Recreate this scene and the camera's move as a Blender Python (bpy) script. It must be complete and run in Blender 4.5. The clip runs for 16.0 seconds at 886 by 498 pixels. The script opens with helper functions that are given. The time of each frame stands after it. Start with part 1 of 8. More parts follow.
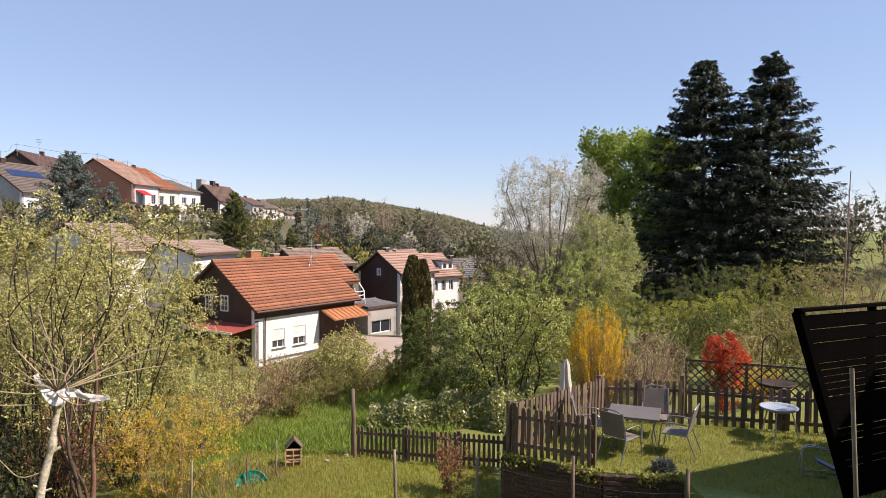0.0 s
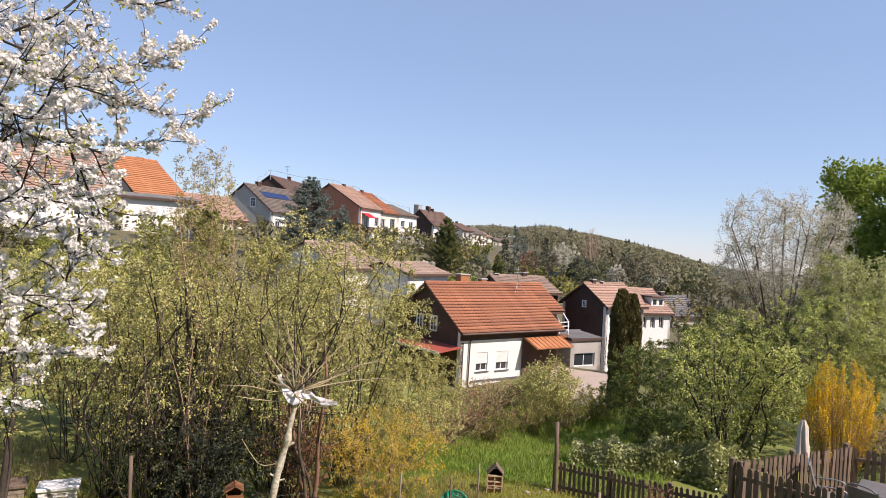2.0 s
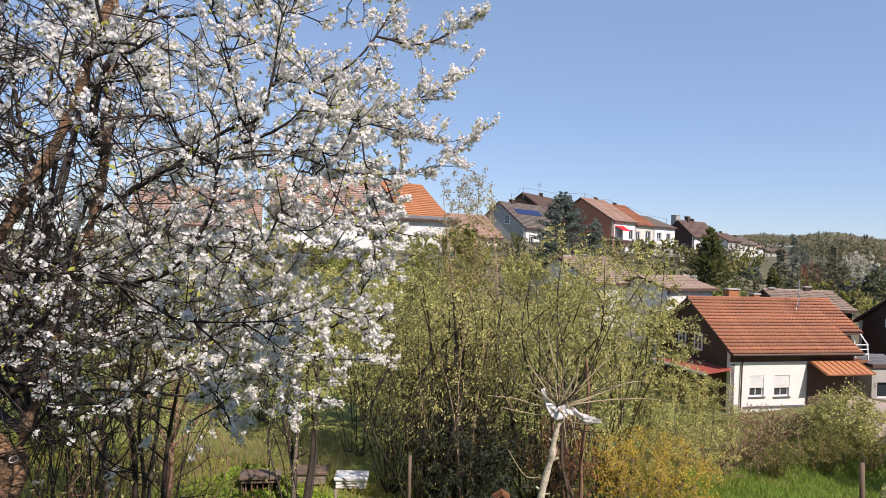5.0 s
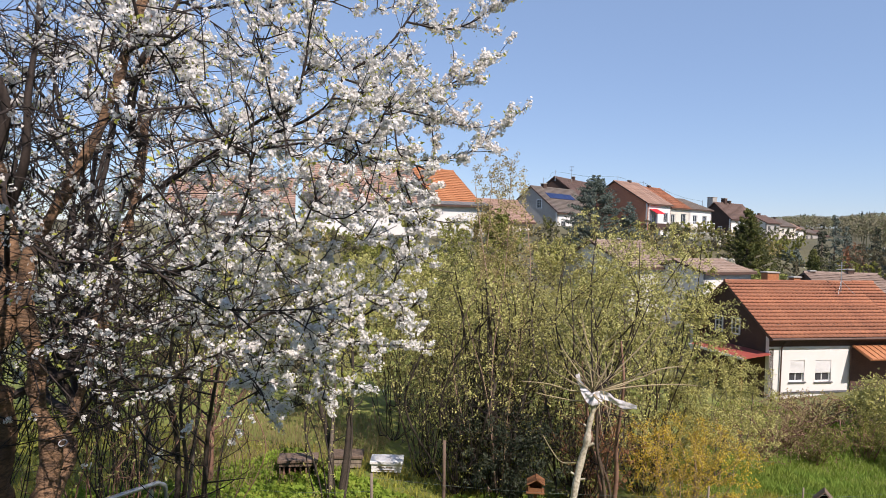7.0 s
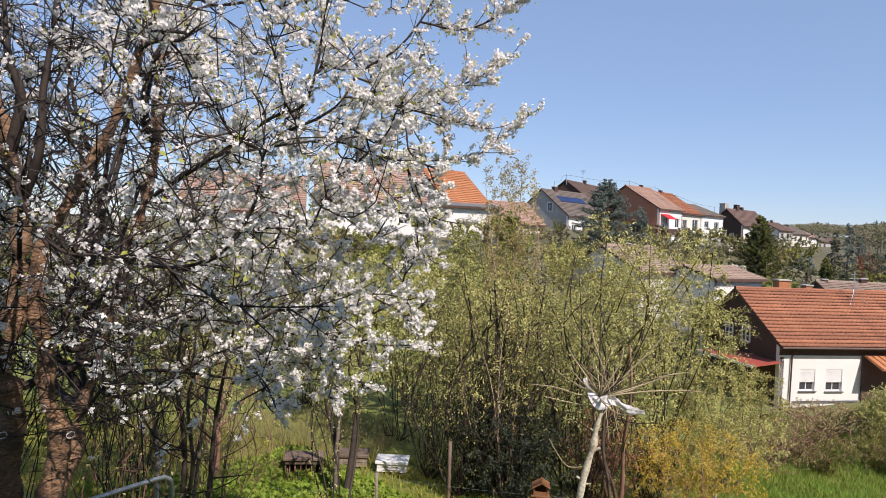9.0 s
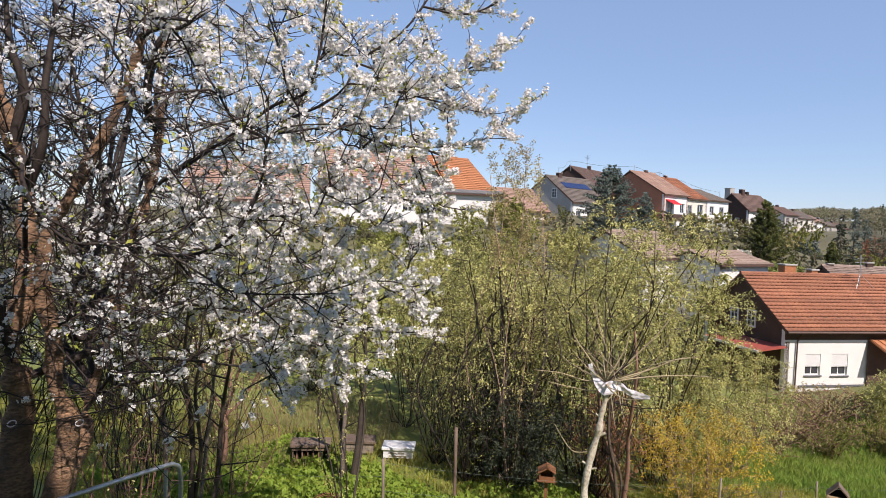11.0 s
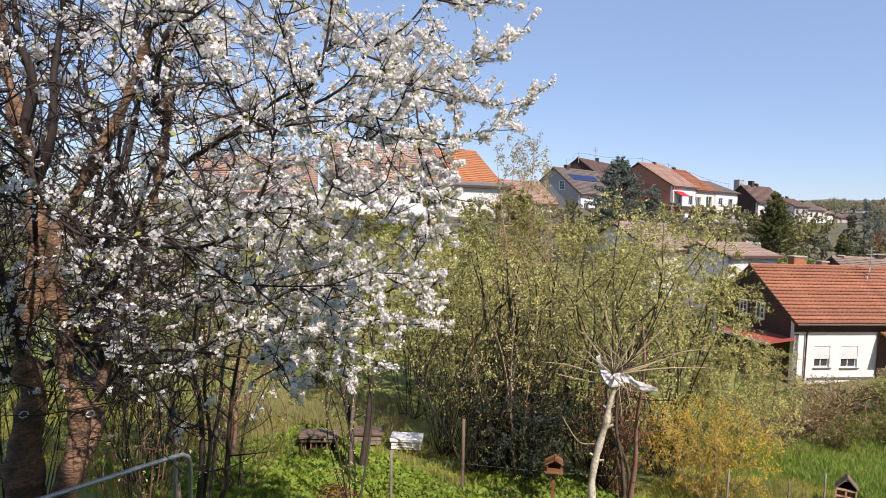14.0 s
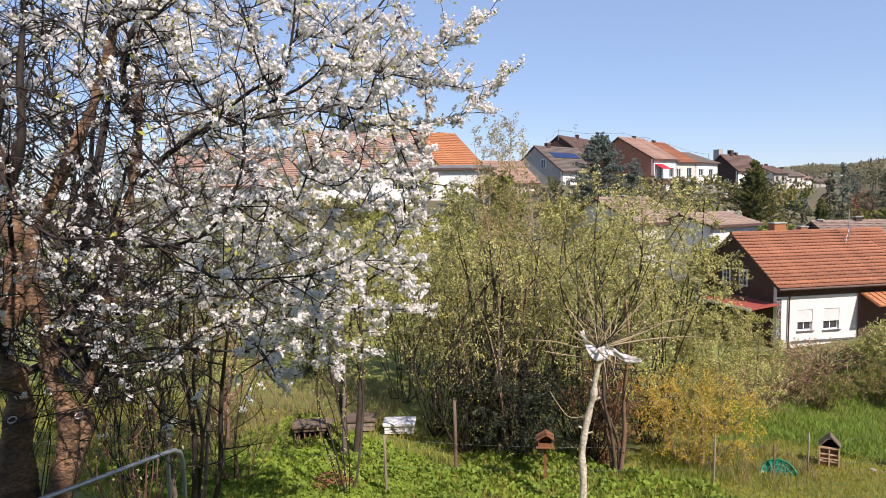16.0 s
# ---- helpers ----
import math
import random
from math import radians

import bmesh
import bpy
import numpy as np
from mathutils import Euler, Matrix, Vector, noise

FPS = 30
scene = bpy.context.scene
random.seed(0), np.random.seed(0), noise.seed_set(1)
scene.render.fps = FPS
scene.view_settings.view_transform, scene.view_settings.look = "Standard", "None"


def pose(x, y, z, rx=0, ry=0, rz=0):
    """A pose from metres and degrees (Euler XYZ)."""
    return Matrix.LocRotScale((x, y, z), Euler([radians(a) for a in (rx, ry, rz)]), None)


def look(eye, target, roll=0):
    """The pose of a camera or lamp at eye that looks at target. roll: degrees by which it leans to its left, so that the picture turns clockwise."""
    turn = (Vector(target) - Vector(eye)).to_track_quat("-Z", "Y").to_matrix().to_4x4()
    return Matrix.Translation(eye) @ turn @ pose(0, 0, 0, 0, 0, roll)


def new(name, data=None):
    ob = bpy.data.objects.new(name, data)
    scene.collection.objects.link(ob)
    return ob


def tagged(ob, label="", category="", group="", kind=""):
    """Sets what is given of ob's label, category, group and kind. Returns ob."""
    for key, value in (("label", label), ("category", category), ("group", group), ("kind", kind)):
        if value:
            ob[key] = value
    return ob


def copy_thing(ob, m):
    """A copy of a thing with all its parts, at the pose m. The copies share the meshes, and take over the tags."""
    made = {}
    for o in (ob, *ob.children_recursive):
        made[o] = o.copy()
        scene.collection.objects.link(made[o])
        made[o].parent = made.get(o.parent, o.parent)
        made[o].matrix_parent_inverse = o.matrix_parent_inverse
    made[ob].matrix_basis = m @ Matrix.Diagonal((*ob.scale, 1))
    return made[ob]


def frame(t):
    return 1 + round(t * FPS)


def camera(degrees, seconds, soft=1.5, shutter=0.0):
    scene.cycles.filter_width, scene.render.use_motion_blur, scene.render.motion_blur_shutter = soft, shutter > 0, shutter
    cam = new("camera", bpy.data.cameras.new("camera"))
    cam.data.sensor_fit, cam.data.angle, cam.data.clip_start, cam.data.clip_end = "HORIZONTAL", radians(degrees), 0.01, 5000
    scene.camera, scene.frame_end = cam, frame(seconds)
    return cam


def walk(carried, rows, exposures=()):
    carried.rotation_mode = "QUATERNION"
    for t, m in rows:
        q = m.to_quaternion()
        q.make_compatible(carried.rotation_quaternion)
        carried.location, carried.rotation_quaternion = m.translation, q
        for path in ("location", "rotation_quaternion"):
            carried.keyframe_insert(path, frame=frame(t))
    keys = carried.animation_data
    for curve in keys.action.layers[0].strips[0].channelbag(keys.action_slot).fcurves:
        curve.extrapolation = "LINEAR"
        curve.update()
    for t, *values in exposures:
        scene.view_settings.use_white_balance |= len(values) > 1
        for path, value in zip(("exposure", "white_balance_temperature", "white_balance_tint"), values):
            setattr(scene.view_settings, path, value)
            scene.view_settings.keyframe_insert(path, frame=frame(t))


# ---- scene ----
# camera and its path
EXPOSURE = 0.5
cam = camera(68.36, 16.0, soft=0.5)
PATH = [
    (0.0, 0.005, -0.000, 4.400, 88.04, -0.26, -0.28),
    (0.5, -0.026, 0.017, 4.393, 88.31, -1.81, 0.94),
    (1.0, -0.042, 0.032, 4.381, 88.47, -1.17, 4.53),
    (1.5, -0.112, 0.043, 4.402, 88.88, -1.79, 9.41),
    (2.0, -0.202, 0.067, 4.412, 90.02, -3.10, 17.58),
    (2.5, -0.264, 0.045, 4.413, 90.73, -2.91, 25.75),
    (3.0, -0.304, 0.048, 4.426, 91.20, -2.74, 32.52),
    (3.5, -0.337, 0.063, 4.421, 92.13, -2.73, 37.41),
    (3.7, -0.331, 0.024, 4.395, 92.14, -3.39, 38.40),
    (5.8, -0.334, 0.020, 4.419, 89.49, -1.50, 39.88),
    (6.0, -0.349, 0.022, 4.414, 89.56, -2.21, 40.12),
    (6.5, -0.347, 0.021, 4.413, 89.17, -1.85, 41.39),
    (7.0, -0.352, 0.021, 4.421, 88.95, -1.43, 42.23),
    (7.5, -0.361, 0.021, 4.421, 89.20, -2.14, 42.35),
    (8.0, -0.342, 0.018, 4.414, 89.17, -2.40, 42.64),
    (8.5, -0.360, 0.030, 4.413, 88.98, -2.18, 42.90),
    (9.0, -0.354, 0.031, 4.412, 89.04, -2.50, 43.10),
    (9.5, -0.361, 0.035, 4.406, 88.66, -2.44, 43.21),
    (12.0, -0.364, 0.037, 4.406, 87.78, -2.13, 43.72),
    (12.5, -0.370, 0.044, 4.405, 87.86, -2.56, 43.75),
    (13.0, -0.357, 0.039, 4.403, 87.58, -2.18, 43.84),
    (13.5, -0.361, 0.041, 4.403, 87.25, -2.19, 43.96),
    (14.0, -0.357, 0.038, 4.400, 87.23, -1.91, 44.13),
    (14.5, -0.354, 0.039, 4.403, 87.26, -2.02, 44.33),
    (15.0, -0.333, 0.043, 4.404, 87.29, -1.74, 44.14),
    (15.5, -0.285, 0.042, 4.401, 86.92, -0.03, 43.19),
    (16.0, -0.258, 0.036, 4.405, 85.84, 0.98, 42.72),
]
walk(cam, [(t, pose(*p)) for t, *p in PATH], exposures=[(0.0, EXPOSURE + 0.05, 7000, 24), (2.0, EXPOSURE, 6850, 23), (3.5, EXPOSURE - 0.17, 6530, 20), (9.5, EXPOSURE - 0.17, 6530, 20), (12.5, EXPOSURE - 0.1, 6550, 21), (16.0, EXPOSURE - 0.03, 6600, 22)])

# ---- light ----
SUN_AZ, SUN_EL = 104.0, 46.0   # degrees: azimuth from +y towards +x, and height
world = bpy.data.worlds.new("sky")
scene.world = world
world.use_nodes = True
wn = world.node_tree
wn.nodes.clear()
sky = wn.nodes.new("ShaderNodeTexSky")
sky.sky_type = "NISHITA"
sky.sun_disc = False
sky.sun_elevation = radians(SUN_EL)
sky.sun_rotation = radians(SUN_AZ)
sky.altitude = 250
sky.air_density, sky.dust_density, sky.ozone_density = 1.0, 0.1, 3.5
bg = wn.nodes.new("ShaderNodeBackground")
bg.inputs["Strength"].default_value = 0.115
wo = wn.nodes.new("ShaderNodeOutputWorld")
# a thin spring haze evens the blue out
haze = wn.nodes.new("ShaderNodeMix")
haze.data_type = "RGBA"
haze.inputs[0].default_value = 0.5
haze.inputs[7].default_value = (2.25, 3.45, 5.2, 1)
wn.links.new(sky.outputs[0], haze.inputs[6])
wn.links.new(haze.outputs[2], bg.inputs["Color"])
wn.links.new(bg.outputs[0], wo.inputs["Surface"])

sun_data = bpy.data.lights.new("sun", "SUN")
sun_data.energy, sun_data.angle, sun_data.color = 5.0, radians(0.53), (1.0, 0.93, 0.82)
sun = new("sun", sun_data)
sx = math.cos(radians(SUN_EL)) * math.sin(radians(SUN_AZ))
sy = math.cos(radians(SUN_EL)) * math.cos(radians(SUN_AZ))
sun.matrix_world = look((sx * 60, sy * 60, math.sin(radians(SUN_EL)) * 60 + 5), (0, 0, 5))


# ---- materials ----
def ramp_mix(nt, fac, a, b):
    mix = nt.nodes.new("ShaderNodeMix")
    mix.data_type = "RGBA"
    nt.links.new(fac, mix.inputs[0])
    for socket, value in ((mix.inputs[6], a), (mix.inputs[7], b)):
        if isinstance(value, (tuple, list)):
            socket.default_value = (*value[:3], 1)
        else:
            nt.links.new(value, socket)
    return mix.outputs[2]


def noise_fac(nt, coord, scale, detail=4, lo=0.35, hi=0.65, rough=0.6, stretch=None):
    src = coord
    if stretch:
        mp = nt.nodes.new("ShaderNodeMapping")
        mp.inputs["Scale"].default_value = stretch
        nt.links.new(coord, mp.inputs["Vector"])
        src = mp.outputs[0]
    n = nt.nodes.new("ShaderNodeTexNoise")
    n.inputs["Scale"].default_value, n.inputs["Detail"].default_value, n.inputs["Roughness"].default_value = scale, detail, rough
    nt.links.new(src, n.inputs["Vector"])
    mr = nt.nodes.new("ShaderNodeMapRange")
    mr.inputs["From Min"].default_value, mr.inputs["From Max"].default_value = lo, hi
    nt.links.new(n.outputs["Fac"], mr.inputs["Value"])
    return mr.outputs[0], n.outputs["Fac"]


def material(name, a, b, c=None, rough=0.8, coarse=1.5, fine=25.0, bump=0.3, metal=0.0, stretch=None, dist=0.02, spec=0.4, vary=0.0):
    """A surface with two colours mixed at a coarse scale, a third at a fine one, relief, and a change from piece to piece."""
    m = bpy.data.materials.new(name)
    m.use_nodes = True
    nt = m.node_tree
    p = nt.nodes["Principled BSDF"]
    tc = nt.nodes.new("ShaderNodeTexCoord")
    f1, _ = noise_fac(nt, tc.outputs["Object"], coarse, stretch=stretch)
    col = ramp_mix(nt, f1, a, b)
    f2, raw = noise_fac(nt, tc.outputs["Object"], fine, detail=6, lo=0.4, hi=0.75, stretch=stretch)
    if c is None:
        c = tuple(v * 0.72 for v in a)
    col = ramp_mix(nt, f2, col, c)
    if vary:
        oi = nt.nodes.new("ShaderNodeObjectInfo")
        geo = nt.nodes.new("ShaderNodeNewGeometry")
        add = nt.nodes.new("ShaderNodeMath")
        add.operation = "ADD"
        nt.links.new(oi.outputs["Random"], add.inputs[0])
        nt.links.new(geo.outputs["Random Per Island"], add.inputs[1])
        fr = nt.nodes.new("ShaderNodeMath")
        fr.operation = "FRACT"
        nt.links.new(add.outputs[0], fr.inputs[0])
        mr = nt.nodes.new("ShaderNodeMapRange")
        mr.inputs["To Min"].default_value, mr.inputs["To Max"].default_value = 1 - vary, 1 + vary
        nt.links.new(fr.outputs[0], mr.inputs["Value"])
        hs = nt.nodes.new("ShaderNodeHueSaturation")
        nt.links.new(mr.outputs[0], hs.inputs["Value"])
        nt.links.new(col, hs.inputs["Color"])
        col = hs.outputs[0]
    nt.links.new(col, p.inputs["Base Color"])
    p.inputs["Roughness"].default_value, p.inputs["Metallic"].default_value = rough, metal
    p.inputs["Specular IOR Level"].default_value = spec
    if bump:
        bp = nt.nodes.new("ShaderNodeBump")
        bp.inputs["Strength"].default_value, bp.inputs["Distance"].default_value = bump, dist
        nt.links.new(raw, bp.inputs["Height"])
        nt.links.new(bp.outputs[0], p.inputs["Normal"])
    return m


def foliage(name, a, b, c=None, through_light=0.4, rough=0.55, patch=0.6, gloss=0.12):
    """Leaves or petals: a colour that changes from leaf to leaf and from patch to patch, with light shining through."""
    m = bpy.data.materials.new(name)
    m.use_nodes = True
    nt = m.node_tree
    p = nt.nodes["Principled BSDF"]
    out = nt.nodes["Material Output"]
    geo = nt.nodes.new("ShaderNodeNewGeometry")
    col = ramp_mix(nt, geo.outputs["Random Per Island"], a, b)
    tc = nt.nodes.new("ShaderNodeTexCoord")
    f, _ = noise_fac(nt, tc.outputs["Object"], patch, detail=3)
    col = ramp_mix(nt, f, col, c if c else tuple(v * 0.7 for v in a))
    nt.links.new(col, p.inputs["Base Color"])
    p.inputs["Roughness"].default_value = rough
    p.inputs["Specular IOR Level"].default_value = gloss
    tr = nt.nodes.new("ShaderNodeBsdfTranslucent")
    nt.links.new(col, tr.inputs["Color"])
    mix = nt.nodes.new("ShaderNodeMixShader")
    mix.inputs[0].default_value = through_light
    nt.links.new(p.outputs[0], mix.inputs[1])
    nt.links.new(tr.outputs[0], mix.inputs[2])
    nt.links.new(mix.outputs[0], out.inputs["Surface"])
    return m


def glass_dark(name, tint=(0.03, 0.035, 0.04)):
    m = bpy.data.materials.new(name)
    m.use_nodes = True
    p = m.node_tree.nodes["Principled BSDF"]
    p.inputs["Base Color"].default_value = (*tint, 1)
    p.inputs["Roughness"].default_value = 0.06
    p.inputs["Specular IOR Level"].default_value = 0.7
    return m


M = {}
M["grass"] = material("meadow_grass", (0.10, 0.15, 0.022), (0.17, 0.20, 0.035), (0.19, 0.16, 0.055), rough=0.9, coarse=0.7, fine=9, bump=0.6, dist=0.05)
def scrub_beyond(m, colour):
    """Lets a ground material turn into dry scrub on the slopes away from the gardens."""
    nt = m.node_tree
    p = nt.nodes["Principled BSDF"]
    near = p.inputs["Base Color"].links[0].from_socket
    tc = nt.nodes.new("ShaderNodeTexCoord")
    ln = nt.nodes.new("ShaderNodeVectorMath")
    ln.operation = "LENGTH"
    nt.links.new(tc.outputs["Object"], ln.inputs[0])
    mr = nt.nodes.new("ShaderNodeMapRange")
    mr.inputs["From Min"].default_value, mr.inputs["From Max"].default_value = 34, 52
    nt.links.new(ln.outputs["Value"], mr.inputs["Value"])
    sep = nt.nodes.new("ShaderNodeSeparateXYZ")
    nt.links.new(tc.outputs["Object"], sep.inputs[0])
    west = nt.nodes.new("ShaderNodeMapRange")
    west.inputs["From Min"].default_value, west.inputs["From Max"].default_value = 6, 2
    lean = nt.nodes.new("ShaderNodeMath")
    lean.operation = "MULTIPLY_ADD"
    lean.inputs[1].default_value = -0.3
    nt.links.new(sep.outputs["Y"], lean.inputs[0])
    nt.links.new(sep.outputs["X"], lean.inputs[2])
    nt.links.new(lean.outputs[0], west.inputs["Value"])
    both = nt.nodes.new("ShaderNodeMath")
    both.operation = "MULTIPLY"
    nt.links.new(mr.outputs[0], both.inputs[0])
    nt.links.new(west.outputs[0], both.inputs[1])
    f, _ = noise_fac(nt, tc.outputs["Object"], 0.12, detail=5)
    scrub = ramp_mix(nt, f, colour, tuple(v * 1.5 for v in colour))
    nt.links.new(ramp_mix(nt, both.outputs[0], near, scrub), p.inputs["Base Color"])


scrub_beyond(M["grass"], (0.085, 0.078, 0.042))
M["blade"] = foliage("grass_blade", (0.28, 0.32, 0.05), (0.44, 0.44, 0.09), (0.34, 0.30, 0.075), 0.4)
M["blade_meadow"] = foliage("meadow_blade", (0.15, 0.27, 0.045), (0.26, 0.36, 0.07), (0.22, 0.28, 0.055), 0.4)
M["cover"] = foliage("ground_leaf", (0.20, 0.31, 0.04), (0.34, 0.43, 0.07), (0.17, 0.25, 0.04), 0.35)
M["straw"] = foliage("dry_stalk", (0.34, 0.27, 0.14), (0.24, 0.19, 0.10), None, 0.2)
# brown bark; its bright orange patches paint in sun flecks under the crown
M["bark_cherry"] = material("dappled_cherry_bark", (0.12, 0.075, 0.048), (0.36, 0.21, 0.115), (0.045, 0.032, 0.025), coarse=4, fine=22, bump=1.0, stretch=(1, 1, 2.5), dist=0.03, rough=0.75)
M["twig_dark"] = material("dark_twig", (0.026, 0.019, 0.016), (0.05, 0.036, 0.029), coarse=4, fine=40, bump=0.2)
M["bark_grey"] = material("grey_bark", (0.13, 0.105, 0.08), (0.21, 0.17, 0.13), (0.06, 0.05, 0.04), coarse=4, fine=40, bump=0.6)
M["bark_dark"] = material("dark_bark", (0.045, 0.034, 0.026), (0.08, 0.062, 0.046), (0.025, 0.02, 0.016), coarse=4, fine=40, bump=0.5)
M["bark_pale"] = material("limewashed_bark", (0.62, 0.58, 0.47), (0.50, 0.45, 0.34), (0.22, 0.18, 0.13), coarse=5, fine=22, bump=0.7, dist=0.02)
M["twig_pale"] = material("pale_twig", (0.46, 0.38, 0.24), (0.34, 0.27, 0.16), coarse=5, fine=40, bump=0.2)
M["twig_brown"] = material("brown_twig", (0.085, 0.06, 0.042), (0.14, 0.10, 0.07), coarse=4, fine=40, bump=0.2)
M["twig_dry"] = material("dry_twig", (0.33, 0.22, 0.155), (0.43, 0.305, 0.22), coarse=4, fine=40, bump=0.2)
M["twig_red"] = material("red_brown_twig", (0.20, 0.11, 0.075), (0.28, 0.16, 0.11), coarse=4, fine=40, bump=0.2)
M["twig_rust"] = material("rust_brown_twig", (0.20, 0.075, 0.04), (0.30, 0.12, 0.06), coarse=4, fine=40, bump=0.2)
M["petal"] = foliage("white_petal", (0.83, 0.82, 0.80), (0.88, 0.87, 0.85), (0.82, 0.79, 0.76), 0.38, 0.7, 3.0, 0.15)
M["young_leaf"] = foliage("young_cherry_leaf", (0.42, 0.44, 0.07), (0.54, 0.56, 0.13), (0.34, 0.36, 0.07), 0.4)
M["leaf_spring"] = foliage("spring_leaf", (0.47, 0.46, 0.14), (0.67, 0.65, 0.28), (0.36, 0.34, 0.12), 0.32)
M["leaf_olive"] = foliage("olive_leaf", (0.40, 0.355, 0.14), (0.60, 0.53, 0.25), (0.33, 0.27, 0.12), 0.32)
M["leaf_green"] = foliage("green_leaf", (0.28, 0.31, 0.09), (0.44, 0.45, 0.16), (0.22, 0.25, 0.07), 0.32)
M["leaf_bright"] = foliage("bright_leaf", (0.34, 0.37, 0.06), (0.56, 0.56, 0.13), (0.20, 0.22, 0.05), 0.35)
M["leaf_bush"] = foliage("bush_leaf", (0.24, 0.26, 0.06), (0.46, 0.45, 0.13), (0.16, 0.17, 0.045), 0.32)
M["leaf_fresh"] = foliage("fresh_leaf", (0.44, 0.49, 0.12), (0.68, 0.72, 0.27), (0.24, 0.28, 0.065), 0.32)
M["leaf_chestnut"] = foliage("chestnut_leaf", (0.25, 0.34, 0.055), (0.43, 0.50, 0.11), (0.19, 0.26, 0.05), 0.4)
# deep green of the darker bushes; also paints the shade in gaps between
M["leaf_deep"] = foliage("deep_green_and_gap_shade_leaf", (0.095, 0.13, 0.036), (0.20, 0.245, 0.07), (0.07, 0.095, 0.028), 0.35)
# laurel green, paled to carry the sky's sheen in the leaf colour
M["leaf_laurel"] = foliage("laurel_leaf", (0.26, 0.29, 0.10), (0.48, 0.49, 0.22), (0.16, 0.19, 0.055), 0.25, 0.28, 0.8, 0.7)
M["flower_yellow"] = foliage("yellow_flower", (0.82, 0.55, 0.02), (0.88, 0.66, 0.05), (0.74, 0.46, 0.012), 0.4)
M["leaf_yellow"] = foliage("yellowing_leaf", (0.66, 0.46, 0.04), (0.76, 0.57, 0.08), (0.48, 0.37, 0.08), 0.38)
M["leaf_red"] = foliage("red_leaf", (0.74, 0.12, 0.05), (0.84, 0.22, 0.09), (0.46, 0.07, 0.035), 0.4)
M["leaf_bronze"] = foliage("bronze_leaf", (0.32, 0.15, 0.08), (0.44, 0.22, 0.11), (0.24, 0.12, 0.07), 0.35)
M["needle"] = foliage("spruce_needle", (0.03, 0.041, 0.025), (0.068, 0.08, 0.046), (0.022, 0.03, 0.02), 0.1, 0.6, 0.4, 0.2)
M["needle_blue"] = foliage("blue_spruce_and_haze_needle", (0.11, 0.14, 0.115), (0.19, 0.22, 0.185), (0.075, 0.10, 0.08), 0.1, 0.6)
M["needle_green"] = foliage("yew_needle", (0.09, 0.11, 0.03), (0.19, 0.18, 0.05), (0.06, 0.075, 0.025), 0.15, 0.6)
M["cypress"] = foliage("cypress_spray", (0.10, 0.095, 0.035), (0.19, 0.165, 0.06), (0.12, 0.09, 0.04), 0.12, 0.6, 1.5)
M["pale_blossom"] = foliage("pale_blossom", (0.62, 0.60, 0.52), (0.74, 0.71, 0.64), (0.52, 0.50, 0.36), 0.4)
M["pale_leaf"] = foliage("pale_blossoming_leaf", (0.40, 0.43, 0.17), (0.58, 0.59, 0.32), (0.32, 0.35, 0.12), 0.4)
M["lavender"] = foliage("lavender_leaf", (0.15, 0.18, 0.16), (0.23, 0.26, 0.25), None, 0.2)
# close, low-contrast tones: the far hill's haze is put into these colours
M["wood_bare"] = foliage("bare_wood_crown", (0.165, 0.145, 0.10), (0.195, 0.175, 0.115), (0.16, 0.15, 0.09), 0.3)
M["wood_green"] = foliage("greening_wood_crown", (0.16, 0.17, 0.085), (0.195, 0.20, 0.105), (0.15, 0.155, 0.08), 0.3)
M["plaster"] = material("white_render", (0.72, 0.71, 0.69), (0.67, 0.66, 0.63), (0.60, 0.58, 0.55), coarse=0.6, fine=60, bump=0.12, dist=0.01)
M["plaster_grey"] = material("grey_render", (0.36, 0.34, 0.31), (0.44, 0.42, 0.38), (0.30, 0.28, 0.26), coarse=0.8, fine=50, bump=0.15, dist=0.01)
M["plaster_cream"] = material("cream_render", (0.62, 0.58, 0.50), (0.70, 0.66, 0.57), None, coarse=0.8, fine=50, bump=0.15, dist=0.01)
M["tile_red"] = material("clay_roof_tile", (0.27, 0.10, 0.05), (0.37, 0.148, 0.072), (0.15, 0.065, 0.04), coarse=0.9, fine=8, bump=0.4, vary=0.2, rough=0.75)
M["tile_orange"] = material("orange_roof_tile", (0.38, 0.15, 0.06), (0.44, 0.19, 0.08), (0.26, 0.10, 0.05), coarse=0.9, fine=8, bump=0.4, vary=0.12, rough=0.75)
M["tile_brown"] = material("brown_roof_tile", (0.13, 0.083, 0.068), (0.17, 0.11, 0.09), (0.09, 0.06, 0.05), coarse=0.9, fine=8, bump=0.4, vary=0.14)
M["tile_pinkish"] = material("faded_roof_tile", (0.31, 0.20, 0.155), (0.38, 0.265, 0.21), (0.25, 0.14, 0.10), coarse=0.5, fine=6, bump=0.4, vary=0.12)
M["tile_tan"] = material("tan_roof_tile", (0.24, 0.175, 0.14), (0.30, 0.225, 0.18), (0.16, 0.115, 0.09), coarse=0.5, fine=6, bump=0.4, vary=0.14)
M["tile_grey"] = material("grey_roof_tile", (0.135, 0.11, 0.095), (0.18, 0.15, 0.13), (0.09, 0.075, 0.065), coarse=0.6, fine=8, bump=0.4, vary=0.12)
M["tile_slate"] = material("slate_roof_tile", (0.10, 0.10, 0.11), (0.14, 0.14, 0.15), None, coarse=0.6, fine=8, bump=0.3, vary=0.12, rough=0.6)
M["brick"] = material("brick_face", (0.43, 0.18, 0.105), (0.50, 0.22, 0.13), (0.28, 0.11, 0.065), coarse=2.5, fine=18, bump=0.4, vary=0.15)
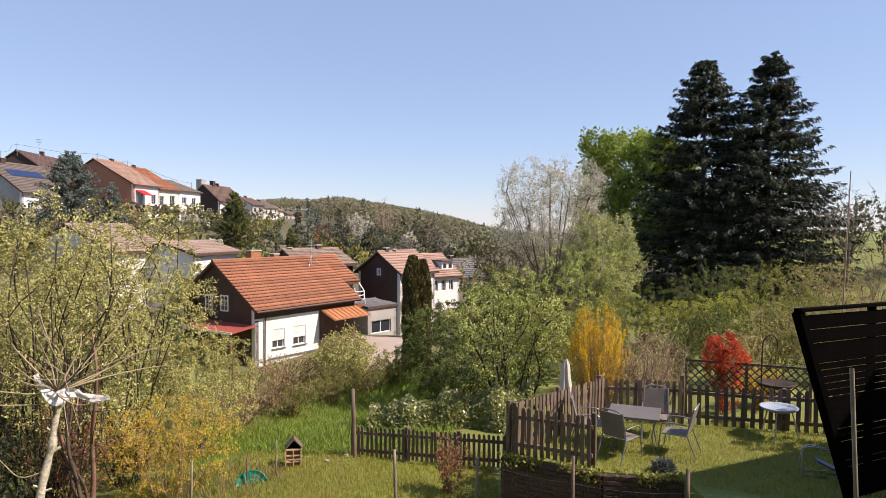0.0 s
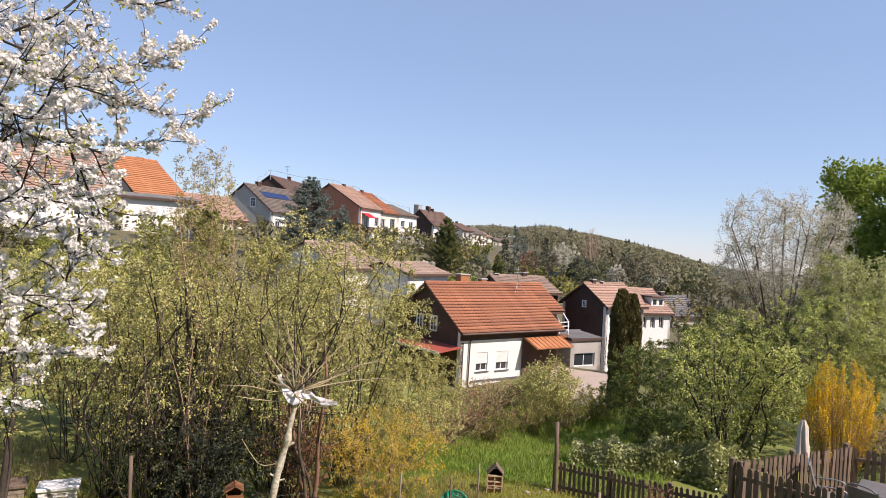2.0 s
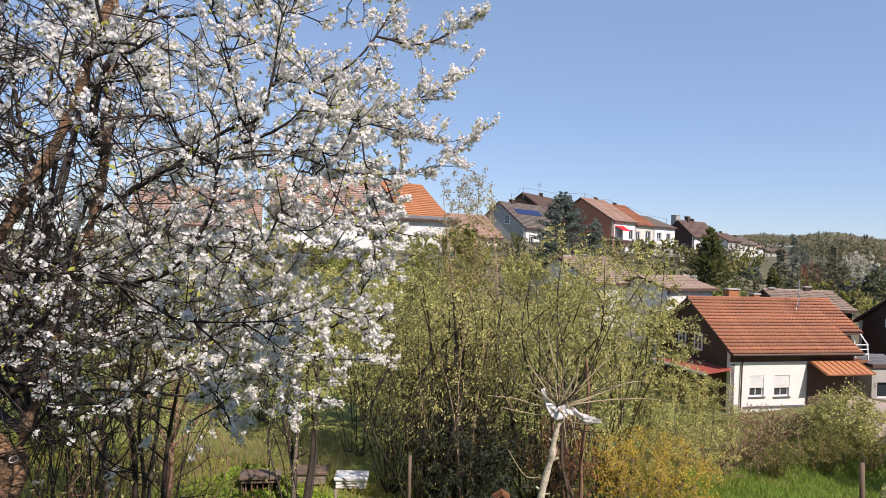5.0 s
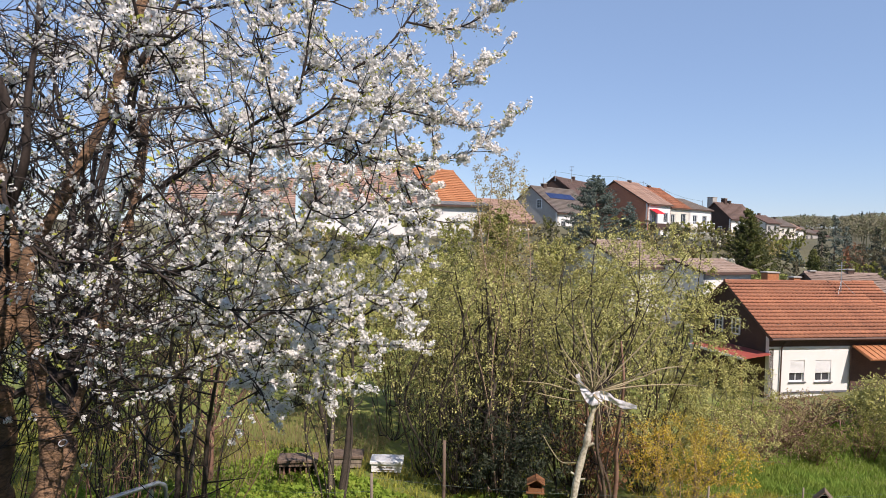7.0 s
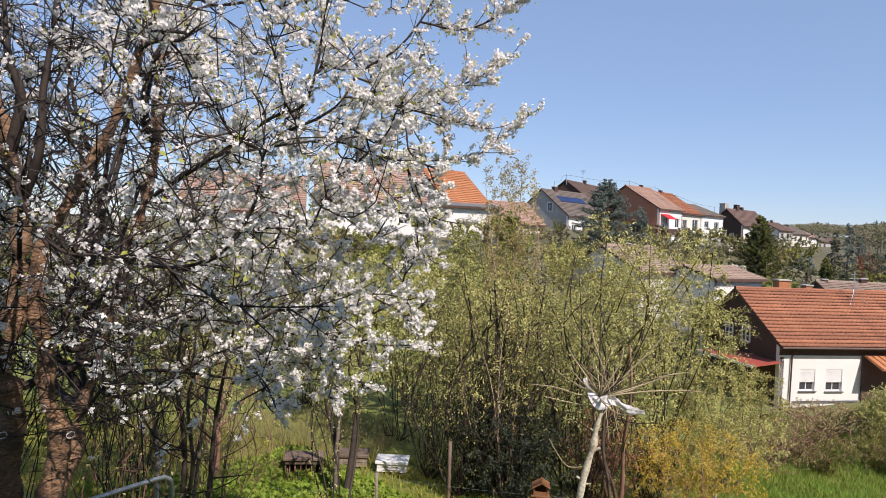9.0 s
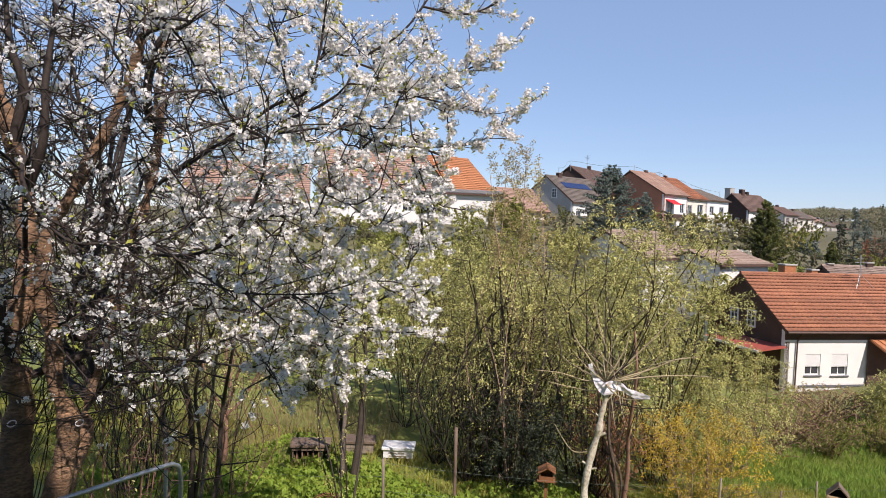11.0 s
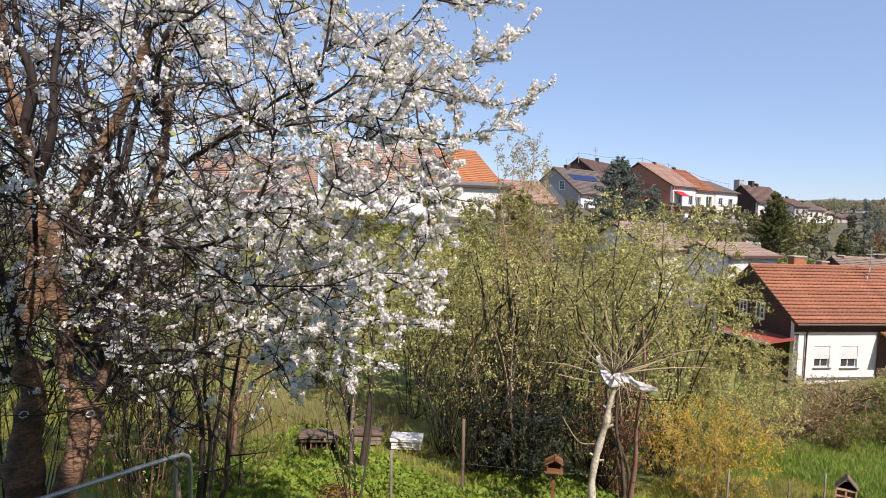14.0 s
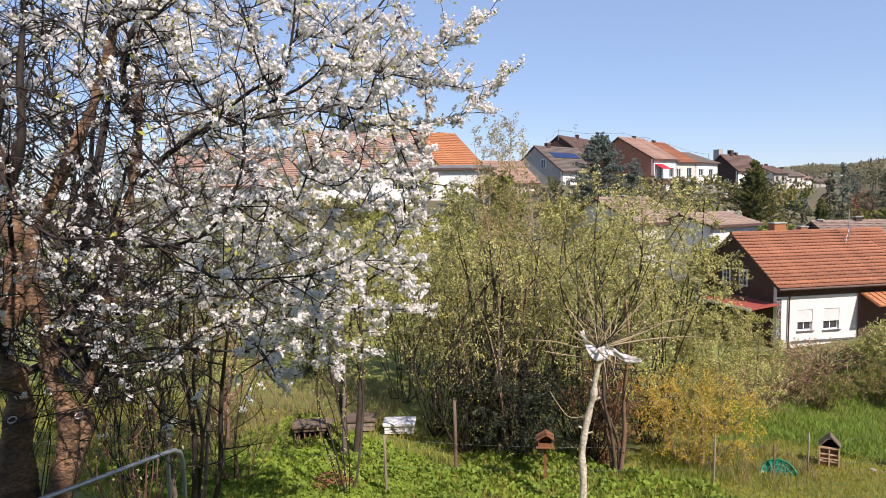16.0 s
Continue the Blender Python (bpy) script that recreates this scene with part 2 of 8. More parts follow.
# brown brick, lowered further to hold the retaining wall's shade in its colour
M["brick_brown"] = material("brown_brick_face", (0.07, 0.04, 0.03), (0.10, 0.055, 0.04), (0.035, 0.026, 0.022), coarse=1.5, fine=18, bump=0.4, vary=0.15)
M["shingle"] = material("dark_brown_cladding", (0.075, 0.042, 0.032), (0.10, 0.058, 0.042), (0.05, 0.03, 0.025), coarse=1.2, fine=15, bump=0.4, vary=0.15)
M["fence"] = material("weathered_fence_wood", (0.13, 0.09, 0.065), (0.21, 0.15, 0.11), (0.07, 0.05, 0.038), coarse=6, fine=30, bump=0.4, stretch=(1, 1, 0.15), vary=0.25)
# near black: the timber screen's deep shade is put into the wood colour
M["wood_dark"] = material("dark_wood_with_shade", (0.0022, 0.002, 0.0018), (0.004, 0.0034, 0.003), None, rough=0.95, spec=0.02, coarse=6, fine=30, bump=0.3, vary=0.15)
M["wood_grey"] = material("grey_post_wood", (0.22, 0.18, 0.14), (0.30, 0.25, 0.19), (0.13, 0.10, 0.08), coarse=6, fine=30, bump=0.4, stretch=(1, 1, 0.15))
M["wood_orange"] = material("orange_stained_wood", (0.20, 0.085, 0.035), (0.25, 0.11, 0.045), (0.14, 0.06, 0.028), coarse=8, fine=40, bump=0.3)
M["wood_pale"] = material("bare_softwood", (0.50, 0.36, 0.22), (0.58, 0.43, 0.28), (0.38, 0.26, 0.15), coarse=8, fine=40, bump=0.3)
M["white_paint"] = material("white_paint", (0.80, 0.80, 0.80), (0.74, 0.74, 0.74), None, coarse=2, fine=50, bump=0.05, rough=0.5)
M["shutter"] = material("shutter_slats", (0.70, 0.70, 0.69), (0.64, 0.64, 0.63), None, coarse=2, fine=50, bump=0.1, rough=0.5)
M["steel"] = material("galvanised_tube", (0.52, 0.55, 0.58), (0.44, 0.47, 0.50), (0.36, 0.36, 0.36), coarse=6, fine=40, bump=0.15, metal=0.75, rough=0.42)
M["alu"] = material("grey_chair_tube", (0.30, 0.31, 0.32), (0.25, 0.26, 0.27), None, coarse=6, fine=40, bump=0.05, metal=0.6, rough=0.4)
M["mesh_cloth"] = material("woven_seat_fabric", (0.17, 0.15, 0.13), (0.22, 0.195, 0.17), None, coarse=5, fine=150, bump=0.2)
M["table_top"] = material("grey_table_top", (0.12, 0.11, 0.105), (0.16, 0.145, 0.135), None, coarse=3, fine=60, bump=0.1, rough=0.5)
M["iron"] = material("black_iron", (0.03, 0.028, 0.027), (0.05, 0.045, 0.04), (0.09, 0.05, 0.03), coarse=6, fine=40, bump=0.3, rough=0.6, metal=0.3)
M["enamel"] = material("pale_enamel", (0.30, 0.36, 0.46), (0.38, 0.44, 0.53), None, coarse=5, fine=40, bump=0.1, rough=0.3)
M["cloth_white"] = material("white_cloth", (0.80, 0.78, 0.80), (0.70, 0.68, 0.72), (0.60, 0.58, 0.64), coarse=9, fine=60, bump=0.5, rough=0.9)
M["cloth_cream"] = material("cream_cloth", (0.62, 0.57, 0.48), (0.54, 0.49, 0.41), None, coarse=5, fine=60, bump=0.3, rough=0.9)
M["cloth_red"] = material("red_cloth", (0.62, 0.02, 0.03), (0.55, 0.02, 0.03), None, coarse=3, fine=60, bump=0.1)
M["plastic_green"] = material("green_plastic", (0.0, 0.30, 0.19), (0.0, 0.25, 0.16), (0.0, 0.2, 0.13), coarse=3, fine=40, bump=0.05, rough=0.35)
M["plastic_teal"] = material("pale_teal_plastic", (0.03, 0.42, 0.30), (0.03, 0.36, 0.26), None, coarse=3, fine=40, bump=0.05, rough=0.35)
M["sheet_red"] = material("red_roof_sheet", (0.34, 0.07, 0.05), (0.40, 0.09, 0.065), (0.26, 0.06, 0.045), coarse=1.5, fine=20, bump=0.2, rough=0.6)
M["plastic_blue"] = material("blue_plastic", (0.03, 0.05, 0.22), (0.04, 0.06, 0.28), None, coarse=3, fine=40, bump=0.05, rough=0.4)
M["stone"] = material("edging_stone", (0.36, 0.31, 0.25), (0.44, 0.38, 0.31), (0.24, 0.20, 0.16), coarse=4, fine=20, bump=0.6, vary=0.2)
M["paving"] = material("pinkish_paving", (0.36, 0.29, 0.24), (0.42, 0.34, 0.28), (0.30, 0.24, 0.20), coarse=0.8, fine=15, bump=0.3)
M["wire"] = material("fence_wire", (0.12, 0.16, 0.13), (0.16, 0.20, 0.17), None, coarse=5, fine=40, bump=0.0, rough=0.6, metal=0.2)
M["solar"] = material("solar_panel_glass", (0.012, 0.025, 0.09), (0.02, 0.035, 0.12), None, coarse=1, fine=30, bump=0.0, rough=0.15)
M["soil"] = material("garden_soil", (0.10, 0.07, 0.045), (0.15, 0.105, 0.07), (0.06, 0.045, 0.03), coarse=2, fine=20, bump=0.8)
M["glass"] = glass_dark("window_glass")
# for unseen walls, toned down so that they bounce less light
M["render_house"] = material("unseen_house_render", (0.30, 0.27, 0.23), (0.35, 0.31, 0.27), None, coarse=0.8, fine=50, bump=0.15, dist=0.01)


# ---- building tools ----
def part(name, bm, mat, parent=None, label="", loc=None, smooth=False):
    """Links a bmesh as one mesh object, under its thing if one is given."""
    me = bpy.data.meshes.new(name)
    bm.to_mesh(me)
    bm.free()
    me.materials.append(mat)
    if smooth:
        me.polygons.foreach_set("use_smooth", [True] * len(me.polygons))
    ob = new(name, me)
    if parent is not None:
        ob.parent = parent
    if loc is not None:
        ob.location = loc
    if label:
        ob["label"] = label
    return ob


def share(name, me, parent, m):
    """Another object on the same mesh, at the local pose m."""
    ob = new(name, me)
    ob.parent = parent
    ob.matrix_basis = m
    return ob


def np_part(name, verts, quads, mat, parent=None, smooth=False, label=""):
    """A mesh object from arrays of corners and of four-sided faces."""
    verts, quads = np.asarray(verts, dtype=np.float32), np.asarray(quads, dtype=np.int32)
    me = bpy.data.meshes.new(name)
    me.vertices.add(len(verts))
    me.vertices.foreach_set("co", verts.ravel())
    n = quads.shape[1]
    me.loops.add(quads.size)
    me.loops.foreach_set("vertex_index", quads.ravel())
    me.polygons.add(len(quads))
    me.polygons.foreach_set("loop_start", np.arange(0, quads.size, n, dtype=np.int32))
    me.polygons.foreach_set("loop_total", np.full(len(quads), n, dtype=np.int32))
    if smooth:
        me.polygons.foreach_set("use_smooth", np.ones(len(quads), dtype=bool))
    me.update(calc_edges=True)
    me.materials.append(mat)
    ob = new(name, me)
    if parent is not None:
        ob.parent = parent
    if label:
        ob["label"] = label
    return ob


def thing(name, label, category, m=None, group="", kind=""):
    ob = new(name)
    ob.empty_display_size = 0.2
    if m is not None:
        ob.matrix_basis = m
    return tagged(ob, label, category, group, kind)


def box(bm, x0, x1, y0, y1, z0, z1, bevel=0.0):
    g = bmesh.ops.create_cube(bm, size=1.0)
    vs = g["verts"]
    for v in vs:
        v.co = Vector((x0 + (v.co.x + 0.5) * (x1 - x0), y0 + (v.co.y + 0.5) * (y1 - y0), z0 + (v.co.z + 0.5) * (z1 - z0)))
    if bevel:
        es = list({e for v in vs for e in v.link_edges})
        bmesh.ops.bevel(bm, geom=es, offset=bevel, segments=1, affect="EDGES")
    return bm


def boxed(*a, **k):
    return box(bmesh.new(), *a, **k)


def tube_arrays(chains, radii, sides):
    """Rings round every chain of points, as corners and faces."""
    sizes = np.array([len(c) for c in chains])
    P = np.concatenate(chains)
    Rr = np.concatenate(radii)
    first = np.zeros(len(P), bool)
    starts = np.concatenate(([0], np.cumsum(sizes)[:-1]))
    first[starts] = True
    last = np.zeros(len(P), bool)
    last[np.cumsum(sizes) - 1] = True
    nxt = np.where(last, np.arange(len(P)), np.minimum(np.arange(len(P)) + 1, len(P) - 1))
    prv = np.where(first, np.arange(len(P)), np.maximum(np.arange(len(P)) - 1, 0))
    T = P[nxt] - P[prv]
    T /= np.linalg.norm(T, axis=1)[:, None] + 1e-9
    ref = np.tile(np.array([0.31, 0.52, 0.79]), (len(P), 1))
    near = np.abs((T * ref).sum(1)) > 0.93
    ref[near] = (0.9, -0.3, 0.1)
    U = np.cross(T, ref)
    U /= np.linalg.norm(U, axis=1)[:, None] + 1e-9
    V = np.cross(T, U)
    a = np.arange(sides) * 2 * np.pi / sides
    verts = P[:, None] + Rr[:, None, None] * (np.cos(a)[None, :, None] * U[:, None] + np.sin(a)[None, :, None] * V[:, None])
    i = np.nonzero(~last)[0]
    k = np.arange(sides)
    k2 = (k + 1) % sides
    quads = np.stack([i[:, None] * sides + k, i[:, None] * sides + k2, (i[:, None] + 1) * sides + k2, (i[:, None] + 1) * sides + k], axis=2)
    return verts.reshape(-1, 3), quads.reshape(-1, 4)


def tube_part(name, chains, radii, mat, parent=None, sides=6, label=""):
    chains = [np.asarray(c, float) for c in chains]
    radii = [np.full(len(c), r) if np.isscalar(r) else np.asarray(r, float) for c, r in zip(chains, radii)]
    v, q = tube_arrays(chains, radii, sides)
    return np_part(name, v, q, mat, parent, True, label)


def curve_pts(pts, n):
    """A smooth line of n points through a few."""
    pts = np.asarray(pts, float)
    if len(pts) < 3:
        return pts[0] + (pts[-1] - pts[0]) * np.linspace(0, 1, n)[:, None]
    e = np.concatenate(([2 * pts[0] - pts[1]], pts, [2 * pts[-1] - pts[-2]]))
    t = np.linspace(0, len(pts) - 1 - 1e-6, n)
    k = t.astype(int)
    u = (t - k)[:, None]
    a, b, c, d = e[k], e[k + 1], e[k + 2], e[k + 3]
    return 0.5 * (2 * b + (c - a) * u + (2 * a - 5 * b + 4 * c - d) * u ** 2 + (3 * b - a - 3 * c + d) * u ** 3)


def grow(limbs, targets, rng, step=0.12, bend=0.35, sag=0.0, tip=0.002, power=0.42, rough=0.09, wild=1.0, ahead=0.35):
    """Branches out from the limbs to every target, each from the nearest wood. Gives the points, and the chains with their radii."""
    cap = sum(len(l) for l in limbs) + 60 * len(targets) + 10
    P, D = np.zeros((cap, 3)), np.zeros((cap, 3))
    par = np.full(cap, -1)
    n, chains = 0, []
    for l in limbs:
        l = np.asarray(l, float)
        ids = []
        if n:
            j = int(np.argmin(((P[:n] - l[0]) ** 2).sum(1)))
            near = np.linalg.norm(P[j] - l[0]) < 0.45
            prev = j if near else -1
            if near:
                ids.append(j)
                l = l[1:]
        else:
            prev = -1
        for k, q in enumerate(l):
            P[n] = q
            par[n] = prev
            D[n] = q - P[prev] if prev >= 0 else (l[1] - l[0] if len(l) > 1 else (0, 0, 1))
            D[n] /= np.linalg.norm(D[n]) + 1e-9
            ids.append(n)
            prev = n
            n += 1
        chains.append(ids)
    base = P[:n].copy()
    d0 = np.array([np.sqrt(((base - t) ** 2).sum(1).min()) for t in targets]) if len(targets) else np.zeros(0)
    for ti in np.argsort(d0):
        t = targets[ti]
        v = t - P[:n]
        dist = np.sqrt((v ** 2).sum(1))
        ang = 1 - (v * D[:n]).sum(1) / (dist + 1e-6)
        j = int(np.argmin(dist * (1 + ahead * ang) + rng.random(n) * 0.05))
        d = dist[j]
        if d < step * 0.6:
            continue
        m = max(2, min(40, int(d / step) + 1))
        mid = P[j] + D[j] * d * bend + rng.normal(0, 0.07 * wild * d, 3)
        u = np.linspace(0, 1, m + 1)[1:, None]
        pts = (1 - u) ** 2 * P[j] + 2 * u * (1 - u) * mid + u ** 2 * t
        pts[:, 2] -= sag * (u[:, 0] ** 2) * d
        pts[:-1] += rng.normal(0, step * rough, (m - 1, 3))
        ids, prev = [j], j
        for q in pts:
            P[n] = q
            par[n] = prev
            D[n] = q - P[prev]
            D[n] /= np.linalg.norm(D[n]) + 1e-9
            ids.append(n)
            prev = n
            n += 1
        chains.append(ids)
    P, par = P[:n], par[:n]
    load = np.ones(n)
    kids = np.zeros(n, int)
    for i in range(n - 1, 0, -1):
        if par[i] >= 0:
            kids[par[i]] += 1
    load = np.where(kids == 0, 1.0, 0.0)
    for i in range(n - 1, 0, -1):
        if par[i] >= 0:
            load[par[i]] += load[i]
    R = tip * np.maximum(load, 1) ** power * 1.0
    return P, par, chains, R, load


def wood_parts(P, chains, R, load, parent, thick, thin, limit, sides=(7, 4)):
    """Trunk and limbs as one mesh, twigs as another."""
    big = [c for c in chains if R[c[min(1, len(c) - 1)]] >= limit]
    small = [c for c in chains if R[c[min(1, len(c) - 1)]] < limit]

    def rr(c):
        r = R[c].copy()
        if len(c) > 1:
            r[0] = min(r[0], r[1] * 1.3)
        return r
    if big:
        tube_part("trunk", [P[c] for c in big], [rr(c) for c in big], thick, parent, sides[0])
    if small:
        tagged(tube_part("twig_work", [P[c] for c in small], [rr(c) for c in small], thin, parent, sides[1]), kind="stuff")


def unit(v):
    return v / (np.linalg.norm(v, axis=-1, keepdims=True) + 1e-9)


def leaf_arrays(C, size, rng, slim=0.5, up=0.0, along=None, jitter=0.3, fold=0.15):
    """Pointed leaves, one four-cornered face each, about the points C."""
    n = len(C)
    a = rng.normal(size=(n, 3)) if along is None else along + rng.normal(0, jitter, (n, 3))
    a = unit(a)
    nn = rng.normal(size=(n, 3)) + up * np.array([sx, sy, math.sin(radians(SUN_EL))])
    b = unit(np.cross(a, nn))
    c = np.cross(b, a)
    s = (size * rng.uniform(0.6, 1.35, n))[:, None] if np.isscalar(size) else size[:, None]
    v = np.stack([C - a * s * 0.5, C + b * s * slim * 0.5 + c * s * fold, C + a * s * 0.5, C - b * s * slim * 0.5 + c * s * fold], 1)
    return v.reshape(-1, 3), np.arange(n * 4).reshape(-1, 4)


def flower_arrays(C, N, r, rng, petals=5):
    """Open flowers at C that face along N."""
    n = len(C)
    N = unit(N)
    U = unit(np.cross(N, rng.normal(size=(n, 3))))
    V = np.cross(N, U)
    rad = (r * rng.uniform(0.75, 1.2, n))[:, None, None]
    a = (np.arange(petals) * 2 * np.pi / petals)[None, :, None]
    d = np.cos(a) * U[:, None] + np.sin(a) * V[:, None]
    w = -np.sin(a) * U[:, None] + np.cos(a) * V[:, None]
    nn, c = N[:, None], C[:, None]
    v = np.stack([c + 0 * d, c + rad * (0.62 * d + 2.1 / petals * w + 0.22 * nn), c + rad * (d + 0.34 * nn), c + rad * (0.62 * d - 2.1 / petals * w + 0.22 * nn)], 2)
    return v.reshape(-1, 3), np.arange(n * petals * 4).reshape(-1, 4)


def in_ellipsoid(n, centre, radii, rng, hollow=0.0, lump=0.25):
    """Points in a lumpy round volume, more of them towards its outside when hollow is high."""
    d = unit(rng.normal(size=(n, 3)))
    r = (hollow ** 3 + (1 - hollow ** 3) * rng.random(n)) ** (1 / 3)
    ph = rng.uniform(0, 6.28, 3)
    r *= 1 - lump * (0.5 + 0.5 * np.sin(d[:, 0] * 4 + ph[0]) * np.sin(d[:, 1] * 4.5 + ph[1]) + 0.3 * np.sin(d[:, 2] * 7 + ph[2]))
    return np.asarray(centre) + d * np.asarray(radii) * r[:, None]


def ends_of(P, chains, R, limit, rng, per, spread):
    """Points along the thin wood, for leaves and flowers to sit on, with the way that the wood runs there."""
    ids = np.concatenate([c[1:] for c in chains])
    ids = ids[R[ids] < limit]
    prev = np.concatenate([c[:-1] for c in chains])
    prev = prev[R[np.concatenate([c[1:] for c in chains])] < limit]
    k = np.repeat(rng.integers(0, len(ids), per // 4 + 1), 4)[:per]
    u = np.repeat(rng.random(per // 4 + 1), 4)[:per, None]
    a, b = P[prev[k]], P[ids[k]]
    return a + (b - a) * u + rng.normal(0, spread, (per, 3)), unit(b - a)


# ---- ground ----
HILLS = [(0, 0, 1.0), (8, 1, 0.9), (-9, 1, 0.6), (-7, 5, 0.0), (0, 8, -0.85), (7, 7, -0.3), (-2, 14, -1.05), (1, 14, -1.05), (-8, 11, -1.1), (-13, 8.5, -1.1), (-9.6, 7.6, -1.15), (-4, 23, -2.3)]
HILLS += [(-3, 38, -4.5), (3, 19, -1.3), (7, 15, -0.1), (9, 19, 0.0), (6, 26, -1.6), (-11, 40, -4.6), (3, 60, -6.0), (18, 42, -0.6), (24, 39, 0.8), (34, 50, 1.8), (63, 102, 3.0), (-20, 12, -0.9)]
HILLS += [(-26, 26, 1.0), (-42, 43, 4.6), (-52, 26, 5.2), (-24, 56, -2.0), (-45, 95, 5.4), (-58, 88, 7.0), (-40, 165, 5.0), (-15, 120, -3.0), (-60, 340, 9.0)]
HILLS += [(-52, 186, 5.6), (-55, 212, 5.2), (-55, 238, 4.0), (-54, 252, 3.4)]
HA = np.array(HILLS, float)
HILL_AZ = (-40, -18.1, -13.5, -11.2, -8.8, -6.3, -3.9, -1.4, 1.1, 3.5, 6.0, 10.9, 25, 40)
HILL_RISE = (0.03, 0.036, 0.043, 0.041, 0.0466, 0.040, 0.0337, 0.0262, 0.0169, 0.005, -0.0034, -0.0107, 0.006, 0.008)


def height(x, y):
    """The ground's height above the sitting terrace."""
    x, y = np.asarray(x, float), np.asarray(y, float)
    d2 = (x[..., None] - HA[:, 0]) ** 2 + (y[..., None] - HA[:, 1]) ** 2
    far = np.hypot(x, y)
    w = 1 / (d2 + 1.5 + 0.004 * far[..., None] ** 2) ** 1.7
    z = (w * HA[:, 2]).sum(-1) / w.sum(-1)
    z = z + 0.05 * np.sin(x * 0.9 + 1) * np.sin(y * 0.8) + 0.03 * np.sin(x * 2.3) * np.sin(y * 2.1 + 2)
    # the wooded hill across the valley: its crest rises and falls with the bearing
    far_z = 4.4 + 410 * np.interp(np.degrees(np.arctan2(x, np.maximum(y, 1))), HILL_AZ, HILL_RISE) - 8.0
    s = np.clip((np.hypot(x, y) - 150) / 260, 0, 1) * (y > 0)
    s = s * s * (3 - 2 * s)
    return z * (1 - s) + far_z * s


def ground_z(x, y):
    return float(height(np.array(x), np.array(y)))


def build_ground():
    n = 211
    u = np.linspace(-1, 1, n)
    ax = np.sinh(u * 5.2) / np.sinh(5.2) * 1400
    X, Y = np.meshgrid(ax - 2, ax + 14, indexing="ij")
    V = np.stack([X, Y, height(X, Y)], -1).reshape(-1, 3)
    i = np.arange(n * n).reshape(n, n)
    Q = np.stack([i[:-1, :-1], i[1:, :-1], i[1:, 1:], i[:-1, 1:]], -1).reshape(-1, 4)
    ob = np_part("ground", V, Q, M["grass"], None, True)
    tagged(ob, "sloping green meadow and garden lawn", "ground", kind="structure")


build_ground()


# ---- houses ----
def wall_panel(length, tall, thick, holes):
    """A wall with its openings cut through; it starts at the origin, runs along x and is thick towards +y."""
    bm = bmesh.new()
    xs = sorted({0.0, length, *[v for h in holes for v in (h[0], h[1])]})
    zs = sorted({0.0, tall, *[v for h in holes for v in (h[2], h[3])]})

    def open_at(x, z):
        return any(h[0] < x < h[1] and h[2] < z < h[3] for h in holes)

    grid = {}
    for i in range(len(xs) - 1):
        for j in range(len(zs) - 1):
            grid[i, j] = not open_at((xs[i] + xs[i + 1]) / 2, (zs[j] + zs[j + 1]) / 2)
    vs = {}

    def v(i, j, k):
        if (i, j, k) not in vs:
            vs[i, j, k] = bm.verts.new((xs[i], k * thick, zs[j]))
        return vs[i, j, k]
    for (i, j), solid in grid.items():
        if not solid:
            continue
        bm.faces.new((v(i, j, 0), v(i + 1, j, 0), v(i + 1, j + 1, 0), v(i, j + 1, 0)))
        bm.faces.new((v(i, j + 1, 1), v(i + 1, j + 1, 1), v(i + 1, j, 1), v(i, j, 1)))
        for di, dj, a, b in ((-1, 0, (i, j + 1), (i, j)), (1, 0, (i + 1, j), (i + 1, j + 1)), (0, -1, (i, j), (i + 1, j)), (0, 1, (i + 1, j + 1), (i, j + 1))):
            if not grid.get((i + di, j + dj), False):
                bm.faces.new((v(*a, 0), v(*a, 1), v(*b, 1), v(*b, 0)))
    bmesh.ops.recalc_face_normals(bm, faces=bm.faces)
    return bm


def gable_panel(width, eave, ridge, thick):
    bm = bmesh.new()
    ring = [(0, 0), (width, 0), (width, eave), (width / 2, ridge), (0, eave)]
    a = [bm.verts.new((x, 0, z)) for x, z in ring]
    b = [bm.verts.new((x, thick, z)) for x, z in ring]
    bm.faces.new(a)
    bm.faces.new(b[::-1])
    for k in range(5):
        bm.faces.new((a[k], b[k], b[(k + 1) % 5], a[(k + 1) % 5]))
    bmesh.ops.recalc_face_normals(bm, faces=bm.faces)
    return bm


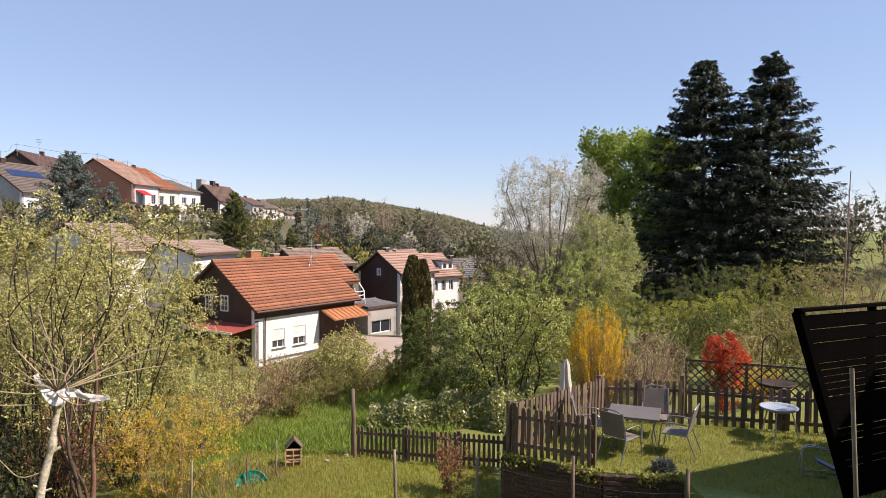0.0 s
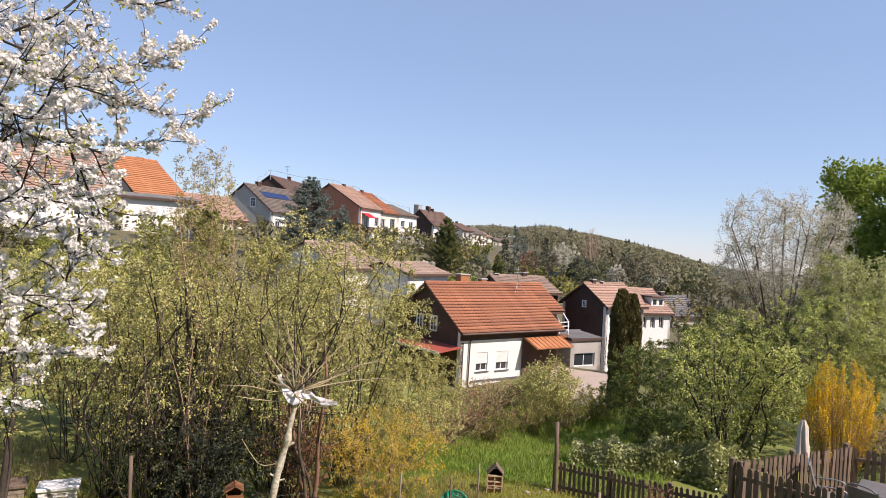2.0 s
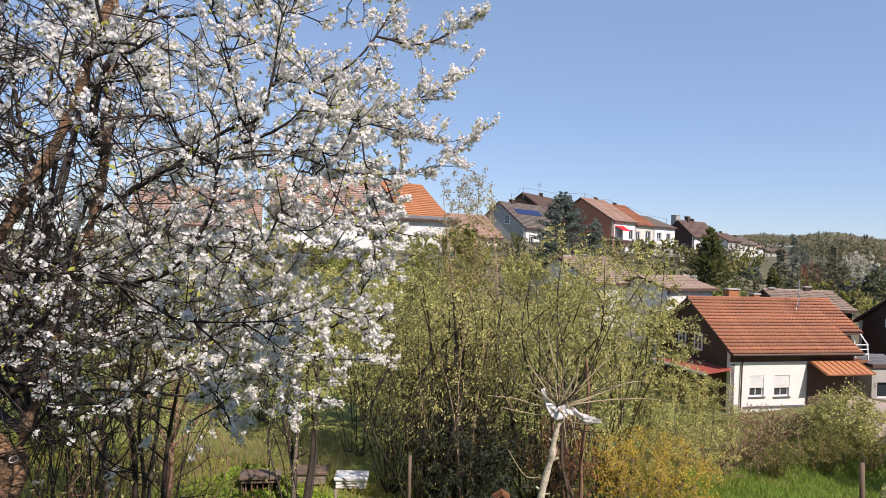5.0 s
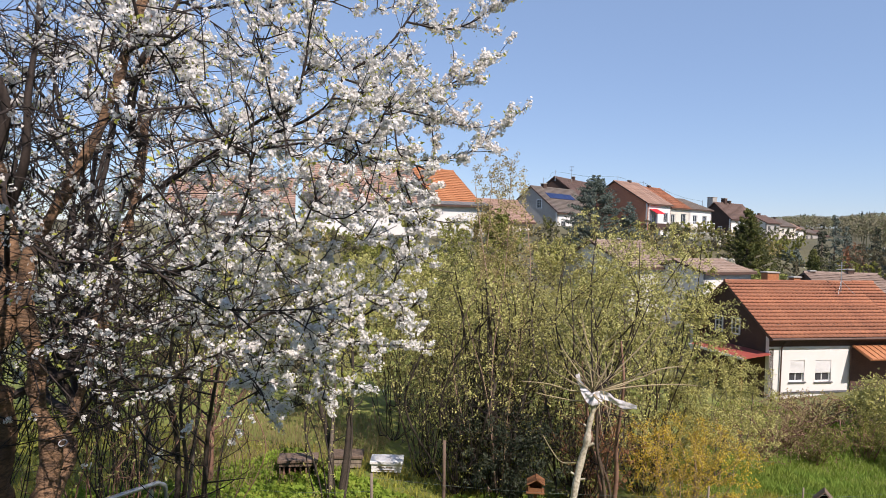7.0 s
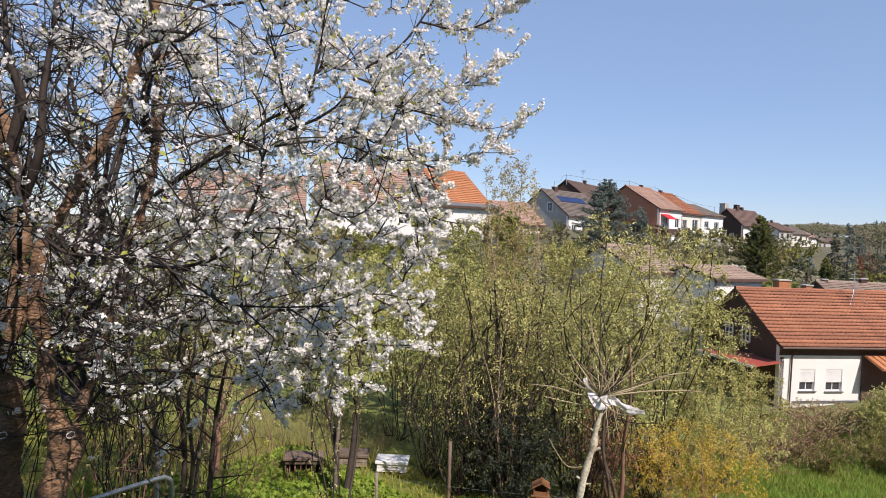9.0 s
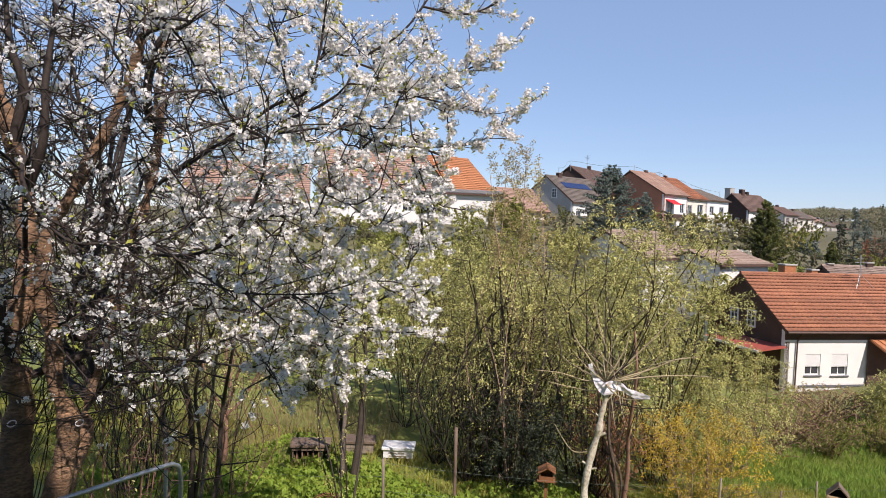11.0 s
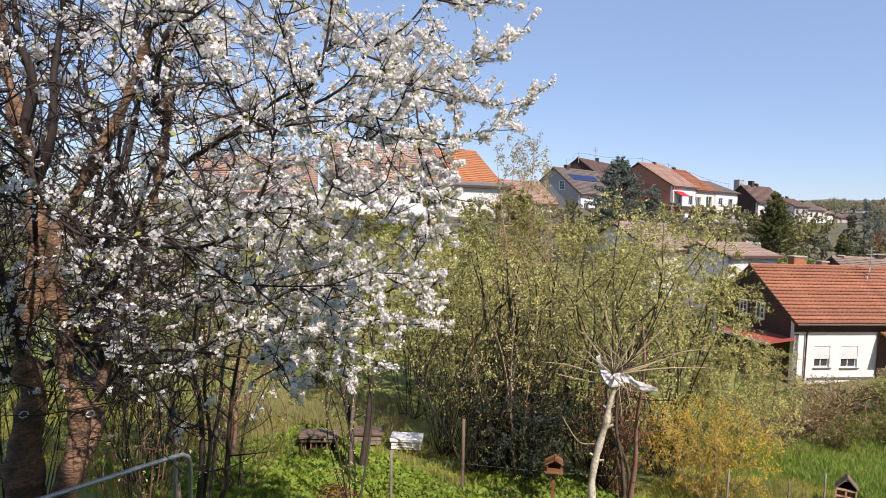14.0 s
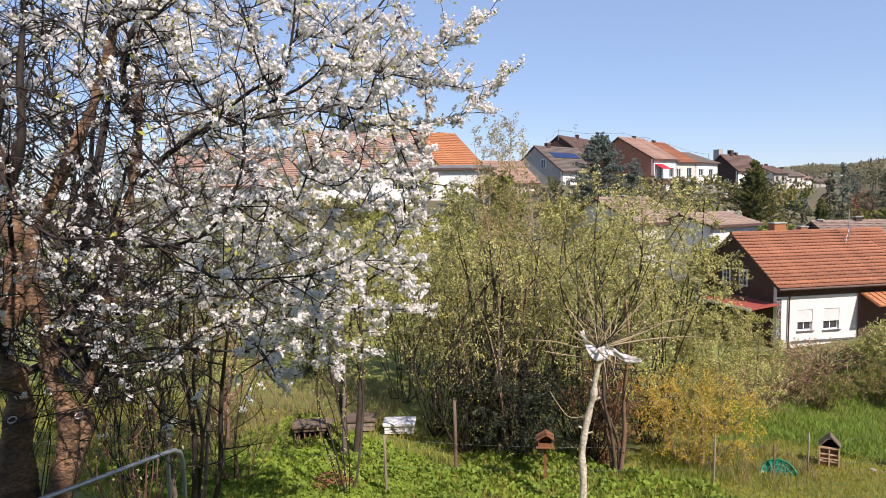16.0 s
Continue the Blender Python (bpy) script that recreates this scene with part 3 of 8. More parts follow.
def window(parent, m, w, h, frame_mat, shut=0.0, bars=1, sill=True, recess=0.12):
    """A window in an opening: its pose m is the lower left corner, x along the wall, y inwards."""
    win = new("window")
    win.parent = parent
    win.matrix_basis = m
    f = 0.07
    bm = bmesh.new()
    box(bm, 0.002, f, recess, recess + 0.06, 0.002, h - 0.002)
    box(bm, w - f, w - 0.002, recess, recess + 0.06, 0.002, h - 0.002)
    box(bm, f, w - f, recess, recess + 0.06, 0.002, f)
    box(bm, f, w - f, recess, recess + 0.06, h - f, h - 0.002)
    for k in range(bars):
        x = w * (k + 1) / (bars + 1)
        box(bm, x - 0.025, x + 0.025, recess + 0.005, recess + 0.055, f, h - f)
    part("window_frame", bm, frame_mat, win)
    part("pane", boxed(f, w - f, recess + 0.028, recess + 0.034, f, h - f), M["glass"], win)
    if shut > 0:
        bm = bmesh.new()
        n = max(3, int(h * shut / 0.06))
        prof = []
        for k in range(n):
            z1 = h - k * h * shut / n
            prof += [(0.03, z1), (0.03, z1 - h * shut / n + 0.012), (0.04, z1 - h * shut / n + 0.006)]
        rows = [[bm.verts.new((x, yy, zz)) for yy, zz in [(0.055, h), *prof, (0.055, h - h * shut)]] for x in (0.01, w - 0.01)]
        for k in range(len(rows[0])):
            k2 = (k + 1) % len(rows[0])
            bm.faces.new((rows[0][k], rows[1][k], rows[1][k2], rows[0][k2]))
        part("roller_shutter", bm, M["shutter"], win)
    if sill:
        part("window_sill", boxed(-0.08, w + 0.08, -0.09, recess, -0.07, -0.004, 0.01), M["tile_slate"], win)
    return win


def tile_rows(parent, length, run, rise, mat, x0, flip, step=0.36, tile=0.3, seg=4):
    """One slope of a tiled roof: overlapping courses, each with the swell of its tiles. Local: eave at the origin, up towards +y."""
    slope = math.hypot(run, rise)
    n = max(4, int(slope / step))
    h = slope / n
    c = max(6, int(length / tile))
    k = np.arange(c * seg + 1)
    xs = x0 + k * length / (c * seg)
    swell = np.array([0.0, 0.028, 0.04, 0.02])[k * (4 // seg) % 4]
    V, Q = [], []
    for i, (y, lift) in enumerate(((0.0, 0.07), (h * 1.12, 0.012))):
        V.append(np.stack([xs, np.full(len(xs), y), swell + lift], -1))
    V.append(np.stack([xs, np.full(len(xs), 0.07), swell * 0.5 - 0.03], -1))
    m = len(xs)
    a = np.arange(m - 1)
    Q.append(np.stack([a, a + 1, a + 1 + m, a + m], -1))
    Q.append(np.stack([a + 2 * m, a + 1 + 2 * m, a + 1, a], -1))
    ang = math.atan2(rise, run)
    me = None
    for r in range(n):
        d = r * h
        pm = pose(0, d * math.cos(ang), d * math.sin(ang)) @ pose(0, 0, 0, math.degrees(ang))
        if me is None:
            ob = np_part("tile_course", np.concatenate(V), np.concatenate(Q), mat, parent)
            me = ob.data
            ob.matrix_basis = pm
        else:
            share("tile_course", me, parent, pm)


def chimney(parent, x, y, z, w, d, h, mat):
    bm = boxed(-w / 2, w / 2, -d / 2, d / 2, 0, h, 0.01)
    ch = part("chimney", bm, mat, parent, loc=(x, y, z))
    part("chimney_cap", boxed(-w / 2 - 0.06, w / 2 + 0.06, -d / 2 - 0.06, d / 2 + 0.06, h + 0.002, h + 0.1, 0.015), M["plaster_grey"], ch)


def house(label, x, y, z, yaw, L, W, eave, ridge, wall, gable, roof, over=0.4, front=(), side=(), chimneys=(), far=False, tile=0.3, step=0.36, group=""):
    """A gabled house. x, y, z: its corner, where the front wall (towards local -y) and the gable (towards local -x) meet.
    eave, ridge: heights above z. front, side: openings as (from, to, low, high, shutter)."""
    h = thing("house", label, "house", pose(x, y, z, 0, 0, yaw), group=group)
    t = 0.3
    p = part("wall", wall_panel(L, eave, t, [o[:4] for o in front]), wall, h)
    for o in front:
        window(p, pose(o[0], 0, o[2]), o[1] - o[0], o[3] - o[2], M["white_paint"], o[4] if len(o) > 4 else 0, sill=not far)
    p = part("wall", wall_panel(L, eave, t, []), wall, h)
    p.matrix_basis = pose(L, W, 0, 0, 0, 180)
    g = part("gable_wall", gable_panel(W, eave, ridge, t), gable, h)
    g.matrix_basis = pose(0.001, W, 0, 0, 0, -90)
    for o in side:
        w = new("window")
        w.parent = g
        w.matrix_basis = pose(o[0], -0.002, o[2])
        ww, hh = o[1] - o[0], o[3] - o[2]
        bm = bmesh.new()
        for b in ((0, 0.09, 0, hh), (ww - 0.09, ww, 0, hh), (0.09, ww - 0.09, 0, 0.09), (0.09, ww - 0.09, hh - 0.09, hh), (ww / 2 - 0.02, ww / 2 + 0.02, 0.09, hh - 0.09), (0.09, ww - 0.09, hh * 0.36, hh * 0.36 + 0.03), (0.09, ww - 0.09, hh * 0.66, hh * 0.66 + 0.03)):
            box(bm, b[0], b[1], -0.06, 0, b[2], b[3])
        part("window_frame", bm, M["white_paint"], w)
        part("pane", boxed(0.05, ww - 0.05, -0.02, -0.001, 0.05, hh - 0.05), M["glass"], w)
    g = part("gable_wall", gable_panel(W, eave, ridge, t), gable, h)
    g.matrix_basis = pose(L - 0.001, 0, 0, 0, 0, 90)
    ro = new("roof")
    ro.parent = h
    pitch = (ridge - eave) / (W / 2)
    run = W / 2 + over
    rise = run * pitch
    ang = math.degrees(math.atan(pitch))
    bm = bmesh.new()
    th = 0.16
    zr, ze = ridge + 0.02, ridge + 0.02 - rise
    ring = [(-over, ze), (W / 2, zr), (W + over, ze), (W + over, ze + th), (W / 2, zr + th), (-over, ze + th)]
    a = [bm.verts.new((-over * 0.6, yy, zz)) for yy, zz in ring]
    b = [bm.verts.new((L + over * 0.6, yy, zz)) for yy, zz in ring]
    for k in range(6):
        bm.faces.new((a[k], a[(k + 1) % 6], b[(k + 1) % 6], b[k]))
    for r in (a, b):
        bm.faces.new((r[0], r[1], r[4], r[5]))
        bm.faces.new((r[1], r[2], r[3], r[4]))
    bmesh.ops.recalc_face_normals(bm, faces=bm.faces)
    part("roof_deck", bm, M["shingle"], ro)
    for flip in (0, 1):
        sl = new("slope")
        sl.parent = ro
        sl.matrix_basis = pose(0, -over, ze + th) if not flip else pose(L, W + over, ze + th, 0, 0, 180)
        tile_rows(sl, L + over * 1.2, run, rise, roof, -over * 0.6, flip, step, 0.7 if far else tile, 2 if far else 4)
    r = tube_part("ridge_tile", [[(-over * 0.6, W / 2, zr + th + 0.02), (L + over * 0.6, W / 2, zr + th + 0.02)]], [0.11], roof, ro, 8)
    if not far:
        tube_part("gutter", [[(-over * 0.6, -over - 0.05, ze + th - 0.03), (L + over * 0.6, -over - 0.05, ze + th - 0.03)]], [0.07], M["tile_brown"], h, 8)
    for c in chimneys:
        chimney(h, *c)
    return h


# the house below the garden, with its dark gable and the clay-tiled roof
mh = house("two-storey house with brown-clad gable, white render and clay-tile roof", -11.61, 40.9, -5.45, 54.84, 9.08, 7.78, 4.66, 7.33, M["plaster"], M["shingle"], M["tile_red"], over=0.5,
           front=[(1.41, 2.44, 1.88, 3.13, 0.6), (3.19, 4.3, 1.85, 3.13, 0.6), (4.5, 5.08, 0.45, 1.0, 0.0)], side=[(4.4, 5.21, 4.25, 5.32), (2.76, 3.55, 4.22, 5.27)],
           chimneys=[(3.32, 4.2, 6.9, 0.85, 0.6, 1.15, M["tile_orange"]), (5.3, 4.3, 6.9, 0.5, 0.45, 0.85, M["tile_orange"])], step=0.3)
# the upper roof runs on over a roofed balcony
ext = new("roof_extension")
ext.parent = mh
for flip in (0, 1):
    sl = new("slope")
    sl.parent = ext
    sl.matrix_basis = pose(9.39, 1.1, 5.59) if not flip else pose(11.1, 6.68, 5.59, 0, 0, 180)
    tile_rows(sl, 1.71, 2.79, 1.915, M["tile_red"], 0.0, flip, 0.3)
bm = bmesh.new()
ring = [(1.1, 5.42), (3.89, 7.34), (6.68, 5.42), (6.68, 5.56), (3.89, 7.48), (1.1, 5.56)]
ends = [[bm.verts.new((xx, yy, zz)) for yy, zz in ring] for xx in (9.385, 11.1)]
for k in range(6):
    bm.faces.new((ends[0][k], ends[0][(k + 1) % 6], ends[1][(k + 1) % 6], ends[1][k]))
for r in ends:
    bm.faces.new((r[0], r[1], r[4], r[5]))
    bm.faces.new((r[1], r[2], r[3], r[4]))
bmesh.ops.recalc_face_normals(bm, faces=bm.faces)
part("roof_deck", bm, M["shingle"], ext)
tube_part("ridge_tile", [[(9.39, 3.89, 7.55), (11.1, 3.89, 7.55)]], [0.11], M["tile_red"], ext, 8)
part("bay_wall", boxed(9.082, 10.7, 2.6, 6.2, 0.0, 6.3), M["shingle"], mh)
part("balcony_slab", boxed(9.082, 11.0, 0.5, 2.598, 3.7, 3.86), M["wood_orange"], mh)
for yy in (0.55, 1.5):
    tube_part("balcony_post", [[(10.95, yy, 3.86), (10.95, yy + 0.1, 4.9), (10.9, yy + 0.6, 5.5)]], [0.05], M["white_paint"], mh, 6)
for zz in (4.25, 4.55, 4.85):
    part("balcony_rail", boxed(9.1, 10.93, 0.5, 0.54, zz, zz + 0.06), M["white_paint"], mh)
part("cladding_band", boxed(-0.03, 9.1, -0.05, -0.004, 3.97, 4.68), M["shingle"], mh)
part("cornice", boxed(-0.06, 5.5, -0.06, -0.004, 3.86, 3.96), M["white_paint"], mh)
part("plinth_band", boxed(1.0, 5.5, -0.08, -0.004, 1.2, 1.3), M["tile_slate"], mh)
tube_part("downpipe", [[(0.85, -0.45, 4.4), (0.75, -0.1, 3.9), (0.7, -0.1, 0.2)]], [0.045], M["shingle"], mh, 8)
# the brown porch at the far end of the front, with its bright roof
part("porch_wall", boxed(5.55, 9.08, -0.14, -0.06, 0.0, 3.95), M["shingle"], mh)
aw = part("porch_roof", boxed(5.6, 9.3, -1.5, 0.0, -0.04, 0.04), M["tile_orange"], mh, "bright orange porch roof")
aw.matrix_basis = pose(0, -0.12, 3.98, 24)
for k in range(9):
    rib = part("porch_roof_rib", boxed(5.65 + k * 0.44, 5.7 + k * 0.44, -1.5, 0.0, 0.04, 0.08), M["tile_orange"], aw)
# the lean-to on the gable side
lt = part("lean_to_roof", boxed(-0.1, 5.2, -1.75, 0.1, -0.05, 0.03), M["sheet_red"], mh, "dull red lean-to roof")
lt.matrix_basis = pose(-0.15, 5.0, 3.55, 0, 0, -90) @ pose(0, 0, 0, 7)
part("fascia", boxed(-0.15, 5.25, -1.8, -1.755, -0.09, 0.05), M["white_paint"], lt)
for yy in (0.1, 2.4, 4.6):
    part("lean_to_post", boxed(-1.75, -1.63, yy, yy + 0.12, 0, 2.9), M["wood_orange"], mh)
# aerial on the ridge
tube_part("aerial", [[(7.7, 3.0, 6.8), (7.7, 3.0, 8.9)], [(7.3, 3.0, 8.4), (8.1, 3.0, 8.4)], [(7.45, 3.0, 8.65), (7.95, 3.0, 8.65)], [(7.7, 3.0, 7.7), (7.1, 2.6, 6.75)], [(7.7, 3.0, 7.7), (8.5, 2.7, 6.8)]], [0.03, 0.015, 0.015, 0.012, 0.012], M["steel"], mh, 5)
for k in range(9):
    part("snow_guard", boxed(0.8 + k * 1.0, 1.1 + k * 1.0, -0.03, 0.03, 0, 0.1), M["tile_brown"], mh, loc=(0, 0.45, 5.12))

house("brown-clad house with faded clay roof among trees", -3.55, 58.3, -6.2, 52, 5.0, 5.2, 6.4, 8.1, M["plaster"], M["shingle"], M["tile_pinkish"],
      front=[(0.8, 1.7, 3.8, 4.9), (2.8, 3.7, 3.8, 4.9)], side=[(2.4, 2.9, 6.1, 6.75)], chimneys=[(1.0, 2.6, 7.8, 0.4, 0.4, 0.75, M["brick_brown"]), (2.0, 2.6, 7.8, 0.35, 0.35, 0.6, M["brick_brown"])], far=True)
pk = house("low house with a faded pinkish roof and dormer", -1.0, 70.0, -6.2, 40, 4.2, 6.6, 5.2, 7.3, M["plaster"], M["plaster"], M["tile_pinkish"], front=[(0.5, 1.1, 3.6, 4.8), (1.6, 2.2, 3.6, 4.8), (2.7, 3.3, 3.6, 4.8)], far=True)
part("dormer", boxed(2.2, 3.8, 0.7, 3.0, 5.6, 6.75), M["plaster"], pk, "small white dormer")
part("dormer_roof", boxed(2.0, 4.0, 0.4, 3.3, 6.76, 6.9, 0.02), M["tile_brown"], pk)
for xx in (2.4, 3.2):
    part("dormer_window", boxed(xx, xx + 0.45, 0.68, 0.71, 6.0, 6.5), M["glass"], pk)
house("slate-roofed house half hidden behind trees", 2.6, 80.0, -6.2, 40, 4.0, 5.0, 4.4, 6.3, M["plaster_grey"], M["plaster_grey"], M["tile_slate"], far=True, chimneys=[(0.5, 2.5, 6.1, 0.5, 0.5, 0.8, M["brick_brown"])])
house("brown-roofed house close behind the big house", -11.9, 55.5, -5.6, 34, 5.0, 7.0, 6.6, 7.72, M["brick_brown"], M["brick_brown"], M["tile_tan"], far=True, chimneys=[(3.2, 3.5, 7.5, 0.45, 0.45, 0.7, M["brick_brown"]), (0.4, 3.5, 7.5, 0.4, 0.4, 0.5, M["brick_brown"])])
# white walls given grey render, their weaker sun put into the colour
house("flat-roofed garage toned grey for shade beside the drive", -5.47, 49.7, -4.8, 49, 3.1, 5.0, 2.85, 3.05, M["plaster_grey"], M["plaster_grey"], M["tile_slate"], over=0.15, front=[(0.4, 2.5, 0.9, 1.9)], far=True)

# the row on the hillside
house("brick row house with faded pink roof and balcony", -45.6, 97.5, 3.2, 80, 6.4, 13.0, 7.3, 11.0, M["plaster"], M["brick"], M["tile_pinkish"],
      front=[(4.4, 5.6, 4.5, 6.0), (4.4, 5.6, 1.4, 2.9), (1.2, 2.4, 4.2, 6.2), (1.2, 2.4, 1.2, 2.9)], far=True, chimneys=[(4, 6.5, 10.6, 0.5, 0.5, 0.9, M["brick_brown"])], group="row houses on the hill")
white_row = house("white row house under a faded orange clay roof", -44.9, 103.8, 3.1, 80, 6.2, 12.0, 7.1, 10.6, M["plaster_cream"], M["plaster"], M["tile_red"],
      front=[(0.8, 2.0, 4.5, 6.0), (3.6, 5.2, 4.2, 6.2), (0.8, 2.0, 1.4, 2.9), (3.6, 5.2, 1.2, 3.1)], far=True, chimneys=[(3, 6.0, 10.2, 0.5, 0.5, 0.9, M["brick_brown"])], group="row houses on the hill")
grey_row = house("white row house with a grey roof", -43.9, 110.1, 3.0, 80, 6.8, 11.0, 7.2, 9.2, M["plaster"], M["plaster"], M["tile_grey"],
      front=[(1.0, 2.4, 4.7, 6.2), (4.0, 5.4, 4.7, 6.2), (1.0, 2.4, 1.2, 2.9), (4.0, 5.4, 1.2, 2.9)], far=True, group="row houses on the hill")
for home, x0, x1, wide in ((white_row, 3.0, 5.9, 1.3), (grey_row, 0.6, 2.8, 1.2), (grey_row, 3.6, 6.0, 1.2)):
    for z0 in (1.0, 3.95):
        slab = part("balcony", boxed(x0, x1, -wide, -0.003, z0, z0 + 0.15, 0.01), M["plaster"], home)
        part("balcony_rail", boxed(x0, x1, -wide, -wide + 0.05, z0 + 0.95, z0 + 1.02), M["white_paint"], slab)
        for k in range(9):
            xx = x0 + 0.04 + k * (x1 - x0 - 0.12) / 8
            part("baluster", boxed(xx, xx + 0.04, -wide + 0.005, -wide + 0.04, z0 + 0.151, z0 + 0.949), M["white_paint"], slab)
house("dark brown brick house with clustered chimneys", -44.5, 132.0, 2.9, 78, 10.0, 7.0, 6.5, 9.6, M["plaster"], M["brick_brown"], M["tile_brown"],
      front=[(3.0, 5.0, 3.4, 5.0), (7.5, 9.0, 3.4, 5.0)], side=[(1.2, 2.1, 3.5, 5), (4.4, 5.3, 3.5, 5)], far=True, chimneys=[(0.9, 4.6, 8.6, 1.5, 1.2, 2.2, M["plaster_grey"]), (3.4, 3.5, 9.2, 0.9, 0.8, 1.5, M["brick_brown"]), (5.2, 3.5, 9.2, 0.6, 0.6, 1.1, M["brick_brown"])], group="row houses on the hill")
for x, y, z, ln, roof, wall in ((-52.4, 182.7, 6.0, 7.0, "tile_brown", "plaster_grey"), (-53.2, 198.0, 5.6, 9.0, "tile_grey", "plaster_cream"), (-54.6, 213.0, 5.0, 9.0, "tile_pinkish", "plaster"), (-55.3, 233.5, 4.3, 9.0, "tile_grey", "plaster_grey"), (-54.6, 249.0, 3.6, 8.0, "tile_brown", "plaster")):
    house("small white row house far along the hillside", x, y, z, 78, ln, 8.0, 4.2, 6.2, M[wall], M["plaster_cream"], M[roof],
          front=[(1.0, 2.4, 2.2, 3.5), (4.0, 5.4, 2.2, 3.5), (1.0, 2.4, 0.4, 1.6)], far=True, chimneys=[(ln * 0.5, 4.0, 6.0, 0.7, 0.6, 0.9, M["brick_brown"])], group="row houses on the hill")
house("white house with a flat roof among the conifers", -34.6, 146.0, -1.4, 74, 5.0, 5.0, 4.6, 5.2, M["plaster"], M["plaster"], M["tile_slate"], front=[(0.6, 2.0, 2.4, 3.8), (3.0, 4.4, 2.4, 3.8)], far=True)
house("low white annex with a flat grey roof", -41.3, 112.5, 2.2, 80, 5.5, 4.0, 2.8, 3.2, M["plaster"], M["plaster"], M["tile_slate"], front=[(0.6, 2.4, 0.0, 2.2), (3.0, 5.0, 0.0, 2.2)], far=True)

house("grey rendered house with solar panels on a brown roof", -53.3, 83.6, 5.0, 84, 10.5, 10.5, 3.6, 7.5, M["plaster"], M["plaster_grey"], M["tile_grey"],
      front=[(1.0, 2.2, 1.0, 2.3), (5.0, 6.2, 1.0, 2.3)], side=[(6.5, 7.5, 4.2, 5.6)], far=True, chimneys=[(3.0, 5.2, 7.2, 0.8, 0.6, 1.0, M["brick_brown"])], group="houses on the hill")
sp = thing("solar_panel_array", "dark blue solar panels on the house roof", "solar panel", pose(-53.3, 83.6, 5.0, 0, 0, 84) @ pose(1.6, 2.6, 5.82, 36.6))
for r in range(1):
    for c in range(6):
        part("solar_panel", boxed(c * 1.05, c * 1.05 + 1.0, r * 1.5, r * 1.5 + 1.45, 0, 0.05), M["solar"], sp)
house("brown brick house with a dark brown roof", -61.9, 104.3, 8.4, 96, 16.0, 10.0, 4.0, 7.6, M["brick_brown"], M["brick_brown"], M["tile_brown"], far=True, chimneys=[(8, 5, 7.4, 0.6, 0.6, 1.0, M["brick_brown"])], group="houses on the hill")
house("small house with a clay roof beside a spruce", -50.5, 99.0, 5.0, 84, 9.0, 9.0, 3.4, 6.0, M["plaster_cream"], M["plaster_cream"], M["tile_pinkish"], front=[(2, 3, 1, 2.4)], far=True, group="houses on the hill")
house("grey gabled house with an orange clay roof and dormer", -42.1, 44.9, 3.6, 72, 4.6, 10.2, 4.2, 7.5, M["plaster"], M["plaster_grey"], M["tile_orange"], side=[(4.3, 5.6, 5.0, 6.6)], far=True, chimneys=[(3.2, 5.25, 6.9, 0.5, 0.4, 0.9, M["brick_brown"])], group="houses on the hill")
house("white annex with a flat roof", -42.0, 40.5, 2.6, 55, 8.0, 4.5, 4.6, 4.9, M["plaster"], M["plaster"], M["tile_slate"], far=True, group="houses on the hill")
house("long white house with a faded clay roof", -47.0, 33.6, 2.9, 52, 9.5, 9.0, 4.5, 7.9, M["plaster"], M["plaster"], M["tile_pinkish"], front=[(4.5, 5.4, 2.6, 3.8), (7.2, 8.2, 2.6, 3.8), (1.5, 2.4, 2.6, 3.8)], far=True, chimneys=[(5, 4.5, 7.6, 0.5, 0.5, 0.9, M["brick_brown"])], group="houses on the hill")
house("white house with a faded clay roof behind the blossom", -52.5, 24.0, 1.6, 55, 10.0, 9.5, 4.4, 7.6, M["plaster"], M["plaster"], M["tile_pinkish"], front=[(2.5, 3.5, 2.6, 3.8), (6.5, 7.5, 2.6, 3.8)], far=True, group="houses on the hill")
house("cream house under a brownish roof on the hill", -56.0, 67.0, 2.6, 70, 10.0, 9.0, 4.2, 7.2, M["plaster_cream"], M["plaster_cream"], M["tile_pinkish"], far=True, group="houses on the hill")
# two roofs just above the shrubs
house("white house with a weathered brownish roof below the row", -23.75, 47.6, -3.2, 74.5, 6.0, 8.4, 5.6, 7.47, M["plaster"], M["plaster"], M["tile_tan"], front=[(0.8, 1.7, 3.0, 4.3), (2.6, 3.5, 3.0, 4.3), (4.3, 5.2, 3.0, 4.3)], far=True, chimneys=[(3.0, 4.2, 7.2, 0.4, 0.4, 0.6, M["brick_brown"])])
house("white house with a low brown roof behind shrubs", -18.9, 50.0, -4.2, 73, 5.8, 5.4, 6.35, 7.1, M["plaster"], M["plaster"], M["tile_tan"], front=[(1.0, 2.0, 3.6, 5.0)], far=True)


def roof_aerial(x, y, z, tall):
    t = thing("roof_aerial", "thin metal television aerial on a roof", "aerial", group="roof aerials")
    tube_part("mast", [[(x, y, z - 0.4), (x, y, z + tall)]], [0.03], M["steel"], t, 5)
    for k in range(4):
        part("cross_rod", boxed(x - 0.5 + 0.06 * k, x + 0.5 - 0.06 * k, y - 0.02, y + 0.02, z + tall - 0.15 - k * 0.22, z + tall - 0.11 - k * 0.22), M["steel"], t)


roof_aerial(-60.41, 99.03, 14.95, 2.4)
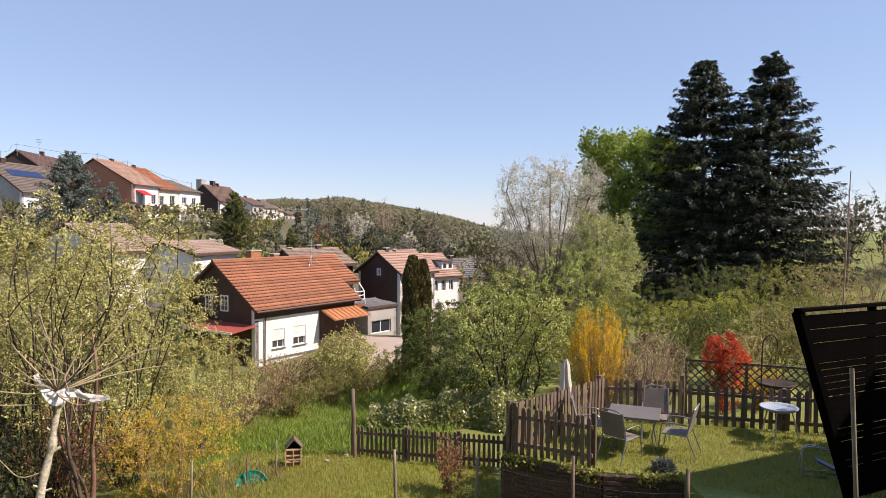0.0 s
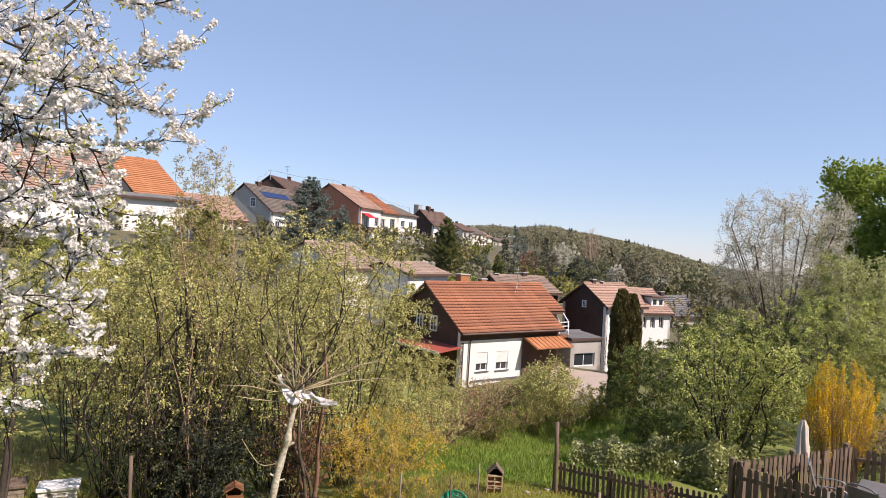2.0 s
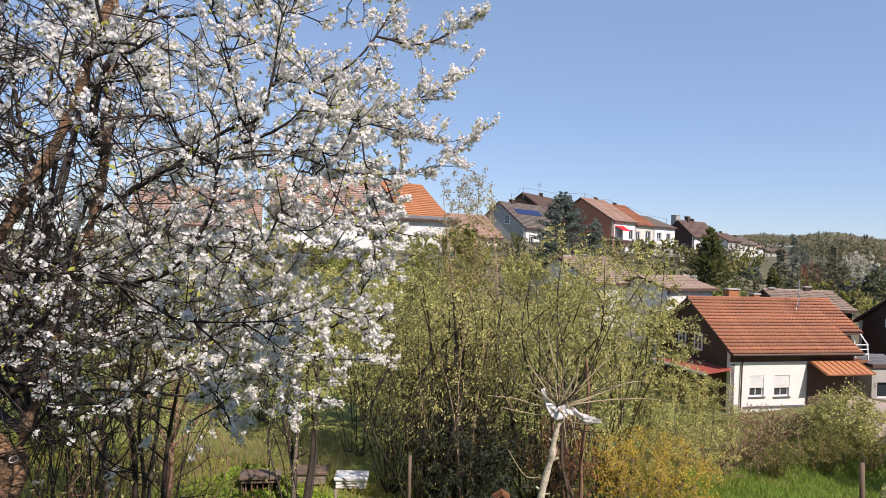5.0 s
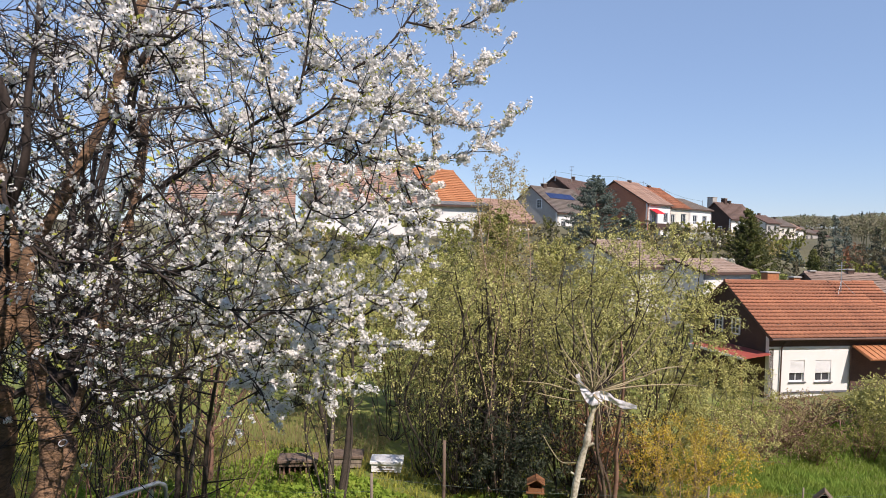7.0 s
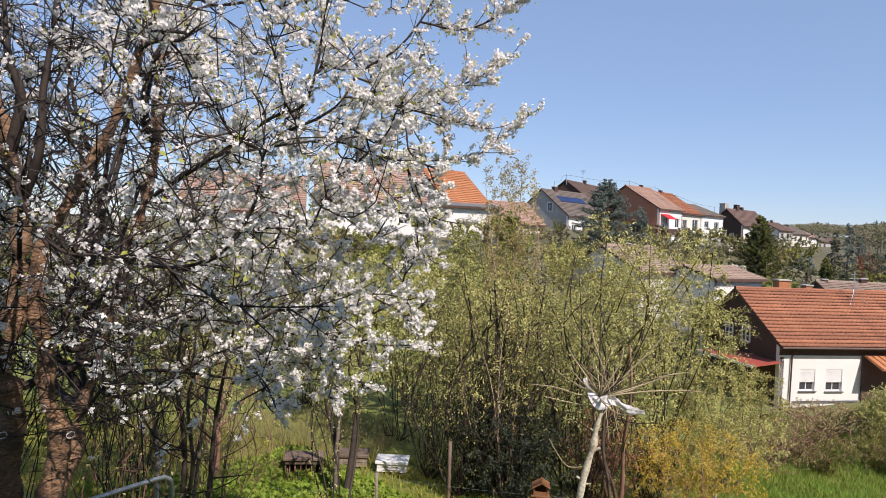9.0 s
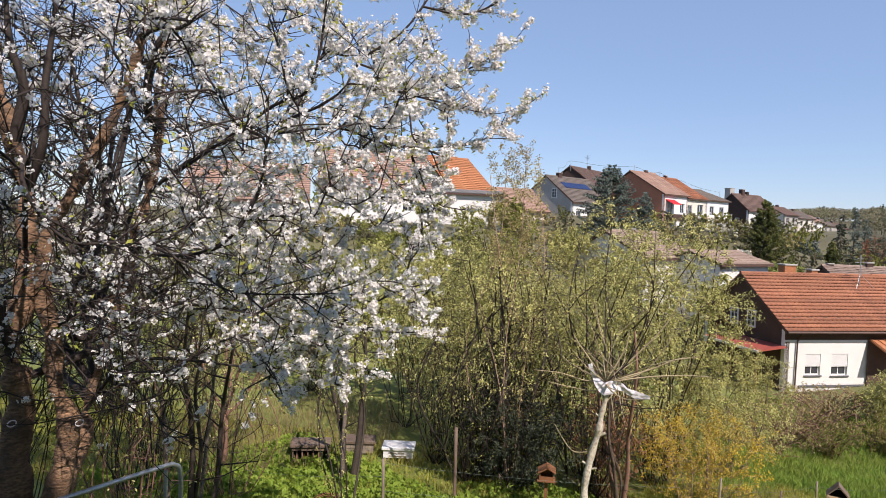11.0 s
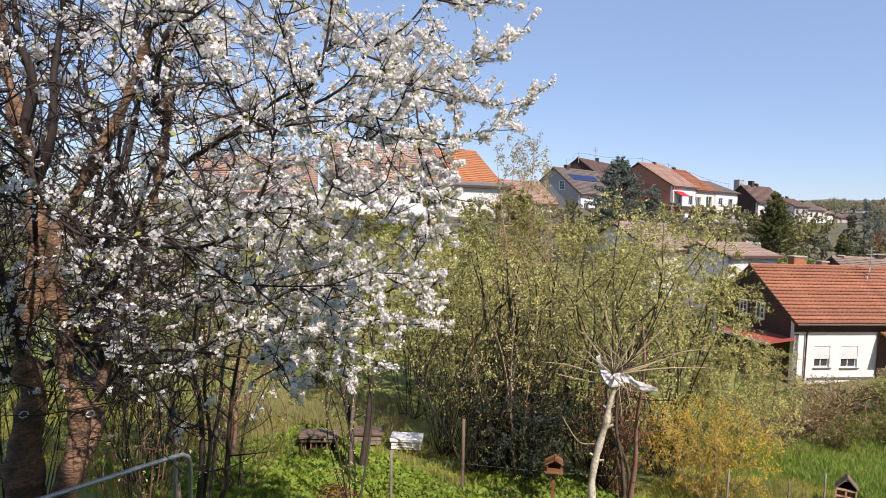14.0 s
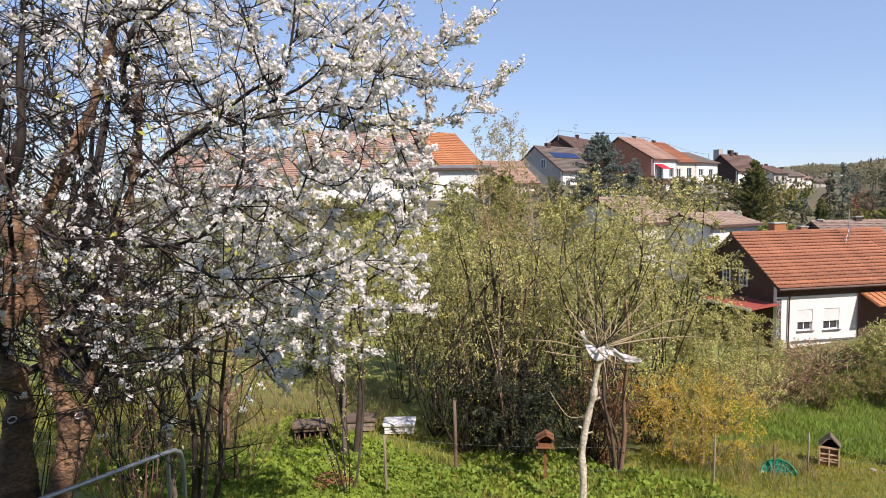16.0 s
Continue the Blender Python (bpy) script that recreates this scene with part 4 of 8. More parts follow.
# short masts that carry the cable
CABLE = ((-60.03, 89.78, 14.27), (-61.15, 95.02, 15.99), (-51.76, 99.32, 15.05), (-52.42, 110.16, 15.01), (-52.35, 118.99, 14.25), (-50.68, 133.72, 12.98))
for x, y, z in CABLE:
    mast = tube_part("cable_mast", [[(x, y, z - 1.6), (x, y, z + 0.25)]], [0.04], M["steel"], None, 5)
    tagged(mast, "short metal mast carrying the overhead cable", "mast", "cable masts")
runs = []
for a, b in zip(CABLE[:-1], CABLE[1:]):
    runs += [a, ((a[0] + b[0]) / 2, (a[1] + b[1]) / 2, (a[2] + b[2]) / 2 - 0.3)]
cable = tube_part("overhead_cable", [curve_pts([*runs, CABLE[-1]], 60)], [0.022], M["wire"], None, 4)
tagged(cable, "thin overhead cable strung along the row's roofs", "cable")


# ---- trees and shrubs ----
def cherry():
    rng = np.random.default_rng(5)
    t = thing("cherry_tree", "old multi-stemmed cherry tree in full white blossom", "tree")
    gz = ground_z(-6.4, 1.6)
    limbs = [curve_pts([(-6.6, 1.66, gz - 0.1), (-6.67, 1.57, 1.77), (-6.72, 1.55, 2.36), (-6.67, 1.60, 2.79), (-6.70, 1.52, 3.18), (-6.67, 1.60, 3.61), (-6.66, 1.60, 4.09), (-6.76, 1.64, 4.57), (-6.78, 1.53, 4.94), (-6.90, 1.46, 5.46), (-7.01, 1.42, 5.98), (-7.23, 1.35, 6.81)], 56)]
    limbs += [curve_pts([(-6.56, 1.68, 1.4), (-6.52, 1.75, 1.76), (-6.49, 1.86, 2.24), (-6.48, 1.88, 2.64), (-6.51, 1.80, 2.94), (-6.52, 1.77, 3.33), (-6.54, 1.70, 3.81), (-6.42, 1.74, 4.29), (-6.27, 1.90, 4.68), (-6.08, 2.15, 5.39), (-5.94, 2.22, 5.80), (-5.89, 2.36, 6.38)], 46)]
    limbs += [curve_pts([(-6.56, 1.7, 1.5), (-6.62, 1.84, 1.9), (-6.84, 2.07, 2.20), (-7.01, 2.21, 2.56), (-7.15, 2.41, 3.06), (-7.22, 2.52, 3.39), (-7.35, 2.74, 4.00), (-7.48, 2.94, 4.66), (-7.54, 3.06, 5.28), (-7.63, 3.11, 5.91), (-7.70, 3.20, 6.68), (-7.83, 3.16, 7.62)], 50)]
    limbs += [curve_pts([(-6.68, 1.52, 3.14), (-6.61, 1.40, 3.63), (-6.63, 1.27, 4.18), (-6.75, 1.21, 5.08), (-6.9, 1.1, 6.2)], 20)]
    limbs += [curve_pts([(-6.76, 1.64, 4.57), (-6.54, 1.69, 4.99), (-6.53, 1.70, 5.50), (-6.52, 1.75, 5.97), (-6.60, 1.82, 6.66)], 18)]
    limbs += [curve_pts([(-6.78, 1.53, 4.94), (-6.67, 1.58, 5.41), (-6.69, 1.48, 5.76), (-6.80, 1.46, 6.32)], 14)]
    limbs += [curve_pts([(-7.54, 3.06, 5.28), (-7.31, 2.84, 5.59), (-7.10, 2.83, 6.07), (-6.93, 2.97, 6.41), (-6.82, 3.20, 6.96)], 18)]
    limbs += [curve_pts([(-6.67, 1.59, 4.09), (-5.9, 1.42, 4.75), (-5.41, 1.26, 4.68), (-5.21, 1.24, 4.53), (-5.08, 1.31, 4.35), (-4.95, 1.44, 4.21), (-4.77, 1.64, 4.22), (-4.58, 1.85, 4.24), (-4.44, 2.16, 4.47)], 28)]
    limbs += [curve_pts([(-7.35, 2.74, 4.00), (-6.4, 2.5, 4.12), (-5.43, 2.41, 4.07), (-4.97, 2.44, 4.18), (-4.70, 2.51, 4.40), (-4.56, 2.55, 4.69), (-4.47, 2.52, 4.92)], 28)]
    limbs += [curve_pts([(-7.48, 2.94, 4.66), (-5.86, 2.88, 5.05), (-5.12, 2.98, 5.34), (-4.82, 3.08, 5.43), (-4.68, 3.11, 5.75), (-4.66, 3.13, 6.06), (-4.64, 3.16, 6.32)], 28)]
    limbs += [curve_pts([(-7.48, 2.94, 4.66), (-6.9, 3.3, 5.1), (-5.67, 3.91, 5.57), (-5.39, 4.11, 5.99), (-5.08, 4.32, 6.23), (-4.91, 4.50, 6.57), (-4.79, 4.62, 6.91)], 26)]
    limbs += [curve_pts([(-7.15, 2.41, 3.06), (-6.7, 2.3, 2.86), (-6.22, 2.32, 2.92), (-5.63, 2.46, 3.16), (-5.31, 2.64, 3.38), (-5.16, 2.91, 3.47)], 22)]
    limbs += [curve_pts([(-6.42, 1.74, 4.29), (-5.93, 1.97, 4.25), (-5.5, 2.24, 4.09), (-5.1, 2.53, 4.2), (-4.91, 2.75, 4.67), (-4.97, 2.84, 5.3)], 24)]
    limbs += [curve_pts([(-5.86, 2.88, 5.05), (-5.34, 3.69, 5.27), (-5.14, 4.10, 5.18), (-5.02, 4.38, 5.15), (-4.74, 4.80, 5.19), (-4.56, 4.97, 5.25), (-4.49, 5.15, 5.40), (-4.32, 5.29, 5.59), (-4.14, 5.41, 5.75)], 30)]
    limbs += [curve_pts([(-7.2, 2.45, 3.29), (-6.72, 2.94, 3.53), (-6.1, 4.3, 3.27), (-5.3, 5.4, 3.15)], 24)]
    limbs += [curve_pts([(-7.01, 2.21, 2.56), (-6.49, 2.47, 3.06), (-6.03, 3.4, 2.95), (-6.0, 4.2, 2.85)], 20)]
    limbs += [curve_pts([(-6.9, 1.46, 5.3), (-6.1, 0.6, 5.4), (-5.6, -0.3, 6.2)], 14)]
    sprigs = range(len(limbs), len(limbs) + 3)
    limbs += [curve_pts([(-4.91, 4.50, 6.50), (-4.68, 4.72, 6.44), (-4.47, 4.91, 6.52), (-4.29, 5.05, 6.69), (-4.19, 5.14, 6.74)], 14), curve_pts([(-5.39, 4.11, 5.95), (-5.06, 4.42, 5.79), (-4.84, 4.57, 5.84), (-4.63, 4.77, 5.91), (-4.43, 4.95, 6.06), (-4.28, 5.07, 6.19)], 16), curve_pts([(-5.48, 4.00, 5.78), (-4.99, 4.27, 5.65), (-4.71, 4.56, 5.57), (-4.55, 4.71, 5.52), (-4.38, 4.85, 5.48)], 14)]
    stout = {0: 0.135, 1: 0.105, 2: 0.115, 3: 0.045, 4: 0.042, 5: 0.06, 6: 0.06}
    # stems at the back of the crown
    for k in range(9):
        a = rng.uniform(-0.9, 1.4)
        b = np.array([-7.5 + rng.normal(0, 0.4), 2.4 + rng.normal(0, 0.5), rng.uniform(2.6, 3.8)])
        e = b + np.array([-math.cos(a) * rng.uniform(0.8, 2.6), math.sin(a) * rng.uniform(0.6, 2.0), rng.uniform(2.2, 4.2)])
        stout[len(limbs)] = 0.045
        limbs += [curve_pts([limbs[2][14 + k], b, (b + e) / 2 + rng.normal(0, 0.18, 3), e], 22)]
    stem = None
    # boughs: several hundred long arcs that fill the crown
    crown = (((-6.0, 3.1, 4.8), (2.1, 2.8, 2.6), 330), ((-5.7, 3.9, 6.3), (1.3, 1.4, 1.9), 100), ((-5.9, 4.2, 3.9), (1.3, 1.5, 1.4), 110), ((-6.4, 1.2, 6.0), (1.8, 2.0, 2.5), 150),
             ((-6.3, 2.6, 3.4), (1.4, 1.8, 0.9), 100), ((-8.7, 2.9, 5.2), (1.9, 2.7, 2.9), 420), ((-6.2, 1.8, 4.3), (1.4, 1.2, 1.2), 90), ((-4.2, 2.4, 4.4), (0.6, 1.7, 1.3), 14), ((-4.9, 4.6, 5.9), (0.5, 0.6, 0.9), 22))
    T = np.concatenate([in_ellipsoid(n, c, r, rng, 0.45, 0.12) for c, r, n in crown])
    r2 = np.hypot(T[:, 0], T[:, 1])

    def rim(p):   # the crown's far side is flatter below
        return np.interp(p[:, 2], (3.0, 4.4, 5.2, 6.0), (1.09, 1.09, 1.42, 1.34)) * (-p[:, 0] - 0.35)

    T = T[(T[:, 2] > 2.3 + 0.45 * np.clip(T[:, 1] - 3.7, 0, 1)) & (r2 > 3.7) & (T[:, 1] < rim(T))]
    P, par, ch, R, load = grow(limbs, T, rng, step=0.13, bend=0.32, tip=0.0058, power=0.36, rough=0.035)
    for k in range(len(limbs)):
        n = len(ch[k])
        if k in stout:
            R[ch[k]] = np.linspace(stout[k], 0.035 if k < 3 else 0.014, n) * (1 + 0.07 * np.sin(np.arange(n) * 1.1 + k))
        else:
            R[ch[k]] = np.linspace(0.011, 0.004, n) if k in sprigs or k == 13 else np.linspace(0.02, 0.006, n)
    R[ch[0][:6]] *= np.linspace(1.5, 1.0, 6)
    for k in range(len(limbs)):
        own = t if k < 3 else stem
        o = tube_part("stem" if k < 3 else "limb", [P[ch[k]]], [R[ch[k]]], M["bark_cherry"] if k < 3 else M["twig_dark"], own, 14 if k < 3 else 6)
        stem = o if k < 3 else stem
        if k < 3:   # knotty, uneven stems
            for vert in o.data.vertices:
                c = P[ch[k]][vert.index // 14]
                d = vert.co - Vector(c)
                vert.co += d * (0.55 * noise.noise(vert.co * 3.2) + 0.35 * noise.noise(vert.co * 9.0))
            o.data.update()
    wood_parts(P, ch[len(limbs):], R, load, t, M["bark_cherry"], M["twig_dark"], 0.03, (8, 5))
    # twigs: straight wands off the boughs, out and a little up
    ids = np.concatenate([c[1:] for c in ch])
    way = unit(P[ids] - P[par[ids]])
    ok = (R[ids] < 0.017) & (par[ids] >= 0)
    ids, way = ids[ok], way[ok]
    pick = np.concatenate([rng.permutation(len(ids)), rng.permutation(len(ids))])[:12000]
    base, w0 = P[ids[pick]], way[pick]
    out = unit(base - np.array([-6.7, 2.1, 4.2]))
    d0 = unit(0.55 * w0 + 0.45 * out + rng.normal(0, 0.5, base.shape))
    ln = rng.gamma(2.2, 0.07, len(base)).clip(0.04, 0.42)[:, None]
    d1 = unit(d0 + np.array([0, 0, 0.35]) + rng.normal(0, 0.38, base.shape))
    u = np.linspace(0, 1, 5)[None, :, None]
    W = base[:, None] + ln[:, None] * (d0[:, None] * u * (1 - 0.5 * u) + d1[:, None] * 0.5 * u ** 2)
    tip = W[:, -1]
    near = (np.hypot(tip[:, 0], tip[:, 1]) > 3.5) & (tip[:, 2] > 2.25 + 0.4 * np.clip(tip[:, 1] - 3.7, 0, 1)) & (tip[:, 1] < rim(tip) + 0.12)
    W, d1, ln = W[near], d1[near], ln[near]
    rr = np.linspace(0.0048, 0.0022, 5)
    tagged(tube_part("twig_work", list(W), [rr] * len(W), M["twig_dark"], t, 3), kind="stuff")
    # bare wands among them
    ok = (base[:, 1] < 3.4) & (rng.random(len(base)) < np.where(base[:, 0] < -6.6, 0.75, np.where(base[:, 1] < 2.4, 0.25, 0.06)))
    b2 = base[ok]
    e2 = unit(w0[ok] + rng.normal(0, 0.75, b2.shape))
    l2 = rng.uniform(0.2, 0.75, (len(b2), 1))
    B2 = np.stack([b2, b2 + e2 * l2 * 0.5 + rng.normal(0, 0.1, b2.shape), b2 + e2 * l2 + np.array([0, 0, 0.08])], 1)
    B2 = B2[(np.hypot(B2[:, 2, 0], B2[:, 2, 1]) > 4.2) & (B2[:, 2, 2] > 2.3)]
    tube_part("twig_work", list(B2), [np.array([0.0068, 0.0055, 0.003])] * len(B2), M["twig_dark"], t, 3)["kind"] = "stuff"
    # tight clusters of flowers along the outer two thirds of the twigs
    k = 38000
    j = rng.integers(0, len(W), k)
    uu = rng.uniform(0.55, 1.04, k)
    uu[: len(W) // 2] = 1.0
    j[: len(W) // 2] = rng.permutation(len(W))[: len(W) // 2]
    s = uu * 4
    i = np.clip(s.astype(int), 0, 3)
    C = W[j, i] + (W[j, i + 1] - W[j, i]) * (s - i)[:, None]
    D = d1[j]
    full = np.clip(0.56 + 0.2 * (C[:, 1] - 2.2) - 0.45 * (C[:, 2] < 3.0) * (C[:, 1] < 3.7), 0.1, 0.86)
    full *= np.where((C[:, 1] < 3.0) & (C[:, 2] < 5.4), 0.36, 1.0)
    # whole sprays carry more or less blossom
    full *= np.clip(0.85 + 0.7 * np.sin(C[:, 0] * 3.1 + 1.3 * C[:, 2]) * np.sin(C[:, 1] * 2.7 + C[:, 2] * 2.2), 0.25, 1.3)
    back = C[:, 0] + 0.45 * C[:, 1] < -6.9
    full[back] = np.clip(0.22 + 0.16 * (C[back, 1] - 2.0), 0.1, 0.6)
    keep = rng.random(k) < full * np.where(back, 0.95, np.where(C[:, 1] > 3.1, 0.94, 0.74))
    C, D, back = C[keep], D[keep], back[keep]
    close = C[:, 0] > -5.3
    tips = np.concatenate([limbs[q][-1 - int(len(limbs[q]) * 0.45):] for q in (*sprigs, 13)])
    C = np.concatenate([C, tips + rng.normal(0, 0.012, tips.shape), tips + rng.normal(0, 0.03, tips.shape)])
    D = np.concatenate([D, np.tile((0.3, 0.3, 0.8), (2 * len(tips), 1))])
    back = np.concatenate([back, np.zeros(2 * len(tips), bool)])
    close = C[:, 0] > -5.3
    for some, low, high, size, spread, petals in ((~back & close, 7, 15, 0.0145, (0.010, 0.038), 4), (~back & ~close, 6, 12, 0.0158, (0.011, 0.038), 3), (back, 5, 9, 0.019, (0.014, 0.044), 3)):
        c, d = C[some], D[some]
        m = rng.integers(low, high, len(c))
        m[c[:, 0] > -4.6] += 5
        idx = np.repeat(np.arange(len(c)), m)
        off = unit(rng.normal(size=(len(idx), 3)) + np.array([0, 0, 0.1]))
        F = c[idx] + off * rng.uniform(spread[0], spread[1], (len(idx), 1)) + d[idx] * rng.normal(0, 0.02, (len(idx), 1))
        v, q = flower_arrays(F, off, size, rng, petals)
        np_part("blossom", v, q, M["petal"], t, label="dense white blossom clusters")
    kk = rng.integers(0, len(C), 12000)
    L = C[kk] + rng.normal(0, 0.035, (12000, 3))
    v, q = leaf_arrays(L, 0.045, rng, 0.45, 0.3)
    np_part("foliage", v, q, M["young_leaf"], t, label="small yellow-green young leaves")
    return t


def shrub(name, label, x, y, spread, tall, stems, targets, leaves, leaf, leaf_mat, wood, rng, thin=None, lean=0.25, low=0.3, tip=0.003, limit=0.014, centre=None, slim=0.5, extra=None, clump=0.04, top=None, category="shrub", hollow=0.45, step=0.26, bare_low=9.0, wild=1.6, ahead=0.2, up=0.9, bulk=None, wobble=0.07):
    """A many-stemmed shrub: stems fan out of the ground, twigs fill a lumpy crown, small leaves sit on the twigs.
    With bulk, its arrays join that list of far bushes."""
    t = thing(name, label, category) if bulk is None else None
    limbs = []
    for k in range(stems):
        a = rng.uniform(0, 6.28)
        r0 = rng.uniform(0.05, 0.35) * spread[0]
        bx, by = x + math.cos(a) * r0 * 0.6, y + math.sin(a) * r0 * 0.6 * spread[1] / spread[0]
        r1 = r0 + rng.uniform(0.1, 0.55) * spread[0]
        hgt = tall * rng.uniform(0.6, 0.93)
        tx, ty = x + math.cos(a) * r1, y + math.sin(a) * r1 * spread[1] / spread[0]
        gz = ground_z(bx, by)
        limbs.append(curve_pts([(bx, by, gz - 0.08), (bx + (tx - bx) * 0.3 + rng.normal(0, wobble * hgt), by + (ty - by) * 0.3 + rng.normal(0, wobble * hgt), gz + hgt * 0.4), (bx + (tx - bx) * 0.62 + rng.normal(0, wobble * hgt), by + (ty - by) * 0.62 + rng.normal(0, wobble * hgt), gz + hgt * 0.72), (tx, ty, gz + hgt)], 16))
    gz = ground_z(x, y)
    cz = gz + tall * (low + (1 - low) / 2)
    T = in_ellipsoid(targets, (x, y, cz), (spread[0], spread[1], tall * (1 - low) / 2), rng, hollow, 0.22)
    if extra is not None:
        T = np.concatenate([T, extra])
    P, par, ch, R, load = grow(limbs, T, rng, step=step, bend=0.25, tip=tip, power=0.42, wild=wild, ahead=ahead)
    if bulk is None:
        wood_parts(P, ch, R, load, t, wood, thin or wood, limit, (5, 3))
    else:
        some = [c for c in ch if len(c) > 1 and R[c[1]] > tip * 1.4]
        if some:
            bulk.append((*tube_arrays([P[c] for c in some], [R[c] for c in some], 3), thin or wood))
        leaves, leaf = int(leaves * 0.6), leaf * 1.25
    if leaves:
        C, D = ends_of(P, ch, R, tip * 2.6, rng, leaves, clump)
        C = C[rng.random(len(C)) < np.clip((C[:, 2] - gz) / tall * bare_low + 0.12, 0.0, 1)]
        v, q = leaf_arrays(C, leaf, rng, slim, up)
        if bulk is None:
            np_part("foliage", v, q, leaf_mat, t)
        else:
            bulk.append((v, q, leaf_mat))
    return t, (P, ch, R)


def bulk_object(name, label, category, bulk):
    """One mesh of many far plants, with a material slot for each kind of leaf and wood."""
    mats = list(dict.fromkeys(m for _, _, m in bulk))
    first = np.cumsum([0] + [len(v) for v, _, _ in bulk])
    ob = np_part(name, np.concatenate([v for v, _, _ in bulk]), np.concatenate([q + n for (_, q, _), n in zip(bulk, first)]), mats[0])
    for m in mats[1:]:
        ob.data.materials.append(m)
    ob.data.polygons.foreach_set("material_index", np.concatenate([np.full(len(q), mats.index(m), np.int32) for _, q, m in bulk]))
    tagged(ob, label, category, kind="stuff")


def tree(name, label, x, y, z0, tall, crown, cz, targets, leaves, leaf, leaf_mat, wood, rng, trunk_r=0.15, tip=0.006, limit=0.03, lean=(0, 0), forks=5, hollow=0.5, clump=0.1, step=0.4, slim=0.6, thin=None):
    """A single-trunked tree: a tapering trunk, forks, and a lumpy crown round the height cz."""
    t = thing(name, label, "tree")
    top = (x + lean[0], y + lean[1], z0 + tall * 0.9)
    limbs = [curve_pts([(x, y, z0 - 0.15), (x + lean[0] * 0.2 + rng.normal(0, 0.1), y, z0 + tall * 0.25), (x + lean[0] * 0.6, y + lean[1] * 0.6, z0 + tall * 0.55), top], 22)]
    for k in range(forks):
        a = k * 6.28 / forks + rng.uniform(-0.4, 0.4)
        h = rng.uniform(0.18, 0.5)
        p0 = limbs[0][int(h * 21)]
        e = np.array([x + lean[0] + math.cos(a) * crown[0] * 0.62, y + lean[1] + math.sin(a) * crown[1] * 0.62, z0 + tall * rng.uniform(0.55, 0.85)])
        limbs.append(curve_pts([p0, p0 + (e - p0) * 0.4 + np.array([0, 0, -0.05 * tall]), e], 12))
    T = in_ellipsoid(targets, (x + lean[0], y + lean[1], cz), crown, rng, hollow, 0.3)
    P, par, ch, R, load = grow(limbs, T, rng, step=step, bend=0.35, tip=tip, power=0.45)
    wood_parts(P, ch, R, load, t, wood, thin or wood, limit, (6, 3))
    if leaves:
        C, D = ends_of(P, ch, R, tip * 2.8, rng, leaves, clump)
        v, q = leaf_arrays(C, leaf, rng, slim, 0.3)
        np_part("crown", v, q, leaf_mat, t)
    return t


def spruce(name, label, x, y, z0, tall, wide, mat, rng, whorls=34, per=8, sprays=46, spray=0.34, bare=0.06, group="", droop=0.25, crop=0.0, taper=0.86):
    """A conifer: a straight trunk with tiers of drooping boughs, each hung with needle sprays."""
    t = thing(name, label, "tree", group=group)
    zt = np.linspace(0, 1, 16)
    tube_part("trunk", [np.stack([x + 0.05 * np.sin(zt * 9), y + 0 * zt, z0 - 0.2 + zt * tall], 1)], [0.016 * tall * (1 - zt) + 0.02], M["bark_grey"], t, 7)
    chains, radii, C, D, S = [], [], [], [], []
    for w in range(whorls):
        f = bare + (1 - bare) * (w + rng.uniform(-1.1, 1.1)) / whorls
        f = min(max(f, bare), 0.985)
        zb0 = z0 + f * tall
        reach = wide * (1 - f) ** taper * (0.75 + 0.25 * math.sin(min(1, f * 6) * 1.57))
        for k in range(per):
            a = rng.uniform(0, 6.28)
            zb = zb0 + rng.uniform(-1.2, 1.2) * tall / whorls
            ln = reach * rng.uniform(0.6 - crop * 0.6, 1.22) + 0.12
            u = np.linspace(0, 1, 7)
            rise = 0.16 * ln * (1 if f > 0.6 else 0.3)
            pz = zb + rise * u - droop * ln * u ** 1.5 + (droop * 0.4 + 0.14) * ln * u ** 3
            pts = np.stack([x + math.cos(a) * ln * u, y + math.sin(a) * ln * u, pz], 1)
            chains.append(pts)
            radii.append(0.035 * (1 - u * 0.85) * (0.3 + ln / (wide + 0.1)))
            n = int(sprays * (0.3 + 0.9 * ln / (wide + 0.1)))
            uu = rng.uniform(0.12, 1.05, n) ** 0.75
            i = np.clip((uu * 6).astype(int), 0, 5)
            p = pts[i] + (pts[i + 1] - pts[i]) * (uu * 6 - i)[:, None]
            out = np.array([math.cos(a), math.sin(a), 0])
            side = np.array([-math.sin(a), math.cos(a), 0])
            s = rng.choice([-1, 1], n)[:, None]
            d = unit(out * 0.6 + side * s * rng.uniform(0.2, 1, (n, 1)) + np.array([0, 0, -1]) * rng.uniform(0.0, 1.3, (n, 1)))
            C.append(p + d * spray * 0.4 * rng.uniform(0.5, 1.3, (n, 1)))
            D.append(d)
    tagged(tube_part("bough_tier", [c[::2] for c in chains], [r[::2] for r in radii], M["bark_grey"], t, 3), kind="stuff")
    C, D = np.concatenate(C), np.concatenate(D)
    v, q = leaf_arrays(C, spray, rng, 0.24, 0.6, D, 0.25)
    np_part("needles", v, q, mat, t)
    return t


